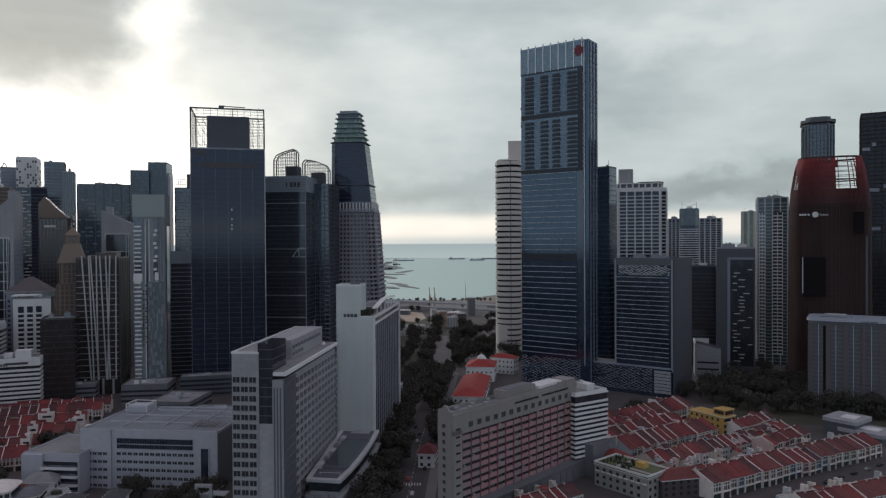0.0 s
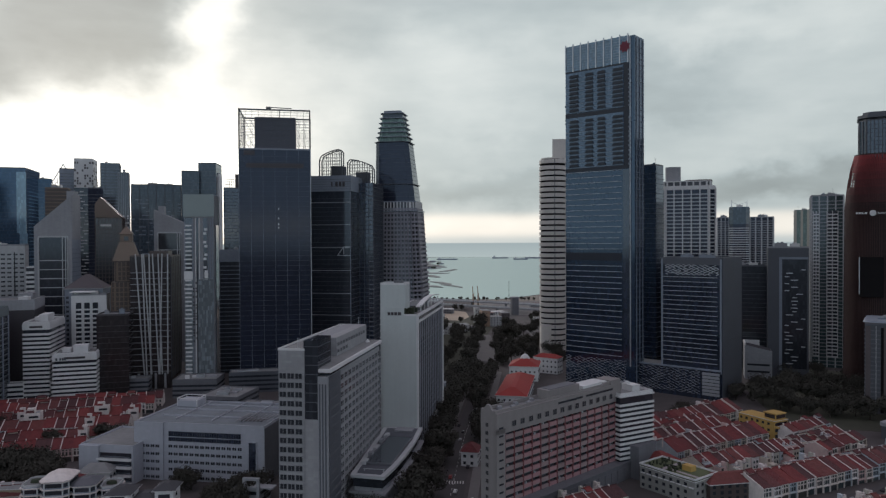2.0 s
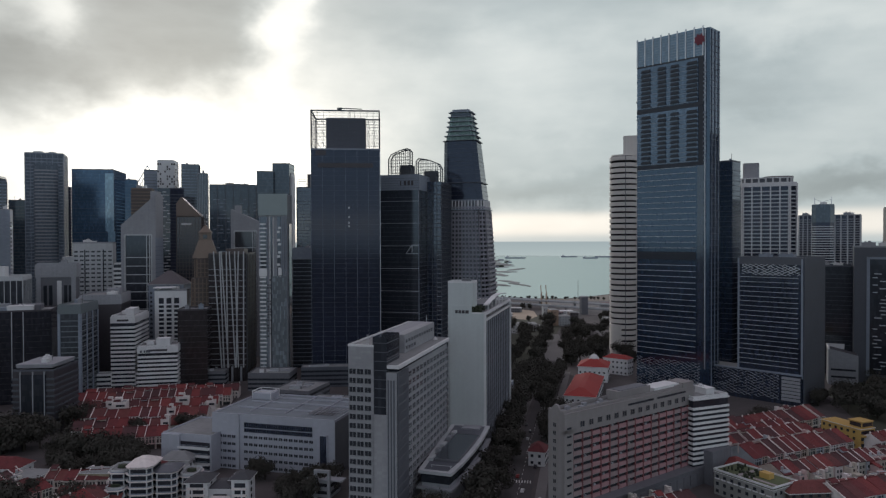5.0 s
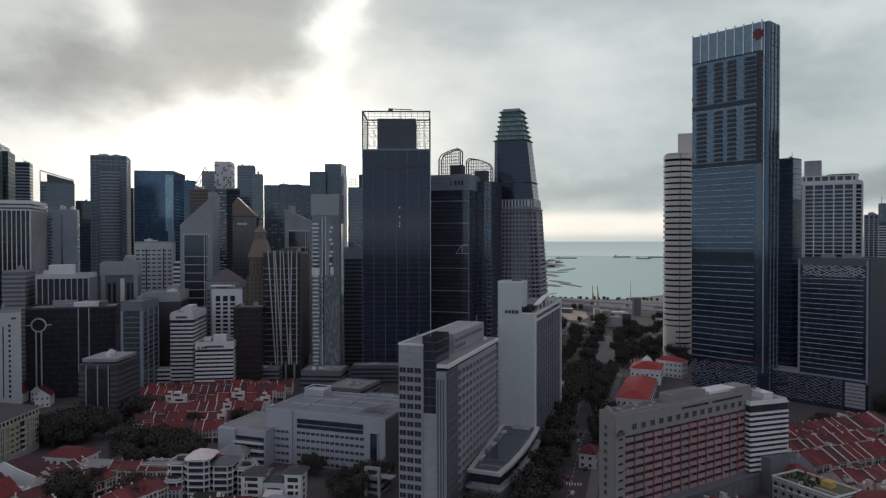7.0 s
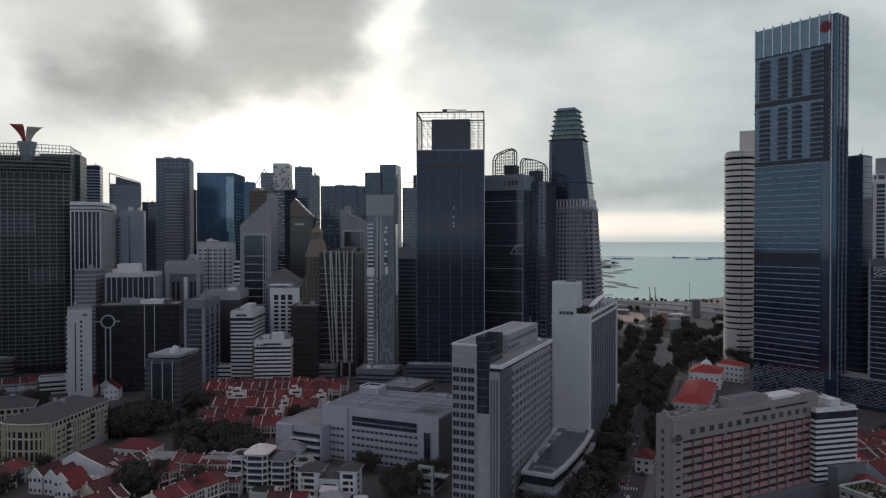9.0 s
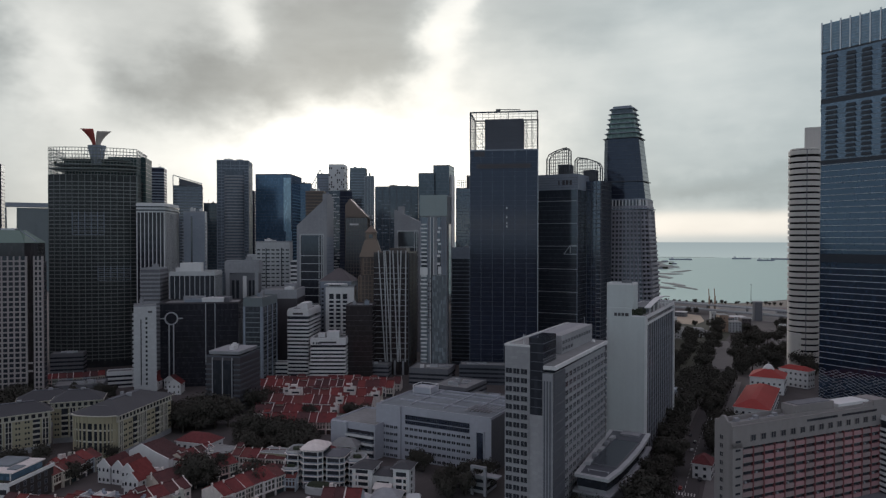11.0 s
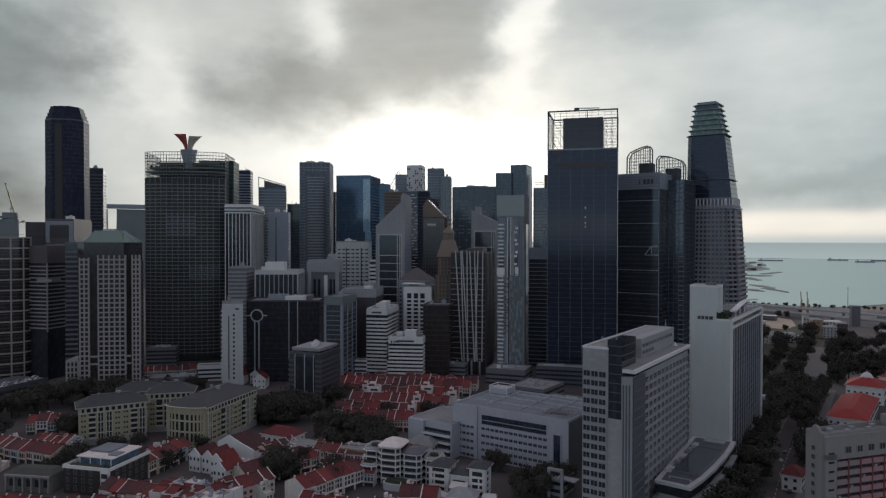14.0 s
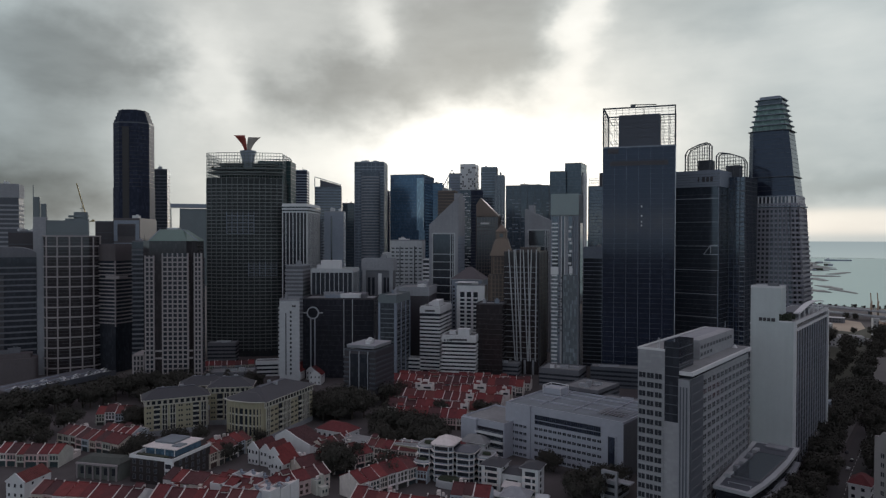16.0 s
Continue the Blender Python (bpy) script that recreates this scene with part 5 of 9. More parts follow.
part("water_tank", Shape().prism(rounded(16, 16, 18, 4, -14), h + 6.5, h + 23).mesh("water_tank", CONC), root, None, "grey concrete roof drum")
x, y, rot, w, d, h = 371.8, 1048.1, -18, 27.1, 25.0, 168.8
crown_horns(tower("far_apartment_tower", "pale apartment tower with two roof horns", x, y, rot, w, d, h, G_INK, band=(3.4, 1.25, 0.4, TILE), plan=chamfered(w, d, 5), cap=24, top=G_SLATE, far=True, category="apartment tower", plant=2), w * 0.8, h)
tower("far_apartment_tower", "pale banded apartment tower in the distance", 406.4, 1056.0, -18, 32.6, 25.0, 154.6, G_INK, band=(3.4, 1.2, 0.3, CONC), pier=(8, 1.8, 0.6, TILE), far=True, category="apartment tower")
tower("far_apartment_tower", "pale banded apartment tower in the distance", 360.6, 1084.0, -18, 17.4, 25.0, 154.9, G_INK, band=(3.4, 1.2, 0.4, CONC), pier=(6, 1.3, 0.6, TILE), far=True, category="apartment tower")
tower("far_apartment_tower", "pale green slim apartment tower in the distance", 508.1, 1155.3, -22, 21.3, 25.0, 168.3, G_TEAL, band=(3.4, 0.5, 0.2, GREYT), pier=(10, 3.4, 0.5, CREAMW), far=True, category="apartment tower", plant=1)
x, y, rot, w, d, h = 331.3, 699.5, -22, 27.8, 30.0, 164.1
root = tower("apartment_tower", "grey apartment tower with pale balcony stacks", x, y, rot, w, d, h, glass("green_grey_glass", (0.062, 0.092, 0.094), spec=0.6, ior=1.6), band=(3.4, 0.8, 0.3, CONC), pier=(6.5, 1.1, 0.4, TILE), plant=3, category="apartment tower")
for u, ww in ((-9.5, 5.0), (4.2, 9.0)):
    part("balcony_recess", Shape().box(u, -d / 2 - 0.4, 10, ww, 1.2, h - 24).mesh("balcony_recess", G_GREY), root)
    rows(root, "balcony", Shape().box(0, -0.4, 0, ww + 0.8, 1.6, 1.2).mesh("balcony", WHITE), 10, 3.4, int((h - 24) / 3.4), u, -d / 2 - 0.5)
    for k in range(3):
        part("balcony_pier", box_mesh("balcony_pier", WHITE, 0.6, 1.8, h - 24), root, pose(u - ww / 2 + k * ww / 2, -d / 2 - 0.7, 10))
x, y, rot, w, d, h = 274.7, 653.6, -20, 32.9, 40.0, 115.2
root = tower("framed_office", "dark grey office block with a pale framed window field", x, y, rot, w, d, h, DGREY, plant=3, category="office block")
part("window_field", Shape().box(5, -d / 2 - 0.1, 8, 20, 0.6, h - 18).mesh("window_field", G_DARK), root)
part("field_frame", Shape().box(-6, -d / 2 - 0.3, 6, 2.4, 1.2, h - 14).box(5, -d / 2 - 0.3, h - 10, 22, 1.2, 2).mesh("field_frame", GREYP), root)
g = random.Random(8)
for j in range(14):
    part("light_louvre", box_mesh("light_louvre", METAL, 5.5, 0.5, 0.7), root, pose(1 + g.choice((0, 4, 8)), -d / 2 - 0.5, 12 + j * 6.2))
    part("light_louvre", box_mesh("light_louvre", METAL, 3.5, 0.5, 0.7), root, pose(-1 + g.choice((0, 6, 13)), -d / 2 - 0.5, 15 + j * 6.2))
tower("dark_office", "black glass office block with thin ledges", 255.7, 688.3, -18, 27.3, 30.0, 97.4, G_DARK, band=(4, 0.35, 0.2, DGREY), plant=2, category="office block")
x, y, rot, w, d, h = 389.0, 721.0, -26, 28.6, 40.0, 246.8
root = tower("dark_tower", "dark ribbed tower with a flat oversailing cap", x, y, rot, w, d, h - 8, G_NAVY, band=(4, 0.4, 0.2, DGREY), pier=(3.6, 0.8, 0.6, DGREY), plan=chamfered(w, d, 6), plant=0)
part("roof_cap", Shape().prism(chamfered(w + 3, d + 3, 8), h - 5, h - 2).mesh("roof_cap", DGREY), root)
part("roof_house", Shape().prism(chamfered(w - 6, d - 6, 5), h - 8, h + 1).mesh("roof_house", DGREY), root)
x, y, rot, w, d, h = 394.4, 625.1, -30, 32.0, 40.0, 233.3
root = tower("dark_tower", "dark glass tower with white patches and sky gardens", x, y, rot, w, d, h, G_DARK2, band=(3.6, 0.8, 0.4, BROWN2), pier=(5, 0.6, 0.5, BROWN2), plant=2)
for z, u, ww in ((201, -12, 6), (205, -6, 3), (165, -8, 12), (168, 4, 6), (131, -6, 10)):
    part("white_panel", box_mesh("white_panel", GREYP, ww, 0.5, 3), root, pose(u, -d / 2 - 0.5, z))
x, y, rot, w, d, h = 302.9, 510.9, -30, 58.8, 40.0, 65.8
root = tower("grey_hotel", "grey banded hotel block with a pale curved roof edge", x, y, rot, w, d, h - 3, DGREY, band=(3.1, 0.6, 0.3, DCONC), plant=2, category="hotel")
for u in np.linspace(-w / 2 + 2, w / 2 - 2, 6):
    part("pier", box_mesh("pier", DWARM, 3.0, 0.9, h - 4), root, pose(u, -d / 2 - 0.3, 0))
    part("down_pipe", box_mesh("down_pipe", TILE, 0.3, 0.5, h - 4), root, pose(u + 4.8, -d / 2 - 0.5, 0))
# Slots are flat strips; near-black stands for their shaded depth.
for u, ww in ((-w * 0.3, 4.2), (w * 0.1, 1.6), (w * 0.34, 1.6)):
    part("window_strip", box_mesh("window_strip", VOID_SHADE, ww, 0.9, h - 6), root, pose(u, -d / 2 - 0.05, 1))
for z in (20, 38, 52):
    part("panel_frame", Shape().box(w * 0.07, -d / 2 - 0.5, z, 0.5, 0.7, 9).box(w * 0.12, -d / 2 - 0.5, z, 5, 0.7, 0.5).mesh("panel_frame", BLACK), root)
part("roof_edge", Shape().prism(rounded(w + 3, d + 3, 28, 8), h - 1.6, h - 0.2, rounded(w + 1, d + 1, 28, 8)).mesh("roof_edge", GREYP), root, None, "grey curved metal roof edge")
part("roof_house", Shape().box(-12, 2, h - 1.8, 14, 12, 3.4).mesh("roof_house", CONC), root)
sign_bars(root, "f", d / 2 + 1.0, 4, h - 1.8, (1, 1, 1, 1, 1, 1, 1, 1), 1.2, DGREY)

# ---------------------------------------------------------------- the business district


def wedge_tower(x, y, rot, w, d, h, rise, left_high):
    """A grey framed tower whose top slopes across the front."""
    root = thing("wedge_tower", "grey panelled tower with sloping top and framed glass field", "office tower", x, y, rot)
    f = -d / 2
    part("wall", Shape().prism(rect(w, d), 0, h - 14).mesh("wall", GREYP), root)
    hi, lo = h + rise, h - 2
    zl, zr = (hi, lo) if left_high else (lo, hi)
    s = Shape()
    s.v = [(-w / 2, f, h - 14), (w / 2, f, h - 14), (w / 2, -f, h - 14), (-w / 2, -f, h - 14), (-w / 2, f, zl), (w / 2, f, zr), (w / 2, -f, zr), (-w / 2, -f, zl)]
    s.f = [(0, 1, 5, 4), (1, 2, 6, 5), (2, 3, 7, 6), (3, 0, 4, 7), (4, 5, 6, 7), (3, 2, 1, 0)]
    part("sloping_top", s.mesh("sloping_top", CONC), root)
    part("window_field", Shape().box(0, f - 0.1, 4, w * 0.72, 0.6, h - 12 - 4).mesh("window_field", G_DARK), root)
    part("field_frame", Shape().box(0, f - 0.5, h - 12, w * 0.78, 1.0, 1.4).box(-w * 0.38, f - 0.5, 4, 1.3, 1.0, h - 16).box(w * 0.38, f - 0.5, 4, 1.3, 1.0, h - 16).mesh("field_frame", TILE), root)
    rows(root, "transom", box_mesh("transom", TILE, w * 0.72, 0.6, 0.7), 8, 8.2, int((h - 26) / 8.2), 0, f - 0.3)
    for u in (0.24, 0.32):
        part("mullion", box_mesh("mullion", TILE, 0.7, 0.7, h - 16), root, pose(w * u, f - 0.3, 4))
    for u in (-w * 0.43, w * 0.43):
        part("corner_pier", Shape().box(u, f - 0.3, 0, w * 0.12, 1.4, h - 14).mesh("corner_pier", CONC), root)
    part("shaft", Shape().box(-w * 0.3 if left_high else w * 0.38, 2, h - 14, w * 0.2, d * 0.5, 14 + rise + 4).mesh("shaft", CONC), root)
    storeys(root, rect(w, d), 6, h - 16, 4.1, 0.3, 0.08, DGREY)


def lattice_tower(x, y, rot, w, d, h):
    root = thing("leaning_rib_tower", "dark glass tower with irregular leaning white ribs", "office tower", x, y, rot)
    f, r = -d / 2, w / 2
    part("glazing", Shape().prism(rect(w, d), 0, h).mesh("glazing", G_BRN), root)
    rows(root, "floor_ledge", box_mesh("floor_ledge", CONC, w - 0.5, 0.8, 0.5), 14, 4.9, 18, 0, f - 0.2)
    for a, b in ((-0.36, -0.16), (-0.2, -0.1), (-0.16, 0.02), (-0.02, -0.0), (0.06, 0.2), (0.2, 0.28), (0.3, 0.22), (0.44, 0.42)):
        part("leaning_rib", Shape().bar((a * w, f - 0.6, h + 2.5), (b * w, f - 0.6, 12), 0.45).mesh("leaning_rib", TILE), root)
    for u in (-0.3, -0.1, 0.12, 0.36):
        part("base_column", box_mesh("base_column", CONC, 1.6, 1.6, 13), root, pose(u * w, f - 1.0, 0))
    part("side_wall", Shape().box(r + 0.2, 0, 8, 0.6, d - 2, h - 8).mesh("side_wall", DGREY), root)
    for k in range(6):
        part("side_rib", box_mesh("side_rib", BROWN, 0.9, 0.8, h - 6), root, pose(r + 0.5, f + 4 + k * d / 6, 6))
    rows(root, "side_ledge", box_mesh("side_ledge", BROWN, 0.8, d - 2, 0.5), 14, 4.9, 18, r + 0.5, 0)
    part("roof_house", Shape().box(3, 4, h, w * 0.5, d * 0.4, 4.5).mesh("roof_house", BROWN), root)
    parapet(root, rect(w, d), h, 1.2, 0.4, BROWN)


def gilded_tower(x, y, rot, w, d, h):
    root = thing("gilded_tower", "brown granite tower with a gilded stepped pyramid roof", "office tower", x, y, rot)
    part("wall", Shape().prism(chamfered(w, d, 3), 0, h - 18).prism(chamfered(w * 0.8, d * 0.8, 2), h - 18, h).mesh("wall", BROWN), root)
    for z0, z1, k in ((10, h - 18, 1.0), (h - 17, h - 1, 0.8)):
        pl = chamfered(w * k, d * k, 3 * k)
        uprights(root, pl, z0, z1, 3.2, 0.8, 0.35, BROWNL)
        storeys(root, pl, z0, z1, 3.9, 0.7, 0.2, BROWNL)
    part("gilded_roof", Shape().prism(rect(w * 0.92, d * 0.85), h, h + 16, rect(w * 0.5, d * 0.5)).mesh("gilded_roof", GOLD), root, None, "gilded sloping roof")
    part("lantern", Shape().prism(rect(w * 0.42, d * 0.42), h + 16, h + 23).mesh("lantern", GOLD), root)
    part("lantern_window", Shape().box(0, -d * 0.21, h + 17.5, w * 0.16, 0.4, 3.6).mesh("lantern_window", G_DARK), root)
    part("spire", Shape().prism(rect(w * 0.5, d * 0.5), h + 23, h + 30, rect(0.4, 0.4)).box(0, 0, h + 30, 0.3, 0.3, 4).mesh("spire", GOLD), root)


PALEBAY = material("pale_grid_panel", (0.33, 0.30, 0.295), 0.7, var=0.12, streak=0.15)


def green_roof_tower(x, y, rot, w, d, h):
    root = thing("green_roof_tower", "dark tower with white grid bays and green hipped roof", "office tower", x, y, rot)
    d = max(d, w * 0.8)
    f = -d / 2
    pl = chamfered(w, d, 7)
    part("glazing", Shape().prism(pl, 0, h).mesh("glazing", G_BRN), root)
    # projecting gridded bays
    for u, bw, top, k in ((-w * 0.33, 6.6, h - 12, 2), (6.0, 20, h - 10, 5), (w * 0.5 + 2.4, 5.4, h - 10, 2)):
        part("bay", Shape().box(u, f - 0.4, 8, bw, 1.6, top - 8).mesh("bay", G_DARK), root)
        n = int((top - 9) / 3.8)
        rows(root, "bay_rail", box_mesh("bay_rail", PALEBAY, bw + 0.6, 2.2, 1.15), 8, 3.8, n + 1, u, f - 0.5)
        for i in range(k + 1):
            part("bay_post", box_mesh("bay_post", PALEBAY, 1.1, 2.3, top - 7), root, pose(u - bw / 2 + bw * i / k, f - 0.5, 7))
    for z in (24, 30):
        part("cross_band", Shape().box(0, f - 0.3, z, w * 0.92, 1.2, 1.3).mesh("cross_band", PALEBAY), root)
    part("side_wing", Shape().box(-w / 2 - 4, 0, 0, 9, d * 0.7, 26).mesh("side_wing", G_DARK), root)
    rows(root, "wing_rail", box_mesh("wing_rail", PALEBAY, 9.6, d * 0.72, 1.35), 3.6, 4.4, 6, -w / 2 - 4, 0)
    for i in range(4):
        part("wing_post", box_mesh("wing_post", PALEBAY, 1.2, d * 0.73, 26), root, pose(-w / 2 - 8 + i * 2.8, 0, 0))
    for u in np.linspace(-d * 0.32, d * 0.32, 5):
        part("bay_post", box_mesh("side_post", DGREY, 1.2, 0.5, h - 22), root, pose(w / 2 + 0.1, u, 7))
    rows(root, "side_rail", box_mesh("side_rail", DWARM, 1.0, d * 0.68, 0.6), 8, 3.75, 27, w / 2 + 0.2, 0)
    part("base_hall", Shape().prism(grown(pl, 2.5), 0, 7).mesh("base_hall", WARMC), root)
    part("roof_band", Shape().prism(grown(pl, -0.6), h - 2.5, h).mesh("roof_band", material("green_roof_metal", (0.15, 0.225, 0.195), 0.5, 0.2, var=0.12)), root)
    part("hip_roof", Shape().prism(grown(pl, 0.8), h, h + 9.5, rect(w * 0.42, d * 0.42)).mesh("hip_roof", MATS["green_roof_metal"]), root, None, "green metal hipped roof")
    part("roof_lantern", Shape().prism(rect(w * 0.22, d * 0.22), h + 9.5, h + 11).mesh("roof_lantern", METAL), root)
    for k in range(4):
        a, b = grown(pl, 0.8)[2 * k], rect(w * 0.42, d * 0.42)[k]
        part("hip_ridge", Shape().bar((*a, h), (*b, h + 9.6), 0.3).mesh("hip_ridge", GREYP), root)


def hip_block(x, y, rot, w, d, h):
    root = thing("hipped_block", "grey block with square windows and a grey hipped roof", "office block", x, y, rot)
    part("wall", Shape().prism(rect(w, d), 0, h).mesh("wall", GREYP), root)
    window_grid(root, "f", d / 2, -w / 2 + 2.4, 4.2, 7, 30, 4.0, 12, 2.0, 2.0, GREYP, G_DARK)
    window_grid(root, "r", w / 2, -d / 2 + 3, 4.2, 5, 30, 4.0, 12, 2.0, 2.0, GREYP, G_DARK)
    part("cornice", Shape().prism(grown(rect(w, d), 1.0), h, h + 1).mesh("cornice", CONC), root)
    part("hip_roof", Shape().prism(grown(rect(w, d), 0.8), h + 1, h + 13, rect(w * 0.12, 1.0)).mesh("hip_roof", DMAUVE), root)


def tier_block(x, y, rot, w, d, h, lbl):
    root = tower("striped_office", lbl, x, y, rot, w, d, h, G_DARK, band=(3.3, 1.75, 0.5, WHITE), plant=0, category="office block", cap=5.0)
    part("roof_house", Shape().box(w * 0.1, 0, h, w * 0.35, d * 0.4, 5.5).box(-w * 0.25, d * 0.1, h, w * 0.2, d * 0.3, 3.2).mesh("roof_house", WHITE), root)
    part("top_slot", Shape().box(0, -d / 2 - 0.65, h - 3.6, w * 0.5, 0.3, 1.6).mesh("top_slot", BLACK), root)
    return root


def speckle(root, w, d, z0, z1, step, p, mat, seed, ww=1.6, hh=2.4, face="f"):
    """Small panels scattered in a regular grid on a face."""
    s, g = Shape(), random.Random(seed)
    L = w if face == "f" else d
    z = z0
    while z < z1 - hh:
        u = -L / 2 + step / 2
        while u < L / 2:
            if g.random() < p:
                s.box(u, -d / 2 - 0.1, z, ww, 0.4, hh) if face == "f" else s.box(w / 2 + 0.1, u, z, 0.4, ww, hh)
            u += step
        z += step * 1.15
    tagged(part("facade_panel", s.mesh("facade_panel", mat), root), kind="stuff")


BROWNL = material("light_brown_granite", (0.19, 0.145, 0.11), 0.5, var=0.12)

x, y, rot, w, d, h = -524.8, 533.1, 30, 25.6, 56.2, 157.3
root = tower("finned_tower", "black glass tower with bright white vertical fins", x, y, rot, w, d, h, G_DARK2, pier=(3.5, 0.7, 0.28, WHITE), plant=0, cap=8.0, top=WHITE)
for z in (h - 6.5, h - 3.2):
    part("slot_row", Shape().prism(grown(rect(w, d), 1.0), z, z + 1.3).mesh("slot_row", G_DARK), root)
storeys(root, rect(w, d), 6, h - 10, 8.2, 0.4, 0.15, DGREY)
x, y, rot, w, d, h = -683.0, 748.5, 40, 37.0, 30.0, 198.7
root = tower("slant_tower", "grey-brown tower with a slanting roof frame", x, y, rot, w, d, h - 4, G_GREY, band=(4, 1.2, 0.3, GREYP), pier=(4.5, 0.9, 0.3, DGREY), far=True, plant=0)
part("slanting_top", Shape().prism(rect(w, d), h - 4, h - 3).bar((-w / 2, -d / 2, h + 11), (w / 2, -d / 2, h), 0.5).bar((-w / 2, -d / 2, h - 4), (-w / 2, -d / 2, h + 11), 0.5).mesh("slanting_top", GREYP), root)
s = Shape()
s.v = [(-w * 0.3, -d / 2, h - 4), (w / 2, -d / 2, h - 4), (w / 2, d / 2, h - 4), (-w * 0.3, d / 2, h - 4), (-w * 0.3, -d / 2, h + 7), (w / 2, -d / 2, h - 1), (w / 2, d / 2, h - 1), (-w * 0.3, d / 2, h + 7)]
s.f = [(0, 1, 5, 4), (1, 2, 6, 5), (2, 3, 7, 6), (3, 0, 4, 7), (4, 5, 6, 7)]
part("slanting_roof", s.mesh("slanting_roof", DGREY), root)
x, y, rot, w, d, h = -514.7, 574.2, 36, 21.0, 25.0, 151.3
root = tower("grey_tower", "plain grey tower with notched balcony edges", x, y, rot, w, d, h, GREYP, plant=2)
part("dark_slot", box_mesh("dark_slot", G_DARK, 1.6, 0.6, h - 8), root, pose(-w * 0.12, -d / 2 - 0.1, 4))
for sx in (-1, 1):
    rows(root, "edge_balcony", box_mesh("edge_balcony", CONC, 2.2, 3.0, 1.5), 6, 3.6, int((h - 14) / 3.6), sx * (w / 2 + 0.4), -d / 2 + 1.2)
x, y, rot, w, d, h = -639.6, 792.9, 30, 42.6, 37.2, 231.5
root = tower("tall_tower", "tall grey glass tower with a ribbed curved bay", x, y, rot, w, d, h, G_STEEL, band=(4.2, 0.9, 0.25, GREYP), pier=(6, 0.5, 0.35, GREYP), plant=2)
part("ribbed_bay", Shape().prism(rounded(w * 0.62, 12, 20, 2.0, 2, -d / 2), 4, h - 14).mesh("ribbed_bay", G_STEEL), root)
storeys(root, rounded(w * 0.62, 12, 20, 2.0, 2, -d / 2), 8, h - 14, 4.2, 1.7, 0.4, CONC)
x, y, rot, w, d, h = -570.8, 800.9, 20, 47.5, 61.3, 209.5
root = tower("blue_tower", "broad deep blue glass tower with a pale folded strip", x, y, rot, w, d, h, G_BLUE2, band=(4.2, 0.18, 0.08, DGREY), plant=1, far=True)
# The strip's pale base colour carries part of its sky reflection.
part("folded_strip", Shape().prism([(w * 0.3, -d / 2 - 0.3), (w * 0.5, -d / 2 - 0.3), (w * 0.5 + 0.2, -d / 2 + 1), (w * 0.3, -d / 2 + 1)], h * 0.64, h - 4).prism([(w * 0.36, -d / 2 - 0.4), (w * 0.53, -d / 2 - 0.4), (w * 0.53, -d / 2 + 1), (w * 0.36, -d / 2 + 1)], h * 0.3, h * 0.64).mesh("folded_strip", G_SKY2), root, None, "pale blue reflecting glass strip")
rows(root, "strip_ledge", box_mesh("strip_ledge", GREYP, w * 0.18, 0.4, 0.5), h * 0.3, 4.2, int(h * 0.33 / 4.2), w * 0.445, -d / 2 - 0.5)
rows(root, "side_ledge", box_mesh("side_ledge", G_SKY2, 0.4, d * 0.7, 1.0), 40, 4.2, int((h - 60) / 4.2), w / 2 + 0.1, 4)
tower("grey_tower", "plain blue-grey glass tower in the distance", -556.7, 844.0, 28, 16.5, 25.0, 201.6, G_BLUE2, band=(4.2, 0.4, 0.2, DGREY), far=True, plant=1)
x, y, rot, w, d, h = -565.8, 909.4, 28, 21.0, 25.0, 220.9
root = tower("spiked_tower", "grey tower with a raking steel roof frame", x, y, rot, w, d, h, GREYP, band=(4, 0.5, 0.1, DGREY), far=True, plant=0)
s = Shape()
for i in range(6):
    s.bar((-w / 2 - 14 + i * 2.8, 0, h - 28 + i * 5.2), (-w / 2 - 14 + i * 2.8, 0, h - 34), 0.3)
s.bar((-w / 2 - 16, 0, h - 30), (-w / 2 + 4, 0, h + 8), 0.6).bar((-w / 2 + 4, 0, h + 8), (-w / 2 + 8, 0, h), 0.6)
s.bar((-w / 2 - 10, 0, h - 30), (-w / 2, 0, h - 8), 0.4)
part("raking_frame", s.mesh("raking_frame", METAL), root, None, "raking open steel frame")
part("link_block", Shape().box(-w / 2 - 9, 4, 0, 17, 18, h - 33).mesh("link_block", DGREY), root)
x, y, rot, w, d, h = -539.9, 906.4, 20, 22.1, 30.8, 233.3
root = tower("speckled_tower", "dark tower with a white perforated top and dashes", x, y, rot, w, d, h, G_DARK, plant=0, top=WHITE)
part("perforated_top", Shape().prism(grown(rect(w, d), 0.3), h - 38, h).mesh("perforated_top", WHITE), root, None, "white panel top with dark holes")
speckle(root, w + 0.8, d + 0.8, h - 37, h - 2, 3.0, 0.34, BLACK, 21, 1.9, 2.6)
speckle(root, w + 0.8, d + 0.8, h - 37, h - 2, 3.0, 0.34, BLACK, 22, 1.9, 2.6, "r")
g = random.Random(4)
for k in range(34):
    part("white_dash", box_mesh("white_dash", WHITE, g.choice((5.0, 8.0, 11.0)), 0.6, 1.3), root, pose(g.uniform(-w / 2 + 5, w / 2 - 5), -d / 2 - 0.2, h - 44 - k * 4.3))
tower("grey_tower", "grey glass tower behind the district's roofs", -497.1, 892.0, 25, 22.9, 25.0, 225.5, G_GREY, band=(4, 0.6, 0.2, GREYP), pier=(6, 0.6, 0.3, DGREY), far=True, plant=1)
x, y, rot, w, d, h = -478.4, 890.4, 25, 12.8, 25.0, 212.9
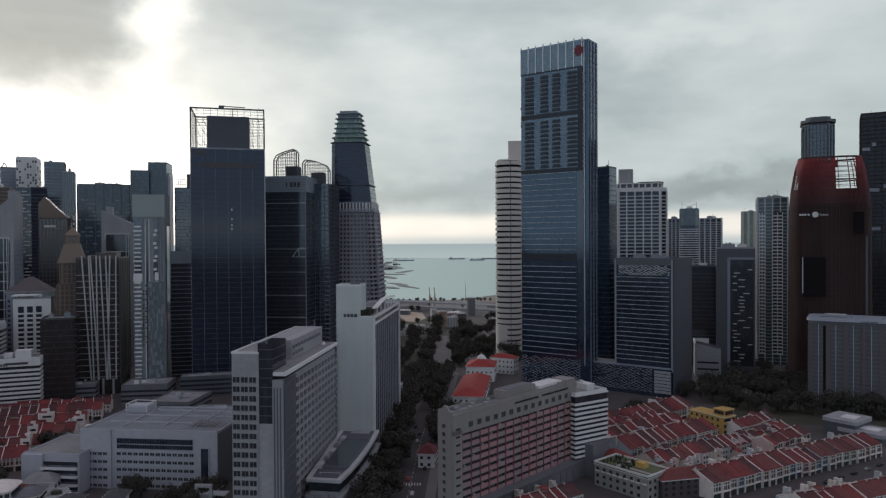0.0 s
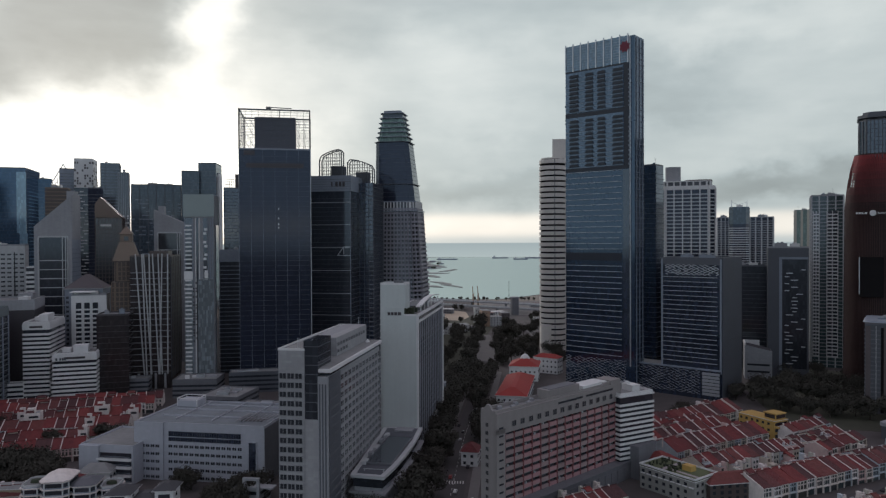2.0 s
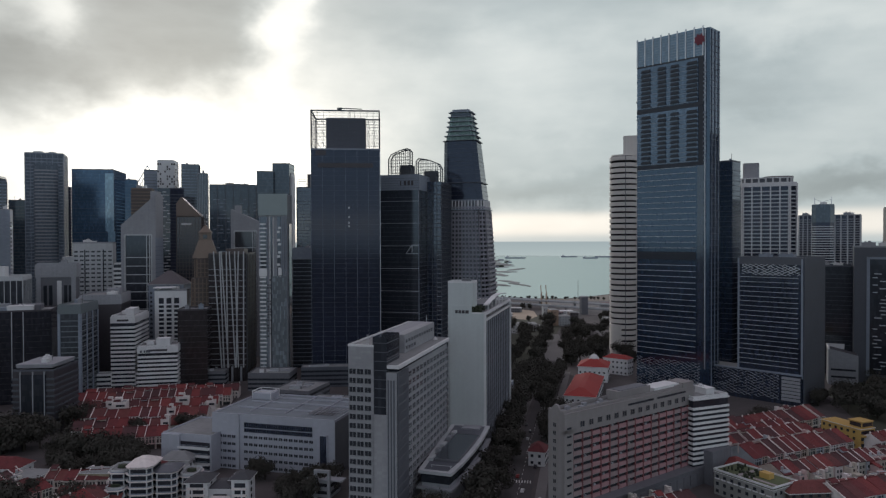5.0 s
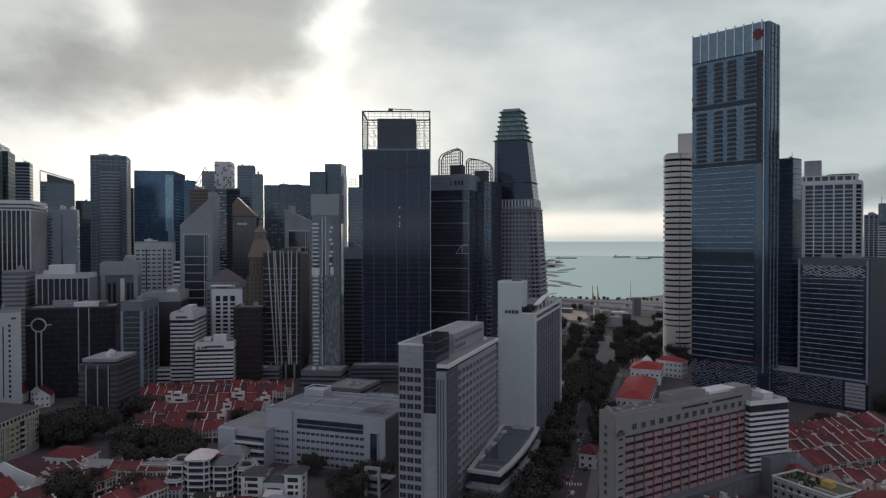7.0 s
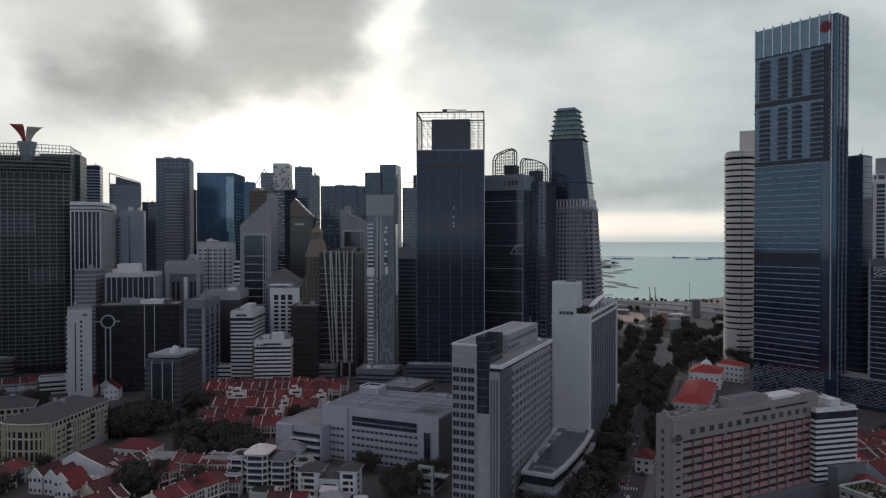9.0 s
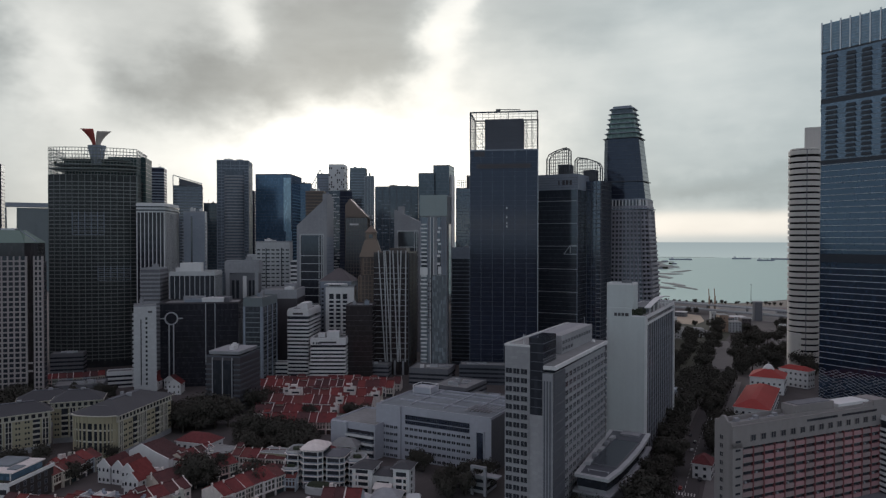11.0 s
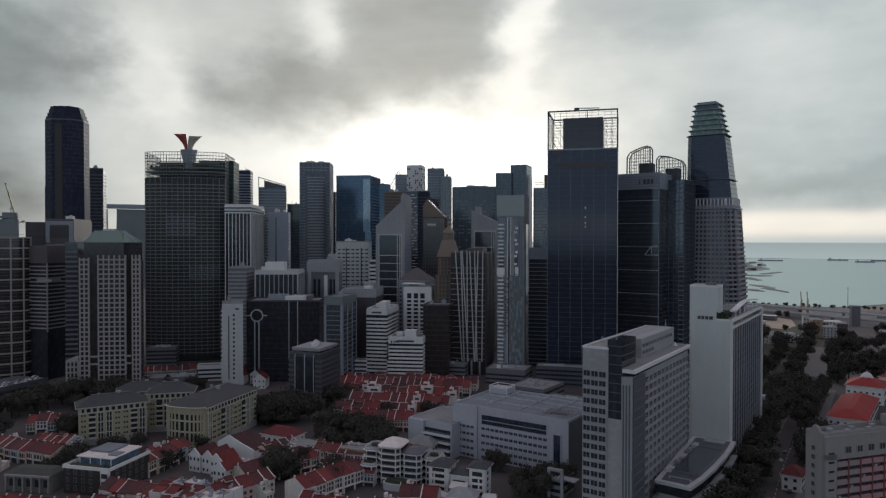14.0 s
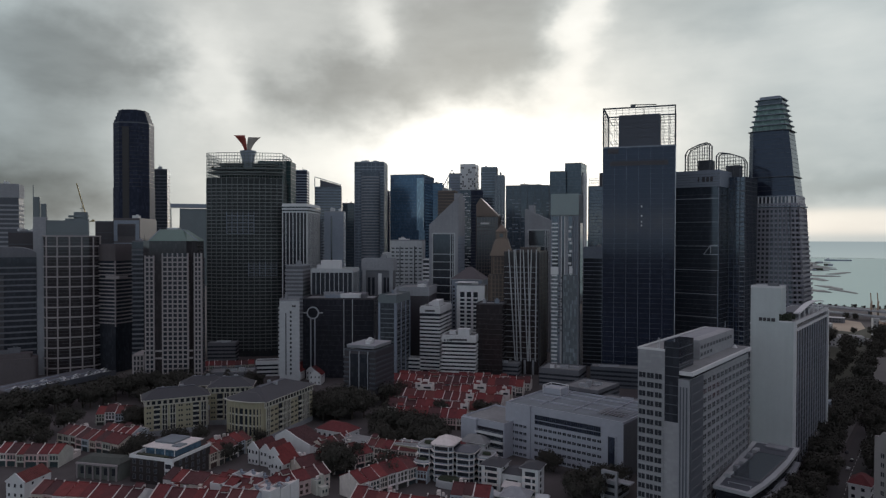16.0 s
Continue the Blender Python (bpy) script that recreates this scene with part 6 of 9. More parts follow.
root = tower("grey_tower", "slim grey tower with scattered white panels", x, y, rot, w, d, h, G_GREY, pier=(2.2, 0.5, 0.3, CONC), far=True, plant=1)
speckle(root, w + 0.6, d + 0.6, h - 90, h - 52, 2.6, 0.6, WHITE, 31, 2.0, 2.2)
tower("brown_block", "brown stepped block with a bright top slot", -480.1, 751.4, 25, 22.4, 25.0, 182.5, BROWN, band=(4, 1.0, 0.3, BROWNL), far=True, plant=3)
wedge_tower(-395.9, 618.2, 15, 32.1, 24.1, 139.7, 27.0, False)
x, y, rot, w, d, h = -376.5, 673.7, 22, 24.5, 25.0, 146.7
root = tower("copper_roof_tower", "dark brown tower with a folded copper-brown roof", x, y, rot, w, d, h, G_DARK, band=(3.9, 0.8, 0.25, BROWN), pier=(3.2, 0.7, 0.3, BROWN), plant=0)
s = Shape()
s.v = [(-w / 2, -d / 2, h), (w / 2, -d / 2, h), (w / 2, d / 2, h), (-w / 2, d / 2, h), (-w / 2, -d / 2, h + 14), (-w * 0.3, -d / 2, h + 21), (w / 2, -d / 2, h + 1), (w / 2, d / 2, h + 1), (-w * 0.3, d / 2, h + 21), (-w / 2, d / 2, h + 14)]
s.f = [(0, 1, 6, 5, 4), (1, 2, 7, 6), (2, 3, 9, 8, 7), (3, 0, 4, 9), (4, 5, 8, 9), (5, 6, 7, 8)]
part("folded_roof", s.mesh("folded_roof", material("copper_brown", (0.19, 0.15, 0.125), 0.5, 0.1, var=0.12)), root, None, "folded copper-brown roof")
part("top_slot", box_mesh("top_slot", WHITE, w * 0.4, 0.5, 2.0), root, pose(-w * 0.1, -d / 2 - 0.2, h - 8))
x, y, rot, w, d, h = -400.0, 823.4, 20, 56.0, 30.0, 190.7
root = tower("broad_tower", "broad dark blue glass slab with scattered blinds", x, y, rot, w, d, h, G_SLATE, band=(4, 0.3, 0.15, DGREY), pier=(9, 0.8, 0.3, DGREY), far=True, plant=3)
speckle(root, w, d, 30, h - 14, 4.0, 0.3, GREYP, 41, 3.6, 1.2)
wedge_tower(-326.0, 700.0, 18, 30.1, 25.0, 143.9, 12.0, True)
tower("grey_tower", "blue-grey glass tower with a flat top", -343.2, 790.1, 18, 19.3, 25.0, 203.5, G_SLATE, band=(4.2, 0.3, 0.15, DGREY), far=True, plant=0)
x, y, rot, w, d, h = -325.8, 802.2, 10, 19.9, 32.1, 213.3
root = tower("grey_tower", "blue glass tower with a bright white edge fin", x, y, rot, w, d, h, G_SLATE, band=(4.2, 0.3, 0.15, DGREY), far=True, plant=0)
part("edge_fin", Shape().box(w / 2 + 1.4, -2, 60, 2.6, d * 0.5, h - 74).box(w / 2 + 0.4, 3, 60, 1.4, d * 0.6, h - 70).mesh("edge_fin", WHITE), root, None, "bright white edge fin")
x, y, rot, w, d, h = -239.6, 571.4, 8, 23.8, 17.7, 161.1
root = tower("apartment_tower", "pale grey apartment tower with stacked white balconies", x, y, rot, w, d, h, CONC, band=(3.5, 0.35, 0.2, GREYP), plant=0, category="apartment tower")
f = -d / 2
part("top_screen", Shape().box(0, f - 0.4, h - 17, w + 1, 1.4, 18.5).mesh("top_screen", material("pale_green_panel", (0.27, 0.33, 0.33), 0.5, var=0.08)), root, None, "pale green roof screen")
for u, ww in ((-8.5, 5.5), (-1.5, 1.6), (5, 3.0)):
    part("balcony_recess", Shape().box(u, f - 0.2, 8, ww, 0.8, h - 26).mesh("balcony_recess", G_GREY), root)
for j in range(int((h - 30) / 3.5)):
    part("balcony", box_mesh("balcony", WHITE, 5.2 if j % 7 else 6.8, 1.8, 1.3), root, pose(-8.6, f - 0.7, 10 + j * 3.5))
    part("balcony", box_mesh("balcony", WHITE, 2.4, 1.4, 2.0), root, pose(4.8 + (j % 2) * 0.9, f - 0.6, 10 + j * 3.5)) if j % 3 else None
for u in (-11.4, -5.2, -2.6, 0.2, 7.5, 9.4, 11.2):
    part("rib", box_mesh("rib", WHITE if u > -3 and u < 1 else GREYP, 0.6, 1.3, h - 24), root, pose(u, f - 0.5, 6))
part("lower_glazing", Shape().box(5.2, f - 0.8, 8, 12.5, 1.2, 84).box(-8.5, f - 0.8, 8, 6.4, 1.2, 84).mesh("lower_glazing", material("pale_teal_panel", (0.135, 0.16, 0.175), 0.4, var=0.15, panes=(1.2, 1.2, 3.5), amp=0.9)), root)
speckle(root, 11, d + 2.0, 40, 92, 2.0, 0.5, BLACK, 61, 0.9, 1.4)
part("sky_terrace", Shape().box(-8.5, f - 0.9, 92, 7, 1.6, 6.5).box(6, f - 0.9, 93, 3, 1.6, 5).mesh("sky_terrace", WHITE), root)
part("side_bay", Shape().box(w / 2 + 0.3, 0, 6, 1.0, d * 0.5, h - 30).mesh("side_bay", G_GREY), root)
x, y, rot, w, d, h = -310.8, 835.5, 15, 19.5, 25.0, 193.3
root = tower("dark_tower", "dark tower with an open frame on the roof", x, y, rot, w, d, h - 6, G_NAVY, band=(4, 0.5, 0.2, DGREY), far=True, plant=0)
part("roof_house", Shape().box(5, 0, h - 6, 4, 8, 18).mesh("roof_house", BLACK), root)
s = Shape()
for i in range(5):
    s.bar((-8 + i * 2.6, -d / 2, h - 6), (-8 + i * 2.6, -d / 2, h + 5), 0.25)
for z in (h - 1, h + 2, h + 5):
    s.bar((-8, -d / 2, z), (3, -d / 2, z), 0.25)
part("roof_frame", s.mesh("roof_frame", GREYP), root)
tower("banded_office", "dark block with thin pale floor lines", -242.3, 647.8, 14, 19.8, 25.0, 114.3, G_DARK, band=(3.9, 0.6, 0.4, GREYP), cap=10.0, plant=2, category="office block")
tower("white_annexe", "small white annexe with dark vertical slots", -262.0, 610.0, 14, 12, 14, 52, G_DARK, pier=(3.0, 1.8, 0.5, WHITE), cap=4, plant=1, category="building")
gilded_tower(-311.6, 583.5, 23, 23.0, 24.0, 107.0)
lattice_tower(-287.0, 586.2, 14, 32.0, 43.7, 110.8)
tower("dark_block", "very dark brown glass block beside a ribbed tower", -301.0, 544.4, 20, 23.5, 25.0, 64.8, G_BRN, band=(4.5, 0.3, 0.1, BLACK), plant=2, category="office block")
tier_block(-350.9, 529.4, 18, 17.8, 41.4, 61.4, "white striped office block with a dark roof slot")
x, y, rot, w, d, h = -319.7, 522.5, 22, 29.5, 25.0, 37.8
root = tier_block(x, y, rot, w, d, h, "low white striped office block with a small sign")
sign_bars(root, "f", d / 2 + 0.75, -13, h - 4.4, (1.4, -0.4, 1.2, 1.2, 1.2), 1.9, DGREY)
hip_block(-354.4, 596.1, 15, 31.3, 23.9, 82.0)
x, y, rot, w, d, h = -339.5, 575.4, 18, 27.4, 15.0, 78.0
root = tower("white_flats", "white stepped flats with deep balconies", x, y, rot, w, d, h, WHITE, plant=2, category="apartment block")
for u in (-8, -1.5, 5):
    part("balcony_recess", Shape().box(u, -d / 2 - 0.1, 20, 4.2, 0.6, h - 26).mesh("balcony_recess", G_DARK), root)
    rows(root, "balcony", box_mesh("balcony", WHITE, 4.6, 1.8, 1.3), 20, 3.8, int((h - 26) / 3.8), u, -d / 2 - 0.6)
part("roof_canopy", Shape().box(-5, -2, h + 2.5, w * 0.7, d, 0.8).box(-11, -2, h, 1, d * 0.6, 2.5).mesh("roof_canopy", WHITE), root)
x, y, rot, w, d, h = -452.7, 625.9, 28, 35.8, 25.0, 120.2
root = tower("pale_office", "pale grey office block with stacked small windows", x, y, rot, w, d, h, TILE, plant=2, category="office block")
window_grid(root, "f", d / 2, -w / 2 + 3, 5.0, 7, 40, 4.2, 18, 3.2, 1.5, TILE, G_DARK)
part("window_column", box_mesh("window_column", G_DARK, 1.0, 0.5, h - 46), root, pose(-w * 0.2, -d / 2 - 0.1, 40))
part("window_column", box_mesh("window_column", G_DARK, 1.0, 0.5, h - 46), root, pose(w * 0.26, -d / 2 - 0.1, 40))
part("step", Shape().box(-w / 2 - 5, 3, 0, 10, d - 6, h - 13).mesh("step", TILE), root)
tower("banded_office", "narrow white banded office block", -413.1, 612.1, 28, 13.4, 20.0, 100.2, G_DARK, band=(4.2, 2.2, 0.5, WHITE), plant=1, category="office block")
x, y, rot, w, d, h = -432.4, 548.3, 25, 30.8, 14.5, 102.2
root = tower("portal_block", "grey-brown block shaped like a great portal", x, y, rot, w, d, h, DCONC, plant=1, category="office block", pier=(w * 0.98, 3.4, 0.9, CONC), edges=(0,), cap=11)
part("pale_rib", box_mesh("pale_rib", WHITE, 3.4, 1.0, h - 22), root, pose(w * 0.08, -d / 2 - 0.4, 8))
for u in (-0.28, -0.14, 0.24, 0.36):
    part("window_strip", box_mesh("window_strip", G_DARK, 2.6, 0.6, h - 26), root, pose(w * u, -d / 2 - 0.1, 8))
x, y, rot, w, d, h = -445.9, 498.2, 30, 38.7, 35.0, 93.7
root = tower("finned_office", "black glass block with slim pale fins and roof beam", x, y, rot, w, d, h, G_DARK, pier=(4.2, 0.5, 0.25, TILE), plant=0, cap=2.5, category="office block")
part("roof_house", Shape().box(-4, 0, h, 18, 12, 8.5).box(-14, 3, h, 8, 8, 4).mesh("roof_house", WHITE), root)
tower("striped_flats", "grey block with dark slotted balconies", -475.2, 477.6, 30, 15.9, 29.1, 96.9, DCONC, band=(3.6, 1.7, 0.5, CONC), plant=2, category="apartment block")
x, y, rot, w, d, h = -416.2, 473.5, 30, 63.1, 35.0, 69.5
root = tower("black_block", "broad black glass block with a ring shaped facade motif", x, y, rot, w, d, h, G_DARK2, band=(4.4, 0.15, 0.08, BLACK), plant=3, category="office block")
f = -d / 2
s = Shape()
cxr, czr, rr_ = -w / 2 + 9.0, h - 12, 5.0
for i in range(24):
    a, b = 2 * math.pi * i / 24, 2 * math.pi * (i + 1) / 24
    s.bar((cxr + rr_ * math.cos(a), f - 0.5, czr + rr_ * math.sin(a)), (cxr + rr_ * math.cos(b), f - 0.5, czr + rr_ * math.sin(b)), 0.5)
s.bar((cxr - 1.8, f - 0.5, czr - 4.6), (cxr - 1.8, f - 0.5, 2), 0.45).bar((cxr + 1.8, f - 0.5, czr - 4.6), (cxr + 1.8, f - 0.5, 2), 0.45)
s.bar((cxr - 9, f - 0.5, czr), (cxr - 5, f - 0.5, czr), 0.4).bar((cxr + 5, f - 0.5, czr), (cxr + 9, f - 0.5, czr), 0.4)
part("ring_motif", s.mesh("ring_motif", METAL), root, None, "pale metal ring on two rails")
for u in (0.08, 0.2):
    part("rail", box_mesh("rail", METAL, 0.5, 0.6, h - 20), root, pose(w * u, f - 0.3, 20))
part("roof_slab", Shape().box(12, 4, h, 20, 16, 4).mesh("roof_slab", DCONC), root)
x, y, rot, w, d, h = -366.2, 486.1, 18, 15.8, 38.7, 74.0
tower("teal_block", "grey-teal glass block with pale edge piers", x, y, rot, w, d, h, G_GREY, band=(4, 0.7, 0.2, GREYT), pier=(w * 0.95, 1.6, 0.5, GREYP), plant=2, cap=6, category="office block")
tower("slab_roof_block", "dark block under a broad pale roof slab", -387.4, 549.7, 24, 32.2, 44.1, 76.1, BLACK, plant=2, cap=7, band=(60, 0.3, 0.1, CONC), category="office block")
x, y, rot, w, d, h = -329.7, 405.8, 12, 25.6, 32.1, 44.4
root = tower("slatted_office", "dark low office with ribbed sides and pale roof slab", x, y, rot, w, d, h - 4, BLACK, band=(3.6, 1.2, 0.5, DGREY), plant=0, category="office block")
f = -d / 2
for u in (-0.3, 0.0, 0.28):
    part("pale_rib", box_mesh("pale_rib", CONC, 0.7, 0.8, h - 6), root, pose(w * u, f - 0.6, 2))
part("front_glazing", Shape().box(0, f - 0.5, 2, w * 0.62, 0.8, h - 8).mesh("front_glazing", G_DARK), root)
part("roof_slab", Shape().prism(rect(w * 0.86, d * 0.9), h - 2, h + 0.3, rect(w * 0.9, d * 0.92)).mesh("roof_slab", CONC), root)
roof_plant(root, w * 0.5, d * 0.6, h + 0.3, 9, WHITE, 2)
x, y, rot, w, d, h = -706.1, 457.6, 40, 37.6, 22.9, 247.8
root = tower("octagonal_tower", "tall dark octagonal tower with a stepped top", x, y, rot, w, d, h, G_MATT, plan=chamfered(w, max(d, w), 9), band=(4.3, 0.25, 0.1, BLACK), plant=0, top=DGREY)
dd = max(d, w)
for k, (g1, dz) in enumerate(((0.95, 4), (0.88, 8), (0.81, 12), (0.75, 15))):
    part("top_step", Shape().prism(chamfered(w * g1, dd * g1, 8 * g1), h, h + dz).mesh("top_step", G_MATT), root)
part("roof_cap", Shape().prism(chamfered(w * 0.68, dd * 0.68, 5), h + 15, h + 16.5, chamfered(w * 0.4, dd * 0.4, 3)).box(2, 0, h + 16.5, 0.3, 0.3, 2).mesh("roof_cap", DGREY), root)
part("pale_bay", box_mesh("pale_bay", BROWN3, 7, 0.8, h - 4), root, pose(-3, -dd / 2 - 0.1, 0))
part("wide_base", Shape().prism(chamfered(w * 1.02, dd * 1.02, 9), 0, 178).mesh("wide_base", G_MATT), root)
x, y, rot, w, d, h = -759.0, 528.0, 45, 18.0, 20.0, 206.0
tower("slim_tower", "slim grey ribbed tower with a sloping top", x, y, rot, w, d, h, G_GREY, band=(4, 1.2, 0.3, DGREY), far=True, plant=1)
x, y, rot, w, d, h = -659.1, 428.4, 40, 24.5, 57.9, 141.7
root = tower("portal_block", "grey-mauve block with a dark framed top panel", x, y, rot, w, d, h, DMAUVE, band=(4.4, 1.4, 0.3, GREYP), plant=1, cap=20, top=DMAUVE, category="office block")
part("portal_frame", Shape().box(-w * 0.42, -d / 2 - 0.4, h - 22, w * 0.14, 1.0, 21).box(w * 0.42, -d / 2 - 0.4, h - 22, w * 0.14, 1.0, 21).box(0, -d / 2 - 0.4, h - 4.5, w * 0.7, 1.0, 3.5).mesh("portal_frame", GREYP), root)
part("dark_panel", box_mesh("dark_panel", BLACK, w * 0.7, 0.6, 11), root, pose(0, -d / 2 - 0.5, h - 17))
x, y, rot, w, d, h = -432.1, 423.8, 45, 16.6, 20.0, 70.2
root = tower("white_slab", "slim white block with a column of small windows", x, y, rot, w, d, h, TILE, plant=1, category="office block")
window_grid(root, "f", d / 2, w * 0.06, 4, 1, 8, 3.7, 15, 1.4, 1.9, TILE, G_DARK, mullion=0)
part("dark_slot", box_mesh("dark_slot", G_DARK, 0.7, 0.5, h - 18), root, pose(-w * 0.18, -d / 2 - 0.1, 8))
rows(root, "edge_balcony", box_mesh("edge_balcony", TILE, 1.4, 4, 1.6), 8, 3.7, 16, -w / 2 - 0.4, -d / 2 + 2.5)
part("side_panel", box_mesh("side_panel", BLACK, 3.2, 0.5, 1.4), root, pose(w * 0.22, -d / 2 - 0.1, h - 5))
green_roof_tower(-507.4, 364.4, 38, 43.5, 28.9, 121.0)
tower("striped_tower", "pale striped tower with a stepped roof frame", -832.2, 376.0, 55, 42.0, 30.0, 181.0, DGREY, band=(5.0, 1.9, 0.5, CONC), cap=14, plant=3, top=CONC)
root = tower("striped_tower", "grey striped tower with a low arched roof", -662.7, 309.2, 62, 38, 34, 106, G_DARK, band=(5.2, 1.5, 0.5, DCONC), plant=0)
arch = Shape()
for i in range(12):
    u0, u1 = -19 + 38 * i / 12, -19 + 38 * (i + 1) / 12
    z0, z1 = 106 + 9 * math.sqrt(max(0.0, 1 - (u0 / 21) ** 2)), 106 + 9 * math.sqrt(max(0.0, 1 - (u1 / 21) ** 2))
    arch.poly([(u0, -17.4, 106), (u1, -17.4, 106), (u1, -17.4, z1), (u0, -17.4, z0)])
    arch.poly([(u0, -17.4, z0), (u1, -17.4, z1), (u1, 17, z1), (u0, 17, z0)])
    arch.poly([(u1, 17, 106), (u0, 17, 106), (u0, 17, z0), (u1, 17, z1)])
part("arched_roof", arch.mesh("arched_roof", DCONC), root)
part("side_slit", box_mesh("side_slit", BLACK, 6, 34.4, 90), root, pose(-9, 0, 0))
# tower caged in a wide grid, with a round corner
x, y, rot, w, d, h = -631.6, 346.4, 58, 46.0, 34.0, 125.0
root = thing("grid_tower", "dark tower caged in a wide pale grid", "office tower", x, y, rot)
pl = rounded(w, d, 60, 3.4)
part("glazing", Shape().prism(pl, 0, h).mesh("glazing", G_BRN), root)
for k in range(14):
    part("grid_rail", Shape().prism(grown(pl, 0.8), h - 0.9 - k * 9.1, h + 0.35 - k * 9.1).mesh("grid_rail", PALEBAY), root)
    for dz in (3.0, 6.0):
        part("inner_ledge", Shape().prism(grown(pl, 0.15), h - k * 9.1 - dz, h + 0.5 - k * 9.1 - dz).mesh("inner_ledge", BLACK), root)
run = 4.0
for i in range(60):
    p, q = Vector(pl[i - 1]), Vector(pl[i])
    for j in range(12):
        run += (q - p).length / 12
        u = p.lerp(q, (j + 1) / 12)
        if run > 9.6 and u.y < 6:
            run = 0.0
            part("grid_post", box_mesh("grid_post", PALEBAY, 1.2, 1.2, h), root, pose(u.x, u.y, 0))
part("roof_house", Shape().box(-4, 3, h, 35, d * 0.6, 14).mesh("roof_house", GREYT), root)
part("roof_disc", Shape().prism(rounded(20, 14, 20, 2, 4, 3), h + 14, h + 16).prism(rounded(17, 12, 20, 2, 5, 3), h + 17, h + 19).prism(rounded(12, 10, 20, 2, 7, 3), h + 16, h + 22).mesh("roof_disc", GREYT), root)
part("roof_mast", Shape().box(8, 3, h + 22, 0.5, 0.5, 12).box(8, 3, h + 25, 3, 1, 0.6).mesh("roof_mast", DGREEN), root)
part("roof_rail", Shape().box(0, -d / 2 + 2, h + 2.4, w * 0.8, 0.3, 0.3).mesh("roof_rail", DGREY), root)
slab = part("side_slab", Shape().box(-w / 2 - 2.5, 2, 0, 10, d * 0.6, h + 17).mesh("side_slab", CONC), root)
part("slab_fin", Shape().box(-w / 2 - 5.2, 2, h + 17, 4.6, 8, 18).box(-w / 2 + 0.2, 2, h + 17, 4.2, 8, 12).box(-w / 2 - 8, 2, h + 10, 0.6, 0.6, 36).mesh("slab_fin", GREYT), slab)
# banded tower turned corner-on; its open base is a closed block, black for shade
x, y, rot, w, d, h = -612.5, 376.6, 13, 32.0, 32.0, 116.3
root = tower("banded_tower", "dark tower with crowded pale louvre bands", x, y, rot, w, d, h, G_DARK, band=(3.4, 1.1, 0.9, WARMC), plant=0, base=42, cap=14, top=DWARM)
part("dark_base", Shape().prism(rect(w * 0.94, d * 0.94), 0, 42).mesh("dark_base", VOID_SHADE), root)
part("corner_post", box_mesh("corner_post", WARMC, 0.9, 0.9, h - 56), root, pose(w / 2 + 0.5, -d / 2 - 0.5, 42))
part("white_canopy", Shape().box(w / 2 - 2, -d / 2 - 1.0, 86, 16, 1.2, 2.4).box(w / 2 + 1.0, -d / 2 + 6, 86, 1.2, 14, 2.4).mesh("white_canopy", WARMC), root)
tower("slim_tower", "dark slate tower filling a gap between towers", -691.9, 804.2, 36, 18.1, 25.0, 174.2, G_SLATE, band=(4.2, 0.8, 0.2, DGREY), far=True, plant=1)
tower("slim_tower", "slim dark blue tower far behind the others", -671.7, 872.2, 30, 11.1, 25.0, 195.8, G_MATT, band=(4.2, 0.6, 0.2, DGREY), far=True, plant=1)
tower("slim_tower", "grey ribbed tower with crowded floor bands", -708.8, 721.3, 36, 17.3, 25.0, 217.8, G_MATT, band=(3.8, 1.6, 0.3, GREYP), far=True, plant=1)
tower("banded_tower", "dark block with grey floor bands", -574.4, 379.4, 45, 12.4, 25.0, 119.6, G_DARK, band=(4.2, 1.6, 0.4, DCONC), plant=1)
x, y, rot = -636.0, 288.0, 58
root = thing("low_hall", "broad dark low hall with a flat roof", "hall", x, y, rot)
part("wall", Shape().prism(rounded(52, 20, 28, 8), 0, 20).mesh("wall", DWARM), root)
part("roof_step", Shape().prism(rounded(44, 14, 28, 6), 20, 24).mesh("roof_step", DWARM), root)
roof_plant(root, 30, 10, 24, 5, DCONC, 3)
# district behind, closing the view to the left
tower("slim_tower", "slim dark tower behind a copper-roofed tower", -463.0, 797.0, 30, 16, 16, 186, G_MATT, band=(4, 0.8, 0.2, DGREY), far=True, plant=1)
tower("far_block", "dark cluttered block behind a striped tower", -715.0, 345.0, 62, 26, 20, 128, BLACK, band=(6, 0.8, 0.2, DGREY), plant=4, category="office block")
tower("far_block", "dark screen-topped block behind the towers", -725.0, 436.0, 45, 18, 18, 140, BLACK, band=(6, 0.4, 0.1, DGREY), plant=0, category="office block")
tower("far_tower", "grey-green tower behind the district", -668.0, 640.0, 40, 36, 36, 215, G_GREEN, band=(4.2, 0.6, 0.2, DGREY), far=True, plant=0)

# ---------------------------------------------------------------- terraces of shophouses


def palette(name, colors, rough=0.8, streak=0.2):
    """A paint that differs from house to house."""
    m = material(name, (1, 1, 1), rough, var=0.24, grain=0.9, coarse=0.22, streak=streak)
    nt = m.node_tree
    mx = [n for n in nt.nodes if n.type == "VECT_MATH" and n.operation == "SCALE"][0]
    oi = nt.nodes.new("ShaderNodeObjectInfo")
    cr = nt.nodes.new("ShaderNodeValToRGB")
    cr.color_ramp.interpolation = "CONSTANT"
    els = cr.color_ramp.elements
    while len(els) < len(colors):
        els.new(0.5)
    for i, c in enumerate(colors):
        els[i].position, els[i].color = i / len(colors), (*c, 1)
    nt.links.new(oi.outputs["Random"], cr.inputs[0])
    nt.links.new(cr.outputs[0], mx.inputs[0])
    return m


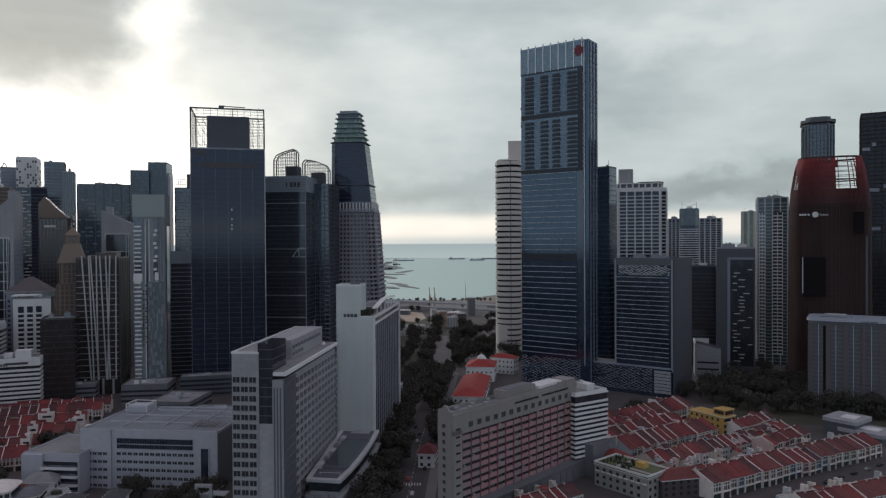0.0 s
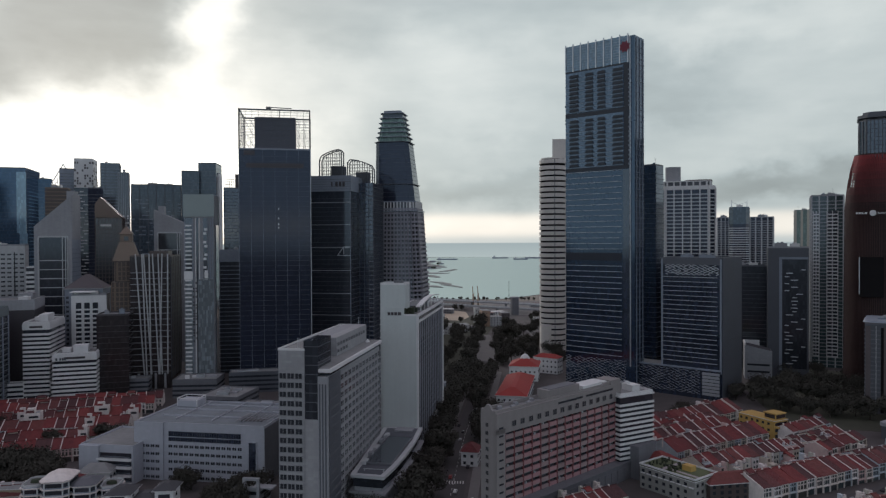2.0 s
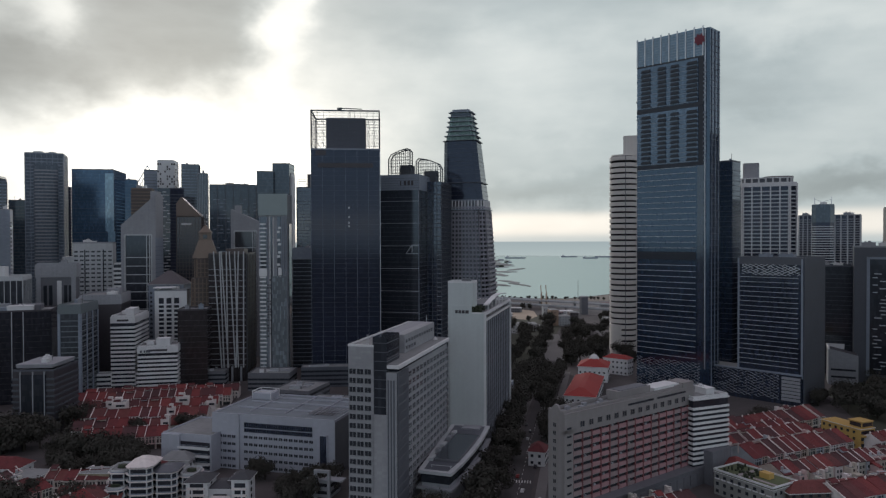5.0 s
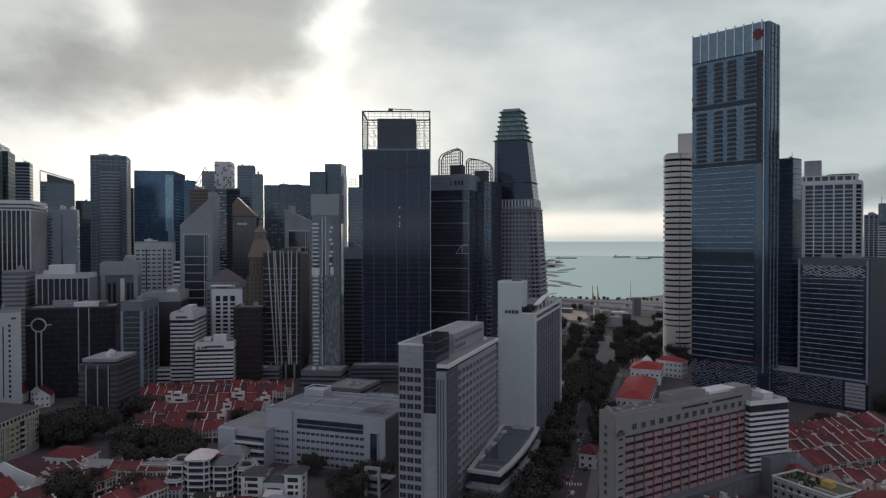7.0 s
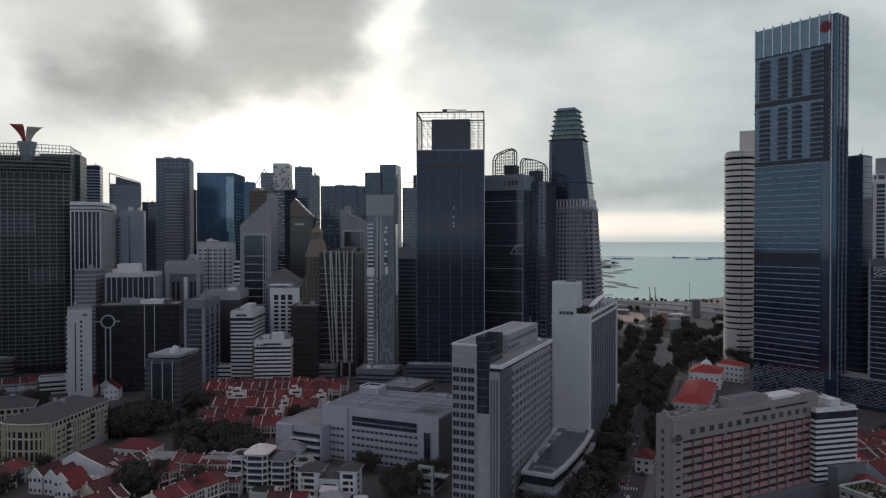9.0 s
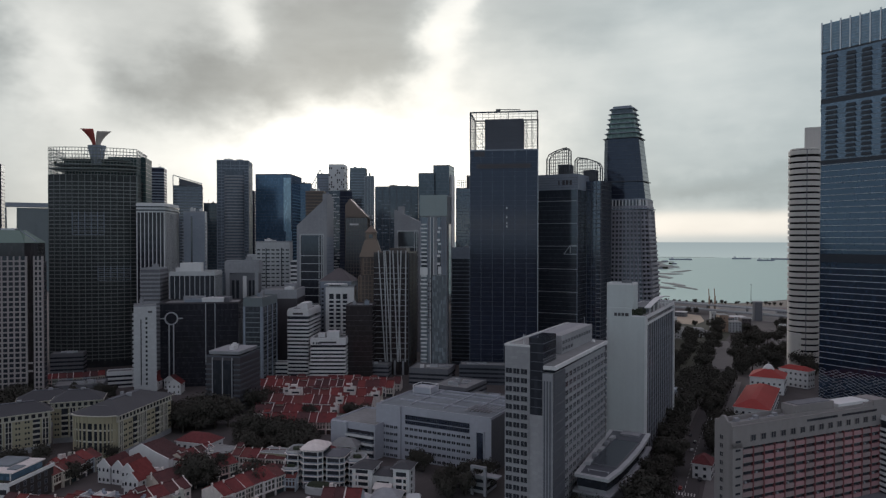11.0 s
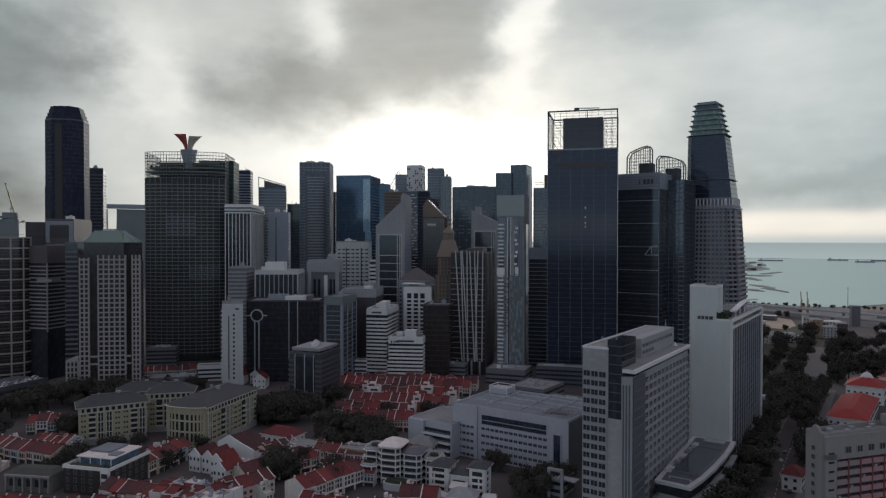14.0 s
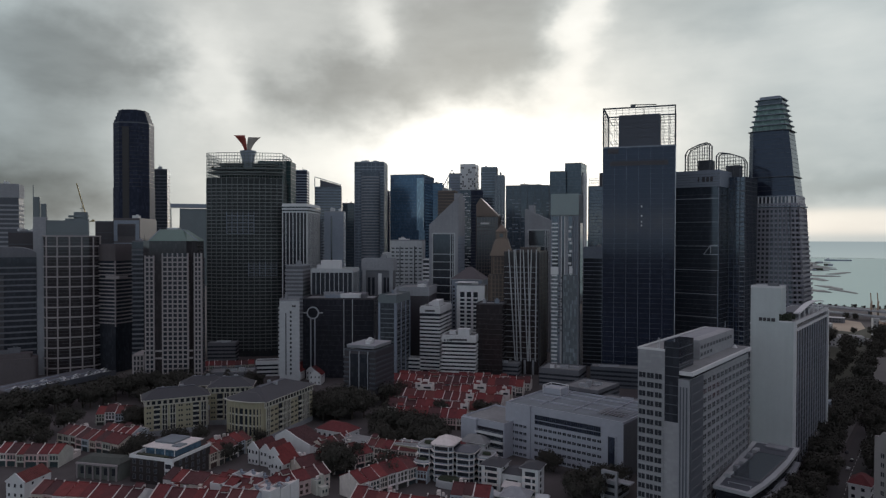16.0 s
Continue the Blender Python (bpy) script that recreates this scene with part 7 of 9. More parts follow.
PAINT = palette("house_paint", ((0.67, 0.63, 0.60), (0.55, 0.50, 0.43), (0.42, 0.47, 0.51), (0.62, 0.57, 0.53), (0.48, 0.48, 0.43), (0.70, 0.67, 0.66), (0.54, 0.41, 0.39)))
CLAY = palette("clay_tile", ((0.165, 0.030, 0.031), (0.12, 0.027, 0.029), (0.195, 0.039, 0.037), (0.092, 0.030, 0.032), (0.14, 0.027, 0.029), (0.155, 0.044, 0.040), (0.078, 0.032, 0.034), (0.128, 0.040, 0.039)), 0.85, 0.7)
for nt in (CLAY.node_tree,):
    wv = nt.nodes.new("ShaderNodeTexWave")
    wv.bands_direction = "X"
    wv.inputs["Scale"].default_value = 1.0
    wv.inputs["Distortion"].default_value = 0.6
    nt.links.new(nt.nodes.new("ShaderNodeTexCoord").outputs["Object"], wv.inputs["Vector"])
    bp = nt.nodes.new("ShaderNodeBump")
    bp.inputs["Strength"].default_value, bp.inputs["Distance"].default_value = 0.5, 0.12
    nt.links.new(wv.outputs["Fac"], bp.inputs["Height"])
    nt.links.new(bp.outputs[0], nt.nodes["Principled BSDF"].inputs["Normal"])
SHUTTER = palette("shutter_paint", ((0.03, 0.035, 0.04), (0.05, 0.05, 0.045), (0.03, 0.05, 0.055), (0.06, 0.035, 0.03)), 0.6, 0.05)
WALLCAP = material("lime_white", (0.70, 0.65, 0.62), 0.85, var=0.25, streak=0.3)


def clay_roof(w, y0, y1, ze, zr, mid=0.5, over=0.5):
    """Two tiled slopes with a ridge along x and a ridge cap."""
    s = Shape()
    ym = y0 + (y1 - y0) * mid
    for a, za, b, zb in ((y0 - over, ze - 0.15, ym, zr), (ym, zr, y1 + over, ze - 0.15)):
        k = len(s.v)
        s.v += [(0, a, za), (w, a, za), (w, b, zb), (0, b, zb), (0, a, za - 0.3), (w, a, za - 0.3), (w, b, zb - 0.3), (0, b, zb - 0.3)]
        s.f += [(k, k + 1, k + 2, k + 3), (k + 7, k + 6, k + 5, k + 4), (k, k + 4, k + 5, k + 1), (k + 1, k + 5, k + 6, k + 2), (k + 2, k + 6, k + 7, k + 3), (k + 3, k + 7, k + 4, k)]
    s.bar((0, ym, zr + 0.05), (w, ym, zr + 0.05), 0.2)
    return s


def shophouse(w, d, eave, ridge, kind):
    """One house of a terrace; its front stands on y = 0 and faces -y."""
    root = new("shophouse")
    tagged(root, "terraced shophouse with clay tile roof and white party wall", "shophouse", "terraces of shophouses")
    s = Shape().prism([(0.02, 0), (w - 0.02, 0), (w - 0.02, d), (0.02, d)], 0, eave)
    k = len(s.v)
    s.v += [(0.05, 0, eave), (0.05, d, eave), (0.05, d / 2, ridge - 0.1), (w - 0.05, 0, eave), (w - 0.05, d, eave), (w - 0.05, d / 2, ridge - 0.1)]
    s.f += [(k, k + 2, k + 1), (k + 3, k + 4, k + 5)]
    s.box(w / 2, -0.5, 3.2, w, 1.2, 0.3).box(w / 2, -0.25, eave - 0.7, w, 0.6, 0.35)
    for x in (0.25, w - 0.25):
        s.box(x, -0.3, 0, 0.5, 0.6, eave - 0.7)
    part("wall", s.mesh("wall", PAINT), root)
    part("roof", clay_roof(w, 0, d, eave, ridge).mesh("roof", CLAY), root)
    cap = Shape()
    if kind in (4, 5):
        cap.box(0, d / 2, eave, 0.4, 0.8, ridge - eave + 0.7)
    else:
        line = [(-0.7, eave + 0.12), (d / 2 - 0.5, ridge + 0.08), (d / 2 - 0.5, ridge + 0.65), (d / 2 + 0.5, ridge + 0.65), (d / 2 + 0.5, ridge + 0.08), (d + 0.6, eave + 0.12), (d + 0.6, eave - 0.35), (d / 2, ridge - 0.3), (-0.7, eave - 0.35)]
        n = len(line)
        cap.v = [(x, a, b) for x in (-0.2, 0.2) for a, b in line]
        cap.f = [tuple(range(n - 1, -1, -1)), tuple(range(n, 2 * n))] + [(i, (i + 1) % n, n + (i + 1) % n, n + i) for i in range(n)]
    part("party_wall", cap.mesh("party_wall", WALLCAP), root)
    win = Shape()
    for z, hh in ((3.9, 2.1),) if eave < 8 else ((3.9, 1.9), (6.5, 1.5)):
        for i in range(3):
            win.box(w * (0.2 + 0.3 * i), -0.06, z, 0.95, 0.3, hh)
    win.box(w / 2, -0.04, 0.1, w - 1.0, 0.3, 2.9)
    for i in range(2):
        win.box(w * (0.3 + 0.4 * i), d + 0.05, 4, 1.1, 0.3, 1.4).box(w * (0.3 + 0.4 * i), d + 0.05, 1, 1.0, 0.3, 1.6)
    if kind in (1, 4, 6):
        depth = 7.9 if kind == 1 else 7.5
        for i in range(2):
            win.box(w * (0.28 + 0.3 * i), d + depth + 0.02, 1.6, 0.9, 0.2, 1.5)
        win.box(w * 0.6, d + 4.42, eave - 2.6, 1.2, 0.2, 1.3) if kind != 1 else None
    tagged(part("shutter", win.mesh("shutter", SHUTTER), root), kind="stuff")
    if kind == 1:
        wing = part("rear_wing", Shape().box(w * 0.3, d + 2.4, 0, w * 0.55, 4.8, eave - 2.4).box(w * 0.5, d + 6.2, 0, w * 0.9, 3.4, eave - 4.0).box(w * 0.85, d + 2.4, 0, w * 0.2, 4.8, 2.6).mesh("rear_wing", PAINT), root)
        part("rear_roof", clay_roof(w * 0.58, d + 0.2, d + 5, eave - 2.2, eave - 0.9, 0.02, 0.2).mesh("rear_roof", CLAY), wing)
    if kind == 2:
        jack = part("jack_roof", Shape().box(w / 2, d / 2 + 0.4, ridge - 0.6, w * 0.6, 3.0, 1.3).mesh("jack_roof", PAINT), root)
        part("jack_roof_tiles", clay_roof(w * 0.7, -1.8, 1.8, 0, 1.0).mesh("jack_roof_tiles", CLAY), jack, pose(w * 0.15, d / 2 + 0.4, ridge + 0.7))
    if kind in (4, 6):
        block = part("rear_block", Shape().box(w * 0.55, d + 2.2, 0, w * 0.8, 4.4, eave - 0.6).box(w * 0.4, d + 5.9, 0, w * 0.75, 3.2, eave - 3.4).box(w * 0.3, d + 3.2, eave - 0.6, w * 0.25, 2.2, 2.2).mesh("rear_block", PAINT), root)
        part("rear_deck", Shape().box(w * 0.55, d + 2.2, eave - 0.6, w * 0.8 - 0.5, 3.9, 0.2).mesh("rear_deck", ROOFGREY), block)
        part("roof_unit", Shape().box(w * 0.4, d + 2, eave - 0.4, 1.4, 1.0, 1.1).box(w * 0.7, d + 3, eave - 0.4, 0.9, 0.9, 1.5).mesh("roof_unit", WALLCAP), block)
    if kind == 3:
        deck = part("roof_terrace", Shape().box(w / 2, d * 0.78, eave - 0.5, w - 0.8, d * 0.34, 1.9).mesh("roof_terrace", PAINT), root)
        part("terrace_floor", Shape().box(w / 2, d * 0.78, eave + 1.4, w - 1.2, d * 0.3, 0.1).mesh("terrace_floor", ROOFGREY), deck)
        part("water_tank", Shape().prism(rounded(1.3, 1.3, 10, 2, w * 0.6, d * 0.8), eave + 1.5, eave + 2.9).mesh("water_tank", METAL), deck)
    return root


HOUSES = {}


def terrace(x, y, yaw, n, w=5.6, d=14.0, eave=8.2, ridge=11.2, seed=0):
    """A row of houses over n plots from (x, y) along the yaw, fronts to the right of that way; plots, heights and depths differ."""
    g = random.Random(seed)
    ux, uy = -math.sin(radians(yaw)), math.cos(radians(yaw))
    run, shift = 0.0, 0.0
    while run < n * w - 2:
        kind = g.choice((0, 1, 2, 3, 4, 5, 5, 5, 6))
        wide = g.choice((1.0, 1.0, 1.0, 0.88, 1.15, 1.35))
        if g.random() < 0.45:
            shift = -g.choice((0.0, 0.3, 0.7, 1.2))
        back = g.uniform(-0.5, 0.7)
        key = (w, d, eave, ridge, kind)
        m = pose(x + ux * run - uy * back, y + uy * run + ux * back, shift, 0, 0, 90 + yaw)
        run += w * wide
        if key not in HOUSES:
            HOUSES[key] = shophouse(w, d, eave, ridge, kind)
            HOUSES[key].matrix_basis = m @ Matrix.Diagonal((wide, 1, 1, 1))
        else:
            copy_thing(HOUSES[key], m).scale = (wide, g.uniform(0.94, 1.06), 1.0)


def back_terrace(x, y, yaw, n, w, d, eave, ridge, seed):
    """A row along the same line whose backs are turned to the right of that way."""
    ux, uy = -math.sin(radians(yaw)), math.cos(radians(yaw))
    terrace(x + ux * n * w - uy * d, y + uy * n * w + ux * d, yaw + 180, n, w, d, eave, ridge, seed)


terrace(127, 327, -61.5, 24, 5.6, 20, 8.4, 12.2, 1)
terrace(158, 297, -69, 15, 5.6, 17, 8.2, 11.6, 2)
terrace(26, 292, -56.3, 8, 5.4, 14, 7.6, 10.6, 3)
back_terrace(113, 361, -58, 12, 5.6, 16, 7.8, 11.4, 4)
back_terrace(171, 397, -58, 9, 5.6, 15, 7.6, 10.8, 10)
terrace(186, 392, -54, 8, 5.6, 13, 7.4, 10.4, 6)
terrace(102.7, 383, -56.5, 14, 5.6, 20, 8.0, 12.6, 7)
terrace(88, 404, -56.5, 14, 5.6, 13, 7.8, 11.0, 9)
terrace(99, 431, -55.5, 16, 5.6, 23, 8.2, 13.2, 8)
terrace(84, 420, -55.5, 14, 5.6, 10, 7.0, 10.0, 5)
terrace(184, 428, -54, 7, 5.6, 12, 7.6, 10.6, 11)
for k, (tx, ty, tn) in enumerate(((-275, 364, 8), (-294, 386, 11), (-313, 407, 14), (-330, 430, 16), (-345, 452, 18), (-354, 473, 19))):
    (terrace if k % 2 == 0 else back_terrace)(tx + 2.6, ty - 4, -68 - (k % 3) * 1.8, tn, 6.0, 15.5 - (k % 2) * 2.0, 8.0 - (k % 2) * 0.8, 12.0 - (k % 2) * 0.8, 20 + k)
terrace(-248, 250, -17, 8, 5.5, 14, 8.0, 11.0, 40)
terrace(-206, 246, -11, 7, 5.6, 15, 9.4, 13.0, 41)
terrace(-326, 158, -68, 9, 5.6, 15, 7.8, 11.2, 43)
terrace(-303, 238, 12, 6, 5.6, 13, 8.4, 11.8, 44)
terrace(-414, 217, -84, 9, 5.6, 14, 7.8, 11.2, 45)
back_terrace(-404, 236, -80, 5, 5.6, 12, 7.4, 10.2, 46)
terrace(-438, 254, -49, 4, 5.6, 14, 8.6, 12.0, 47)
terrace(-528, 402, -42, 9, 5.4, 13, 7.6, 10.4, 48)
terrace(-462, 438, -70, 8, 5.6, 14, 8.0, 11.0, 49)
back_terrace(-262, 282, -8, 4, 5.4, 12, 7.8, 10.6, 53)
terrace(-246, 300, -78, 6, 5.4, 12, 7.4, 10.2, 54)
back_terrace(-238, 226, -15, 5, 5.6, 13, 7.8, 10.8, 57)
terrace(-200, 232, -75, 7, 5.6, 13, 8.2, 11.2, 58)
back_terrace(-292, 203, -78, 8, 5.6, 14, 7.8, 11.0, 50)
terrace(-276, 184, -66, 8, 5.6, 14, 7.8, 11.2, 51)
terrace(-404, 178, -60, 6, 5.6, 13, 7.6, 10.8, 59)
terrace(-166, 262, -70, 3, 5.6, 13, 7.6, 10.8, 60)
terrace(-222, 276, -74, 5, 5.6, 13, 8.0, 11.2, 61)


def gabled_house(x, y, rot, w, d, eave, ridge, label, wall=None, arches=0):
    """A detached house whose gable faces the street (-y)."""
    root = thing("gabled_house", label, "house", x, y, rot, group="gabled houses")
    wall = wall or WHITE
    s = Shape().prism(rect(w, d), 0, eave)
    k = len(s.v)
    for yy in (-d / 2, d / 2):
        s.v += [(-w / 2, yy, eave), (w / 2, yy, eave), (0, yy, ridge)]
    s.f += [(k, k + 1, k + 2), (k + 5, k + 4, k + 3)]
    part("wall", s.mesh("wall", wall), root)
    rf = Shape()
    for sx in (-1, 1):
        kk = len(rf.v)
        rf.v += [(0, -d / 2 + 0.3, ridge + 0.15), (sx * (w / 2 + 0.5), -d / 2 + 0.3, eave - 0.15), (sx * (w / 2 + 0.5), d / 2, eave - 0.15), (0, d / 2, ridge + 0.15)]
        rf.f += [(kk, kk + 1, kk + 2, kk + 3) if sx < 0 else (kk + 3, kk + 2, kk + 1, kk)]
        for i in range(int(d / 0.8)):
            yy = -d / 2 + 0.5 + i * 0.8
            rf.bar((0, yy, ridge + 0.17), (sx * (w / 2 + 0.5), yy, eave - 0.13), 0.09)
    part("roof", rf.mesh("roof", CLAY), root)
    part("gable_coping", Shape().bar((-w / 2 - 0.3, -d / 2, eave), (0, -d / 2, ridge + 0.35), 0.32).bar((w / 2 + 0.3, -d / 2, eave), (0, -d / 2, ridge + 0.35), 0.32).mesh("gable_coping", wall), root)
    n = arches or 3
    for i in range(n):
        u = w * ((i + 0.5) / n - 0.5)
        part("window", Shape().prism([(-0.45, 0), (0.45, 0), (0.45, 1.2), (0.3, 1.55), (0, 1.7), (-0.3, 1.55), (-0.45, 1.2)], 0, 0.35).mesh("window", G_DARK), root, pose(u, -d / 2 + 0.1, eave - 2.4, 90, 0, 0))
        part("window", box_mesh("window", G_DARK, 0.9, 0.3, 1.4), root, pose(u, -d / 2 - 0.02, 1.2))
    part("side_window", Shape().box(w / 2, -d * 0.2, eave - 2.4, 0.3, 1.0, 1.3).box(w / 2, d * 0.2, eave - 2.4, 0.3, 1.0, 1.3).mesh("side_window", G_DARK), root)
    return root


for gx, gy, gr, gw, gd, ge in ((-291, 264, 5, 7.5, 15, 8.5), (-282.5, 265, 5, 7.5, 15, 8.2), (-274, 262, 5, 7.5, 13, 8.4), (-263, 254, 5, 8, 14, 8.0), (-349, 168, 22, 10, 17, 8.0), (-446, 452, 20, 11, 18, 8), (-436, 438, 22, 9, 14, 7), (-424, 446, 15, 9, 14, 7.5), (-408, 432, 30, 10, 14, 8)):
    gabled_house(gx, gy, gr, gw, gd, ge, ge + 3.6, "white gabled house with clay roof and small arched windows")


def hipped_house(x, y, rot, w, d, h, rise, label, wall, roof, floors=2, name="house", over=0.8, category="house", far=False):
    root = thing(name, label, category, x, y, rot)
    part("wall", Shape().prism(rect(w, d), 0, h).mesh("wall", wall), root)
    k = min(w, d) * 0.42
    part("hip_roof", Shape().prism(grown(rect(w, d), over), h, h + rise, rect(max(w - 2 * k, 0.3), max(d - 2 * k, 0.3))).mesh("hip_roof", roof), root)
    part("eaves_board", Shape().prism(grown(rect(w, d), over + 0.05), h - 0.35, h).mesh("eaves_board", WHITE), root)
    fl = (h - 0.6) / floors
    if far:
        s = Shape()
        for j in range(floors):
            for i in range(max(1, int(w / 4))):
                s.box(-w / 2 + 2 + i * 4, -d / 2 - 0.05, j * fl + 1.2, 1.5, 0.3, 1.5)
        tagged(part("window", s.mesh("window", G_DARK), root), kind="stuff")
        return root
    for j in range(floors):
        for i in range(max(1, int(w / 4))):
            part("window", box_mesh("window", G_DARK, 1.5, 0.3, 1.5), root, pose(-w / 2 + 2 + i * 4, -d / 2 - 0.05, j * fl + 1.2))
        for i in range(max(1, int(d / 4))):
            part("window", box_mesh("window", G_DARK, 0.3, 1.5, 1.5), root, pose(w / 2 + 0.05, -d / 2 + 2 + i * 4, j * fl + 1.2))
    return root


# big white house with several roofs among the terraces
root = thing("villa", "large white house with blank gable wall and red roof", "house", -284, 279.5, -3)
line = [(-14.5, 8.2), (-5.5, 13.2), (4, 10.2), (14.5, 7.6)]
s = Shape()
n = len(line)
s.v = [(-14.5, 0, 0), (14.5, 0, 0), (14.5, 15, 0), (-14.5, 15, 0)] + [(u, v, z) for v in (0, 15) for u, z in line]
s.f = [(0, 1, 7, 6, 5, 4), (2, 3, 8, 9, 10, 11), (1, 2, 11, 7), (3, 0, 4, 8)] + [(4 + i, 5 + i, 9 + i, 8 + i) for i in range(3)]
part("wall", s.mesh("wall", WHITE), root, None, "blank white gable wall")
roof = Shape()
for (ua, za), (ub, zb) in zip(line[:3], line[1:]):
    roof.poly([(ua, 0.7, za + 0.25), (ub, 0.7, zb + 0.25), (ub, 15.5, zb + 0.25), (ua, 15.5, za + 0.25)])
    roof.poly([(ua, 15.5, za - 0.1), (ub, 15.5, zb - 0.1), (ub, 0.7, zb - 0.1), (ua, 0.7, za - 0.1)])
    for k in range(13):
        roof.bar((ua, 1.2 + k * 1.1, za + 0.28), (ub, 1.2 + k * 1.1, zb + 0.28), 0.1)
part("roof", roof.mesh("roof", CLAY), root)
cope = Shape()
for (ua, za), (ub, zb) in zip(line[:3], line[1:]):
    cope.bar((ua, 0.3, za + 0.4), (ub, 0.3, zb + 0.4), 0.35)
part("gable_coping", cope.mesh("gable_coping", WHITE), root)
part("side_wing", Shape().box(20, 10, 0, 11, 13, 7.0).mesh("side_wing", WHITE), root)
part("side_roof", Shape().prism(rect(12, 14, 20, 10), 7.0, 10.0, rect(5, 0.4, 20, 10)).mesh("side_roof", CLAY), root)
for k in range(3):
    part("window", box_mesh("window", G_DARK, 1.2, 0.3, 1.5), root, pose(16.5 + k * 3.4, 3.5, 3.2))
root = hipped_house(-278, 312, 3, 22, 13, 9, 4, "white house with red hipped roof beside dark trees", WHITE, CLAY, 2, "villa")
part("porch", Shape().box(15, -6, 0, 9, 12, 6).mesh("porch", TILE), root)
hipped_house(-256, 303, 3, 15, 14, 8.5, 0.8, "flat grey rear block behind white villas", CONC, ROOFGREY, 2, "rear_block", 0.2)
hipped_house(-222, 312, 8, 20, 10, 9, 0.6, "cream flat-roofed house with roof terrace", CREAM, ROOFGREY, 2, "cream_house", 0.2)
hipped_house(-207, 322, 8, 18, 12, 8.5, 3.6, "low house with faded red roof", PAINT, CLAY, 2)
hipped_house(-196, 336, 8, 15, 9, 9, 3.4, "white gabled warehouse beside an office wing", WHITE, ROOFGREY, 2, "warehouse")
hipped_house(116, 339, 14, 28, 13, 9, 3.2, "brown corner building with red hipped roof", BROWN, CLAY, 3, "corner_house")
hipped_house(-9, 383, -8, 9, 12, 8, 3.6, "small white house with bright red roof", WHITE, CLAY, 2)
hipped_house(91, 370, -56, 15, 15, 8.0, 4.2, "low house with broad dark red hipped roof", PAINT, CLAY, 2)
root = hipped_house(174, 449, -59, 26, 12, 12.0, 0.5, "yellow rendered building with dark window bands", YELLOW, YELLOW, 3, "yellow_building", 0.3, "building")
part("roof_house", Shape().box(8, 1, 12.4, 8, 9, 3).box(8, 1, 15.4, 9, 10, 0.4).mesh("roof_house", YELLOW), root)
part("roof_glazing", Shape().box(8, -3.55, 12.7, 7, 0.3, 2.2).box(12.05, 1, 12.7, 0.3, 8, 2.2).mesh("roof_glazing", G_BRN), root)
rows(root, "window_band", box_mesh("window_band", G_DARK, 0.4, 10.5, 1.7), 1.6, 3.7, 3, 13.05, 0)
part("balcony_slab", Shape().box(13.6, 0, 7.4, 2.0, 11.5, 0.9).mesh("balcony_slab", YELLOW), root)
# flat-roofed corner building with roof garden
root = hipped_house(93, 344, -50, 31, 18, 11, 0.5, "weathered grey old building with flat green planted roof", material("weathered_grey", (0.27, 0.275, 0.26), 0.9, var=0.25, streak=0.35), material("roof_moss", (0.10, 0.12, 0.06), 0.95, var=0.35), 3, "corner_building", 0.1, "building")
parapet(root, rect(31.4, 18.4), 11.5, 0.9, 0.4, WHITE, MATS["roof_moss"])
part("roof_path", Shape().box(-4, 0, 11.62, 2.2, 16, 0.12).box(6, -4, 11.62, 18, 1.8, 0.12).mesh("roof_path", WARMC), root)
part("roof_hut", Shape().box(5, 2, 11.6, 5, 4, 2.6).mesh("roof_hut", YELLOW), root)
q = random.Random(5)
garden = Shape()
for k in range(40):
    a = q.uniform(0.6, 1.5)
    garden.prism(rounded(a, a, 6, 2, q.uniform(-13, 2), q.uniform(-7, 7)), 11.5, 11.9 + q.uniform(0.4, 1.6))
tagged(part("roof_planting", garden.mesh("roof_planting", LEAF_DK), root), kind="stuff")
for k in range(9):
    part("cornice_bay", box_mesh("cornice_bay", WHITE, 2.4, 0.8, 0.5), root, pose(-13.5 + k * 3.4, -9.2, 7.6))
# white houses and roof clutter among the middle terraces
def infill_house(x, y, rot, w, d, h, seed):
    root = thing("infill_house", "white rendered house block among red tiled terraces", "house", x, y, rot)
    q = random.Random(seed)
    part("wall", Shape().prism(rect(w, d), 0, h).mesh("wall", WALLCAP), root)
    parapet(root, rect(w, d), h, 0.8, 0.3, WALLCAP, ROOFGREY)
    part("upper_room", Shape().box(q.uniform(-0.2, 0.2) * w, d * 0.15, h, w * 0.5, d * 0.4, 3.0).mesh("upper_room", WALLCAP), root)
    part("tile_roof", Shape().prism(rect(w * 0.5, d * 0.42, -w * 0.2, -d * 0.22), h + 0.2, h + 1.8, rect(w * 0.46, 0.2, -w * 0.2, -d * 0.05)).mesh("tile_roof", CLAY), root)
    part("window_band", Shape().box(w * 0.1, -d / 2 - 0.05, h - 2.4, w * 0.6, 0.3, 1.3).mesh("window_band", G_DARK), root)
    part("air_conditioner", box_mesh("air_conditioner", METAL, 0.9, 0.5, 0.8), root, pose(w * 0.3, -d * 0.2, h))


infill_house(-289, 424, 20, 9, 8, 14.5, 1)
infill_house(-302, 433, 20, 6, 5, 12.5, 3)
infill_house(-214, 416, 16, 6, 5, 11.5, 5)
infill_house(-241, 399, 16, 5, 5, 11.0, 6)
infill_house(-262, 456, 16, 9, 4, 11.5, 7)
infill_house(-236, 448, 16, 6, 4, 11.5, 8)
infill_house(-252, 424, 18, 5, 4, 11.5, 9)
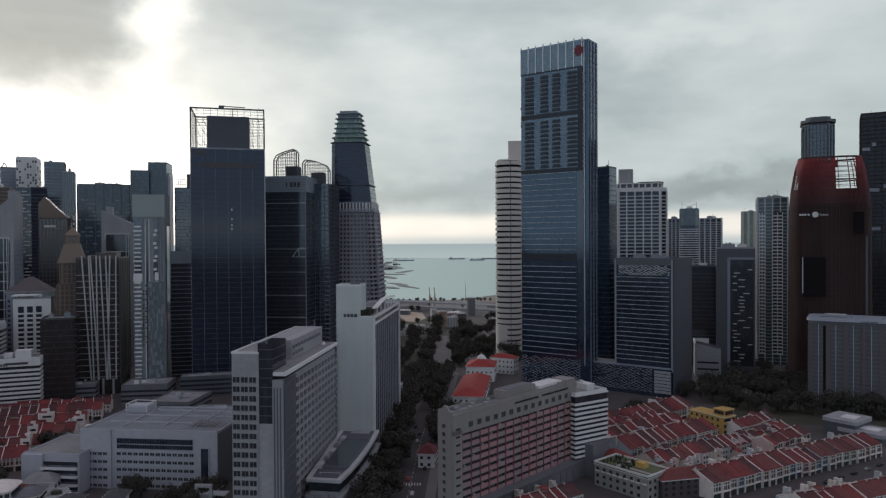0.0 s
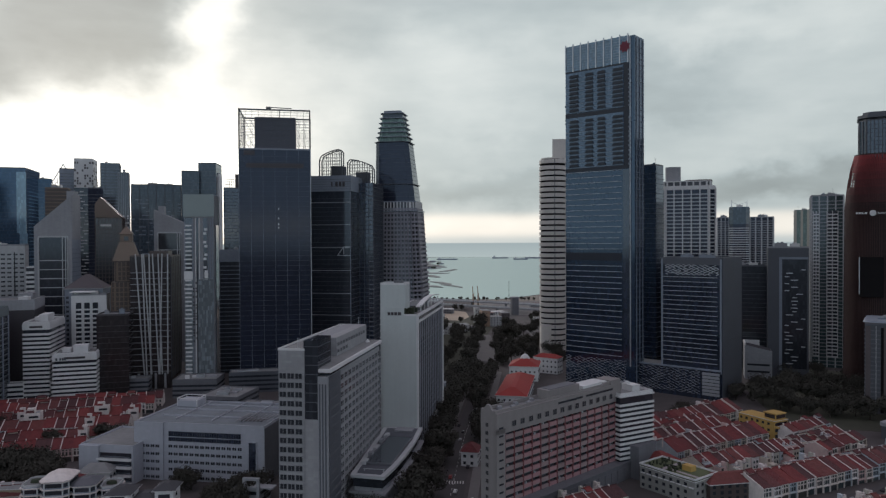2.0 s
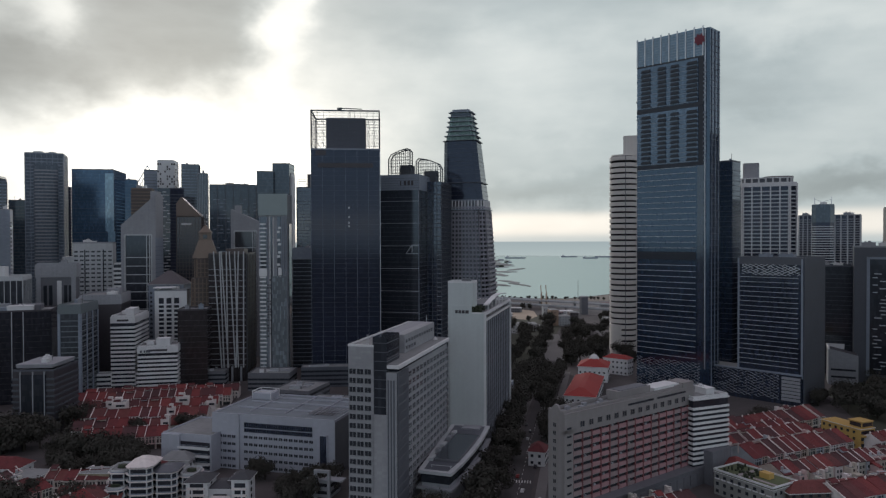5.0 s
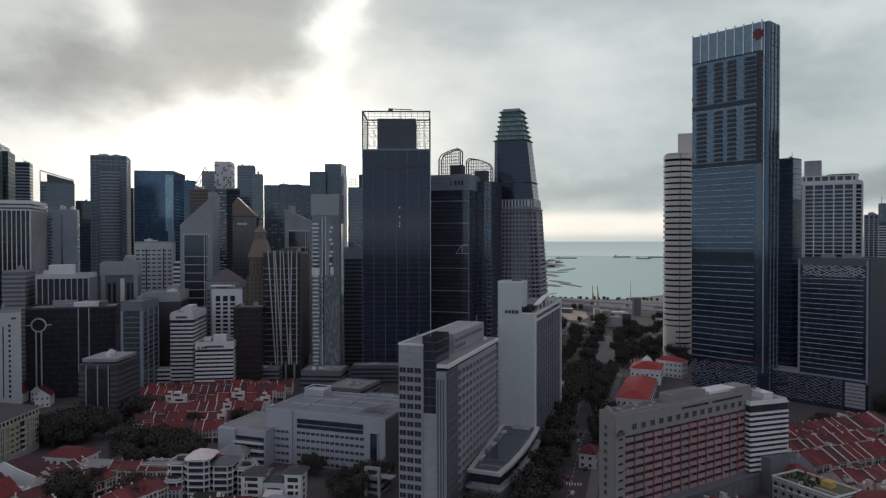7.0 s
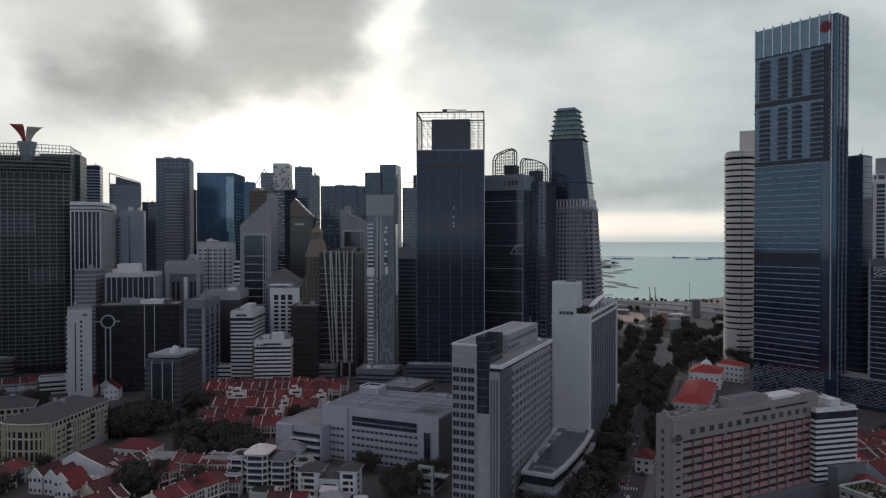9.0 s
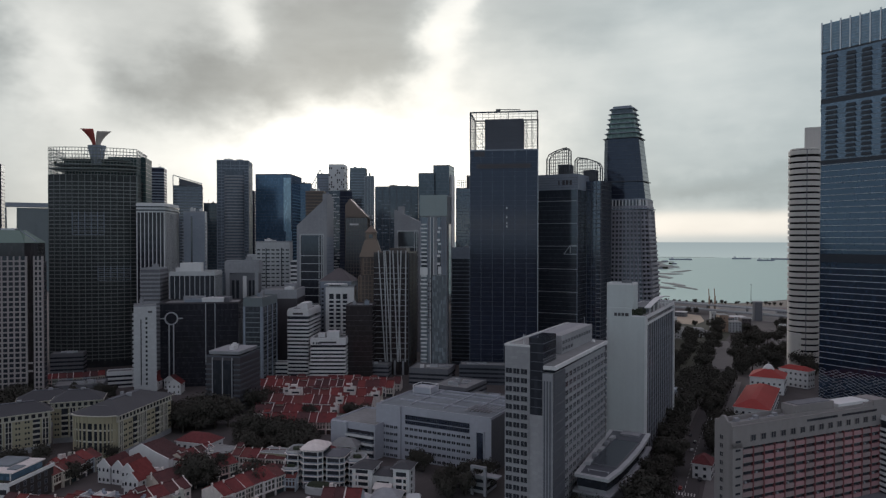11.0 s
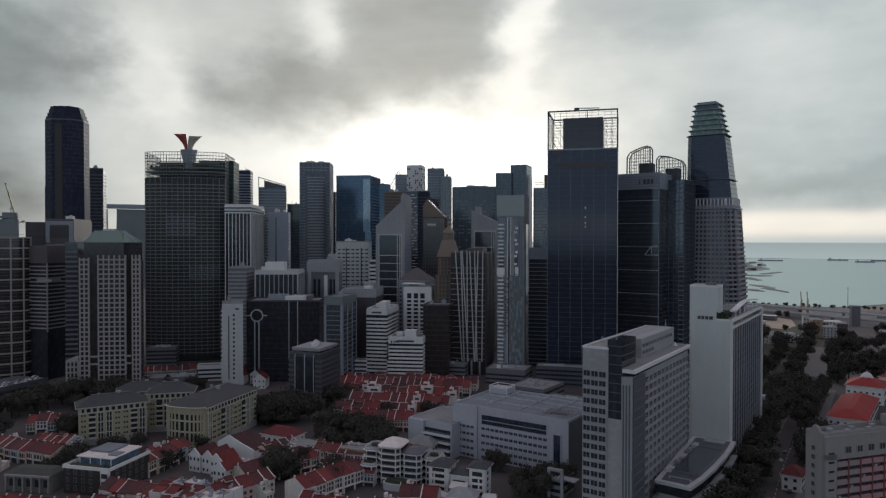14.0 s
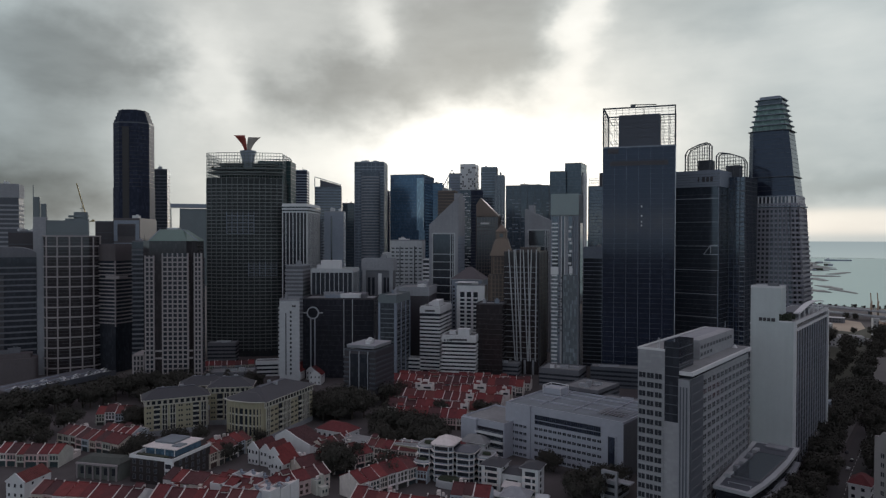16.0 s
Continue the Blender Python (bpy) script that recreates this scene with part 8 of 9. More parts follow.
# pale pavilions by the road
for px, py, pw, pd, ph in ((257, 441, 21, 24, 10.5), (263, 430, 27, 22, 5.8)):
    root = thing("pavilion", "low pale pavilion with thick flat roof", "pavilion", px, py, -53)
    part("wall", Shape().prism(rect(pw - 2, pd - 2), 0, ph - 1.2).mesh("wall", DGREY), root)
    part("flat_roof", Shape().prism(rounded(pw, pd, 28, 14), ph - 2.2, ph).mesh("flat_roof", CONC), root)
    part("roof_light", Shape().box(2, 0, ph, pw * 0.4, pd * 0.4, 0.5).mesh("roof_light", WHITE), root)
root = thing("white_block", "low white block with a slanted dark roof behind trees", "building", 241, 634, -16)
sides = [(-11, 0), (11, 0), (11, 25), (-11, 30)]
shell = Shape()
for v, order in ((-10, 1), (10, -1)):
    shell.poly([(u, v, z) for u, z in sides][::order])
for (u0, z0), (u1, z1) in zip(sides, sides[1:] + sides[:1]):
    shell.poly([(u0, 10, z0), (u1, 10, z1), (u1, -10, z1), (u0, -10, z0)])
part("wall", shell.mesh("wall", CONC), root)
part("dark_roof", Shape().poly([(-10.4, -9.4, 30.0), (10.6, -9.4, 25.3), (10.6, 9.4, 25.3), (-10.4, 9.4, 30.0)]).mesh("dark_roof", SLATE), root)
part("parapet", Shape().box(-10.6, 0, 29.6, 1.2, 20.4, 2.4).box(-4, 9.8, 26, 13, 0.6, 6).mesh("parapet", WHITE), root)
part("window_band", Shape().box(0, -10.1, 12, 18, 0.3, 1.6).box(0, -10.1, 6, 18, 0.3, 1.6).mesh("window_band", G_DARK), root)


# ---------------------------------------------------------------- cream apartments with slate roofs
TWIN = Shape().box(-0.75, 0, 0, 0.9, 0.3, 1.1).box(0.75, 0, 0, 0.9, 0.3, 1.1).mesh("window", G_DARK)


def cream_flats(x, y, rot, w, d, h):
    root = thing("cream_apartments", "cream apartment block with dark slate hipped roof", "apartment block", x, y, rot, group="cream apartments")
    part("wall", Shape().prism(rect(w, d), 0, h).mesh("wall", CREAM), root)
    k = min(w, d) * 0.45
    part("slate_roof", Shape().prism(grown(rect(w, d), 1.9), h + 0.1, h + 5.4, rect(max(w - 2 * k, 0.4), max(d - 2 * k, 0.4))).mesh("slate_roof", SLATE), root, None, "dark slate roof")
    part("gutter", Shape().prism(grown(rect(w, d), 2.05), h - 0.3, h + 0.14).mesh("gutter", CREAMW), root)
    part("cornice", Shape().prism(grown(rect(w, d), 0.7), h - 0.9, h - 0.3).mesh("cornice", CREAMW), root)
    part("attic_glazing", Shape().prism(grown(rect(w, d), 0.08), h - 3.2, h - 0.9).mesh("attic_glazing", G_DARK), root)
    uprights(root, rect(w, d), h - 3.4, h - 0.8, 3.4, 1.3, 0.3, CREAMW, name="attic_pier", edges=(0, 1))
    part("attic_band", Shape().prism(grown(rect(w, d), 0.5), h - 4.0, h - 3.3).mesh("attic_band", CREAMW), root)
    part("plinth", Shape().prism(grown(rect(w, d), 0.15), 0, 3.2).mesh("plinth", CONC), root)
    part("roof_ridge", Shape().box(0, 0, h + 5.3, max(w - 2 * k, 0.6) + 0.4, max(d - 2 * k, 0.6) + 0.4, 0.35).mesh("roof_ridge", DGREY), root)
    part("roof_vent", box_mesh("roof_vent", CONC, 2.6, 2.0, 2.4), root, pose(w * 0.1, 0, h + 4.2))
    part("roof_vent", box_mesh("small_roof_vent", CONC, 1.6, 1.6, 2.2), root, pose(-w * 0.2, d * 0.1, h + 3.6))
    floors = int((h - 7.0) / 3.2)
    for face, length, half in (("f", w, d / 2), ("r", d, w / 2)):
        n = max(3, int(length / 4.2))

        def at(u, out, z):
            return pose(u, -half - out, z) if face == "f" else pose(half + out, u, z, 0, 0, 90)

        for i in range(n):
            u = -length / 2 + length * (i + 0.5) / n
            style = (i * 2 + (1 if face == "r" else 0)) % 5
            if style in (0, 3):
                for f in range(floors):
                    part("window", TWIN, root, at(u, 0.05, 4.6 + f * 3.2))
            elif style in (1, 4):
                part("loggia_recess", box_mesh("loggia_recess", G_DARK, 3.0, 0.5, h - 7.8), root, at(u, 0.05, 3.6))
                for du in (-1.6, 0.0, 1.6):
                    part("mullion", box_mesh("loggia_mullion", CREAMW, 0.45, 0.9, h - 7.4), root, at(u + du, 0.3, 3.4))
                for f in range(floors):
                    part("spandrel", box_mesh("loggia_spandrel", CREAMW if f % 2 else DCONC, 3.0, 0.7, 0.6), root, at(u, 0.2, 3.4 + f * 3.2))
            else:
                part("balcony_recess", box_mesh("balcony_recess", G_DARK, 3.6, 0.5, h - 7.8), root, at(u, 0.05, 3.6))
                for f in range(floors):
                    part("balcony", box_mesh("balcony", CREAMW, 3.8, 1.6, 0.95), root, at(u, 0.5, 3.6 + f * 3.2))
    return root


cream_flats(-383, 275, 58, 37, 16, 23)
root = cream_flats(-335, 312, 12.5, 28, 54, 24.6)
# rounded corner bay
bay = rounded(26, 9, 28, 2.3, 0, -27)
part("corner_bay", Shape().prism(bay, 0, 24.8).mesh("corner_bay", CREAM), root)
part("bay_glazing", Shape().prism(grown(bay, 0.12), 3.6, 20.4).mesh("bay_glazing", G_DARK), root)
storeys(root, bay, 3.4, 24.8, 6.4, 0.9, 0.4, CREAMW, name="bay_band")
part("bay_gutter", Shape().prism(grown(bay, 1.5), 24.5, 24.9).mesh("bay_gutter", CREAMW), root)
uprights(root, bay, 3.4, 24, 3.4, 1.1, 0.45, CREAM, name="bay_column")
part("bay_roof", Shape().prism(grown(bay, 0.8), 24.8, 28.4, rounded(8, 2, 28, 2.3, 0, -22)).mesh("bay_roof", SLATE), root)
cream_flats(-371, 310, 42, 26, 16, 25)
cream_flats(-418, 324, 50, 30, 16, 18)



def court_block(x, y, rot):
    """White walls and flat roofs at many heights, with small tiled lean-to roofs between."""
    root = thing("court_block", "white rendered house block with flat roofs and red lean-tos", "house", x, y, rot)
    q = random.Random(31)
    for i in range(6):
        for j in range(3):
            cw, cd = 6.4, 7.0
            u, v, hh = -17.5 + i * 7.0, -8 + j * 7.6, q.choice((6.2, 7.4, 8.2, 9.0, 9.6))
            part("wall", Shape().box(u, v, 0, cw, cd, hh).box(u, v - cd / 2 + 0.15, hh, cw, 0.3, 0.8).box(u + cw / 2 - 0.15, v, hh, 0.3, cd, 0.8).box(u - cw / 2 + 0.15, v, hh, 0.3, cd, 0.8).mesh("wall", WHITE if q.random() < 0.65 else PAINT), root)
            if q.random() < 0.55:
                part("lean_to_roof", clay_roof(cw - 0.8, -cd / 2 + 0.6, cd / 2 - 0.6, 0.4, q.uniform(1.6, 2.6), 0.95, 0.1).mesh("lean_to_roof", CLAY), root, pose(u - cw / 2 + 0.4, v, hh))
            else:
                part("roof_deck", Shape().box(u, v, hh, cw - 0.8, cd - 0.8, 0.15).mesh("roof_deck", ROOFGREY if q.random() < 0.5 else WALLCAP), root)
                part("roof_unit", Shape().box(u + q.uniform(-1.5, 1.5), v, hh + 0.15, 1.5, 1.1, 1.2).box(u - 1.5, v + 1.6, hh + 0.15, 1.0, 1.0, 1.6).mesh("roof_unit", GREYP), root)
            if j == 0:
                for z in (1.4, 4.4):
                    part("window", box_mesh("window", SHUTTER, 1.3, 0.25, 1.7), root, pose(u - 1.4, v - cd / 2 - 0.05, z))
                    part("window", box_mesh("window", SHUTTER, 1.3, 0.25, 1.7), root, pose(u + 1.4, v - cd / 2 - 0.05, z))


court_block(-253, 221, 10)
root = thing("arcade_house", "grey-green flat-roofed house with white arcade", "house", -341, 203, 20)
part("wall", Shape().box(0, 0, 0, 25, 13, 8.6).mesh("wall", material("grey_green_render", (0.16, 0.175, 0.16), 0.85, var=0.25, streak=0.3)), root)
part("roof", Shape().prism(rect(26, 14), 8.6, 10.4, rect(20, 5)).mesh("roof", material("mossy_sheet", (0.075, 0.085, 0.075), 0.9, var=0.35)), root, None, "dark mossy sheet roof")
for k in range(6):
    part("column", box_mesh("column", WARMC, 0.6, 0.7, 7.4), root, pose(-11.6 + k * 4.64, -7.6, 0))
part("arcade_beam", Shape().box(0, -7.6, 7.4, 24.4, 0.9, 1.0).mesh("arcade_beam", WARMC), root)
for k in range(5):
    part("window", box_mesh("window", G_DARK, 2.2, 0.3, 3.6), root, pose(-9.3 + k * 4.64, -6.55, 2.4))

# dark house with glazed penthouse
root = thing("dark_house", "dark brick corner building with white frame and glass penthouse", "building", -313.0, 221.5, 14.5)
part("wall", Shape().prism(rect(26, 29.5), 0, 12.5).mesh("wall", material("dark_brick", (0.036, 0.030, 0.030), 0.85, var=0.25)), root)
part("white_frame", Shape().box(0, -14.9, 12.5, 26.6, 0.6, 1.6).box(13.1, 0, 12.5, 0.6, 30.2, 1.6).box(-13.1, 0, 12.5, 0.6, 30.2, 1.6).mesh("white_frame", WHITE), root)
part("corner_bay", Shape().box(11, -14.8, 0, 4.6, 1.2, 12.6).mesh("corner_bay", WHITE), root)
rows(root, "bay_window", box_mesh("bay_window", G_DARK, 3.4, 0.4, 2.2), 1.6, 3.8, 3, 11, -15.4)
window_grid(root, "f", 14.75, -10.5, 4.4, 4, 2, 3.8, 3, 1.5, 2.2, DCONC, G_DARK)
window_grid(root, "r", 13, -9, 4.6, 5, 2, 3.8, 3, 1.5, 2.2, DCONC, G_DARK)
part("penthouse", Shape().box(-1, 3, 12.5, 19, 20, 3.4).mesh("penthouse", G_SKY), root)
part("penthouse_roof", Shape().box(-1, 3, 15.9, 21, 22, 0.5).mesh("penthouse_roof", WALLCAP), root)
part("roof_step", Shape().box(-4, 6, 16.4, 12, 13, 0.9).box(6, -1, 16.4, 5, 6, 0.5).mesh("roof_step", ROOFBLUE), root)
part("terrace_planting", Shape().prism(rounded(20, 3.4, 16, 4, -2, -11.5), 12.5, 13.9, rounded(19, 2.4, 16, 4, -2, -11.5)).mesh("terrace_planting", LEAF_DK), root)
for u in (-10, -4, 2, 8):
    part("penthouse_post", box_mesh("penthouse_post", WHITE, 0.4, 0.4, 3.4), root, pose(u, -7.3, 12.5))

# grey stepped flats and a white villa by the low office
def bay_tower(root, x, y, w, d, floors, roof):
    """One bay of the flats: chamfered storeys with white slabs, dark glazing and a roof of its own."""
    plan = [(x + a, y + b) for a, b in chamfered(w, d, 1.8)]
    h = floors * 3.1 + 0.8
    part("wall", Shape().prism(plan, 0, h).mesh("wall", GREYP), root)
    ring, glaze = grown(plan, 0.7), Shape().prism(grown(plan, 0.06), 0, 1.75).mesh("glazing_band", G_DARK)
    slab = Shape().prism(ring, 0, 0.4).mesh("floor_slab", WALLCAP)
    for k in range(floors):
        part("glazing_band", glaze, root, pose(0, 0, 1.0 + k * 3.1))
        part("floor_slab", slab, root, pose(0, 0, 3.1 + k * 3.1))
        for a, b in grown(plan, 0.15)[:3]:
            part("bay_post", box_mesh("bay_post", TILE, 0.5, 0.5, 2.8), root, pose(a, b, 0.4 + k * 3.1))
    if roof == "hip":
        part("hip_roof", Shape().prism(grown(plan, 1.0), h, h + 2.6, [(x + a, y + b) for a, b in chamfered(w * 0.3, d * 0.3, 0.3)]).mesh("hip_roof", WALLCAP), root, None, "pale metal hipped roof")
    elif roof == "dark":
        part("hip_roof", Shape().prism(grown(plan, 0.9), h, h + 1.8, [(x + a, y + b) for a, b in chamfered(w * 0.4, d * 0.3, 0.3)]).mesh("hip_roof", DGREY), root)
    else:
        parapet(root, plan, h, 0.9, 0.3, TILE)
        part("roof_planting", Shape().prism([(x + a, y + b) for a, b in rounded(w * 0.6, d * 0.3, 12)], h + 0.2, h + 1.5, [(x + a, y + b) for a, b in rounded(w * 0.5, d * 0.2, 12)]).mesh("roof_planting", LEAF_DK), root)


root = thing("stepped_flats", "grey stepped apartment house with white slabs and planted terraces", "apartment house", -188, 298, 12)
for u, v, ww, dd, fl, rf in ((-13, 1, 9, 13, 5, "flat"), (-2.5, -1, 11, 15, 6, "hip"), (8.5, 0, 10, 13, 5, "dark"), (18, 3, 8, 12, 4, "flat"), (-13, -8, 8, 6, 3, "flat")):
    bay_tower(root, u, v, ww, dd, fl, rf)
part("garden_wall", Shape().prism(rounded(16, 8, 24, 2.4, 4, -12), 0, 3.4).mesh("garden_wall", TILE), root, None, "curved pale garden wall")
part("garden_hedge", Shape().prism(rounded(14, 6, 24, 2.4, 4, -12), 3.4, 4.8, rounded(12, 4.4, 24, 2.4, 4, -12)).mesh("garden_hedge", LEAF_DK), root)
root = thing("white_villa", "white modern villa with dark hipped roofs and framed terraces", "villa", -155, 300, 8)
for u, v, ww, dd, hh in ((-8, 0, 10, 12, 12.5), (2, 2, 10, 11, 9.0), (12, -1, 8, 10, 14)):
    part("wall", Shape().box(u, v, 0, ww, dd, hh).mesh("wall", WHITE), root)
    part("hip_roof", Shape().prism(grown(rect(ww, dd, u, v), 1.1), hh, hh + 2.2, rect(ww * 0.3, dd * 0.4, u, v)).mesh("hip_roof", SLATE), root, None, "dark slate hipped roof")
    part("eaves_board", Shape().prism(grown(rect(ww, dd, u, v), 1.15), hh - 0.25, hh).mesh("eaves_board", WHITE), root)
    for z in np.arange(1.2, hh - 2, 3.0):
        part("window", box_mesh("window", G_DARK, ww * 0.62, 0.3, 2.0), root, pose(u, v - dd / 2 - 0.05, z))
        part("balcony", Shape().box(u, v - dd / 2 - 0.9, z - 0.7, ww * 0.8, 1.7, 0.3).box(u, v - dd / 2 - 1.7, z - 0.4, ww * 0.8, 0.12, 0.8).mesh("balcony", WALLCAP), root)
        part("window", box_mesh("side_window", G_DARK, 0.3, 1.6, 1.7), root, pose(u + ww / 2 + 0.05, v - 1, z))
for u in (-9.6, 13.2):
    part("portal_post", box_mesh("portal_post", WHITE, 0.6, 0.6, 9.4), root, pose(u, -7.5, 0))
part("stair", Shape().box(2, -7, 0, 4, 3, 1.2).box(2, -9, 0, 4, 2, 0.6).mesh("stair", WALLCAP), root)
part("terrace_canopy", Shape().prism(rect(9, 5, 3, -7), 4.2, 6.0, rect(9, 0.4, 3, -5)).mesh("terrace_canopy", WALLCAP), root, None, "white sloping terrace canopy")

# ---------------------------------------------------------------- institution with red roofs beside the avenue
hipped_house(23, 545, -8, 22, 78, 10, 4.4, "long white institution wing with bright red roof", WHITE, CLAYB := material("bright_clay", (0.33, 0.046, 0.04), 0.85, var=0.15, streak=0.2), 2, "institution_wing", 0.8, "building")
root = hipped_house(34, 622, -8, 25, 28, 13, 5.5, "white domed institution hall with bright red roof", WHITE, CLAYB, 2, "institution_hall", 0.8, "building")
part("dome", Shape().prism(rounded(9, 9, 18), 17.6, 19, rounded(8, 8, 18)).prism(rounded(8, 8, 18), 19, 21, rounded(4.6, 4.6, 18)).prism(rounded(4.6, 4.6, 18), 21, 21.8, rounded(0.8, 0.8, 18)).box(0, 0, 21.6, 0.3, 0.3, 2).mesh("dome", WHITE), root, None, "white rooftop dome")
hipped_house(57, 650, -30, 24, 12, 14.5, 3.0, "white three-storey wing with arched openings", WHITE, CLAYB, 3, "institution_wing", 0.6, "building")
part("court", Shape().box(0, 0, 0, 1, 1, 1).mesh("court", WHITE), root, pose(3, -32, 0) @ Matrix.Diagonal((12, 9, 6, 1)))

# ---------------------------------------------------------------- low blocks at the feet of the towers
def low_block(x, y, rot, w, d, h, wall, label, band=None, bits=3):
    root = thing("low_block", label, "building", x, y, rot, group="low blocks at the towers' feet")
    part("wall", Shape().prism(rect(w, d), 0, h).mesh("wall", wall), root)
    parapet(root, rect(w, d), h, 0.9, 0.4, wall)
    if band:
        rows(root, "window_band", Shape().prism(grown(rect(w, d), 0.06), 0, 1.6).mesh("window_band", G_DARK), 1.6, 3.6, max(1, int(h / 3.6)))
    r = random.Random(int(x * 3 + y))
    for i in range(bits):
        sx, sy = r.uniform(2, w * 0.3), r.uniform(2, d * 0.3)
        part("roof_unit", Shape().box(r.uniform(-0.3, 0.3) * w, r.uniform(-0.3, 0.3) * d, h, sx, sy, r.uniform(1, 2.6), r.uniform(0, 20)).mesh("roof_unit", r.choice((WHITE, CONC, METAL))), root)


low_block(-343, 516, 20, 58, 10, 15, WHITE, "low white podium under striped offices", True)
low_block(-143, 470, -6, 62, 30, 9, DCONC, "low concrete block with white roof plant", True, 6)
low_block(-190, 500, -6, 30, 36, 12, DCONC, "low dark block behind an office roof", True, 4)
low_block(-232, 545, 8, 34, 26, 14, DCONC, "dark podium at the foot of apartments", True, 4)
low_block(-180, 565, 14, 64, 16, 16, DGREY, "dark glazed podium at a tower's foot", True, 2)
low_block(-128, 610, -6, 60, 20, 18, DGREY, "dark podium under office towers", True, 3)
low_block(-95, 560, -6, 46, 16, 22, GREYP, "grey colonnaded podium behind a white block", True, 3)
low_block(-464, 438, 42, 34, 12, 13, WHITE, "low white slab with ribbon windows", True, 2)
low_block(-300, 545, 15, 50, 14, 12, DCONC, "dark low block below a ribbed tower", True, 3)
low_block(-470, 395, 40, 36, 22, 10, DCONC, "dark low block with pale roof canopy", True, 3)
low_block(-552, 452, 38, 27, 14, 20, DCONC, "low block with a pale cluttered roof canopy", True, 7)
hipped_house(-145, 286.5, 14, 13, 10, 4.2, 3.2, "small house with a pale grey pitched roof", TILE, CONC, 1, "small_house", 0.7, "house")
for cx_, cy_, cw, turn in ((-134, 292, 7, 20), (-152, 283, 6, -10)):
    root = thing("garden_canopy", "pale pitched garden canopy on four posts", "canopy", cx_, cy_, turn)
    part("canopy_roof", Shape().prism(rect(cw, 5), 3.0, 3.3).prism(rect(cw, 5), 3.3, 4.6, rect(cw * 0.8, 0.3)).mesh("canopy_roof", TILE), root)
    for sx in (-1, 1):
        for sy in (-2.2, 2.2):
            part("post", box_mesh("post", TILE, 0.2, 0.2, 3.0), root, pose(sx * cw * 0.45, sy, 0))
root = thing("entrance_frame", "tall concrete entrance frame beside an office", "gate", -109, 313, -6)
for u in (-3.4, 3.4):
    part("frame_post", box_mesh("frame_post", CONC, 1.3, 1.3, 13), root, pose(u, 0, 0))
part("frame_beam", Shape().box(0, 0, 13, 8.1, 1.6, 1.2).box(5, 3, 9, 10, 5, 0.6).mesh("frame_beam", CONC), root)
low_block(-112, 322, -6, 14, 12, 8, CONC, "small gatehouse block beside an office", True, 1)

# ---------------------------------------------------------------- roads
def ribbon(name, pts, width, z, mat):
    """A strip along a line of points."""
    s = Shape()
    L, R = [], []
    for i, p in enumerate(pts):
        a, b = Vector(pts[max(0, i - 1)]), Vector(pts[min(len(pts) - 1, i + 1)])
        t = (b - a).normalized()
        L.append((p[0] - t.y * width / 2, p[1] + t.x * width / 2))
        R.append((p[0] + t.y * width / 2, p[1] - t.x * width / 2))
    for i in range(len(pts) - 1):
        s.prism([R[i], R[i + 1], L[i + 1], L[i]], z - 0.1, z)
    return s.mesh(name, mat)


AVENUE = [(-20, 230), (-18, 330), (-15, 420), (-9, 520), (0, 650), (8, 780), (20, 950), (40, 1150)]
STREET = [(100, 292), (150, 324), (205, 357), (262, 391), (330, 430)]
LANE = [(-210, 300), (-245, 330), (-270, 345), (-370, 345)]
tagged(new("road", ribbon("road", AVENUE, 13, 0.06, ASPHALT)), "dark asphalt avenue between rows of trees", "road", kind="structure")
tagged(new("road", ribbon("road", STREET, 11, 0.06, ASPHALT)), "narrow asphalt street in front of shophouses", "road", kind="structure")
tagged(new("road", ribbon("road", LANE, 9, 0.06, ASPHALT)), "dark lane between terraces and trees", "road", kind="structure")
tagged(new("pavement", ribbon("pavement", [(-31, 230), (-29.5, 330), (-26.5, 420), (-20.5, 520), (-11.5, 650)], 5, 0.14, PAVING)), "grey paved footway along the avenue", "pavement", kind="structure")
tagged(new("pavement", ribbon("pavement", [(-9, 230), (-7, 330), (-3.5, 420), (2.5, 520), (11.5, 650)], 5, 0.14, PAVING)), "grey paved footway along the avenue", "pavement", kind="structure")
marks = Shape()
for k in range(60):
    yy = 300 + k * 7
    xx = np.interp(yy, [p[1] for p in AVENUE], [p[0] for p in AVENUE])
    for off in (0,):
        marks.box(xx + off, yy, 0.062, 0.22, 3.2, 0.012)
for k in range(9):
    marks.box(-23.5 + k * 1.4, 352, 0.062, 0.6, 4.0, 0.012)
tagged(new("road_marking", marks.mesh("road_marking", MARK)), "white dashed lane lines on the avenue", "road marking", kind="stuff")
tagged(new("lawn", Shape().prism([(195, 470), (330, 440), (420, 600), (300, 680), (215, 600)], 0, 0.05).mesh("lawn", GRASS)), "dark green park lawn under trees", "lawn", kind="structure")
tagged(new("lawn", Shape().prism([(-120, 700), (-10, 640), (0, 900), (20, 1100), (-160, 1200)], 0, 0.05).mesh("lawn", GRASS)), "dark green verge under trees", "lawn", kind="structure")
tagged(new("sand_lot", Shape().prism([(-170, 1120), (-77, 1075), (-40, 1060), (-28, 1110), (-36, 1190), (-81, 1235), (-170, 1270)], 0, 0.08).mesh("sand_lot", SAND)), "bare sandy building lot near the shore", "lot", kind="structure")
tagged(new("shore_flat", Shape().prism([(-20, 1290), (110, 1215), (320, 1110), (420, 1600), (300, 1645), (132, 1578), (72, 1490), (24, 1434), (-40, 1434)], 0, 0.06).mesh("shore_flat", material("shore_sand", (0.235, 0.215, 0.18), 0.95, var=0.3, grain=0.05, coarse=0.01))), "flat grey sandy shore beside the sea", "shore", kind="structure")
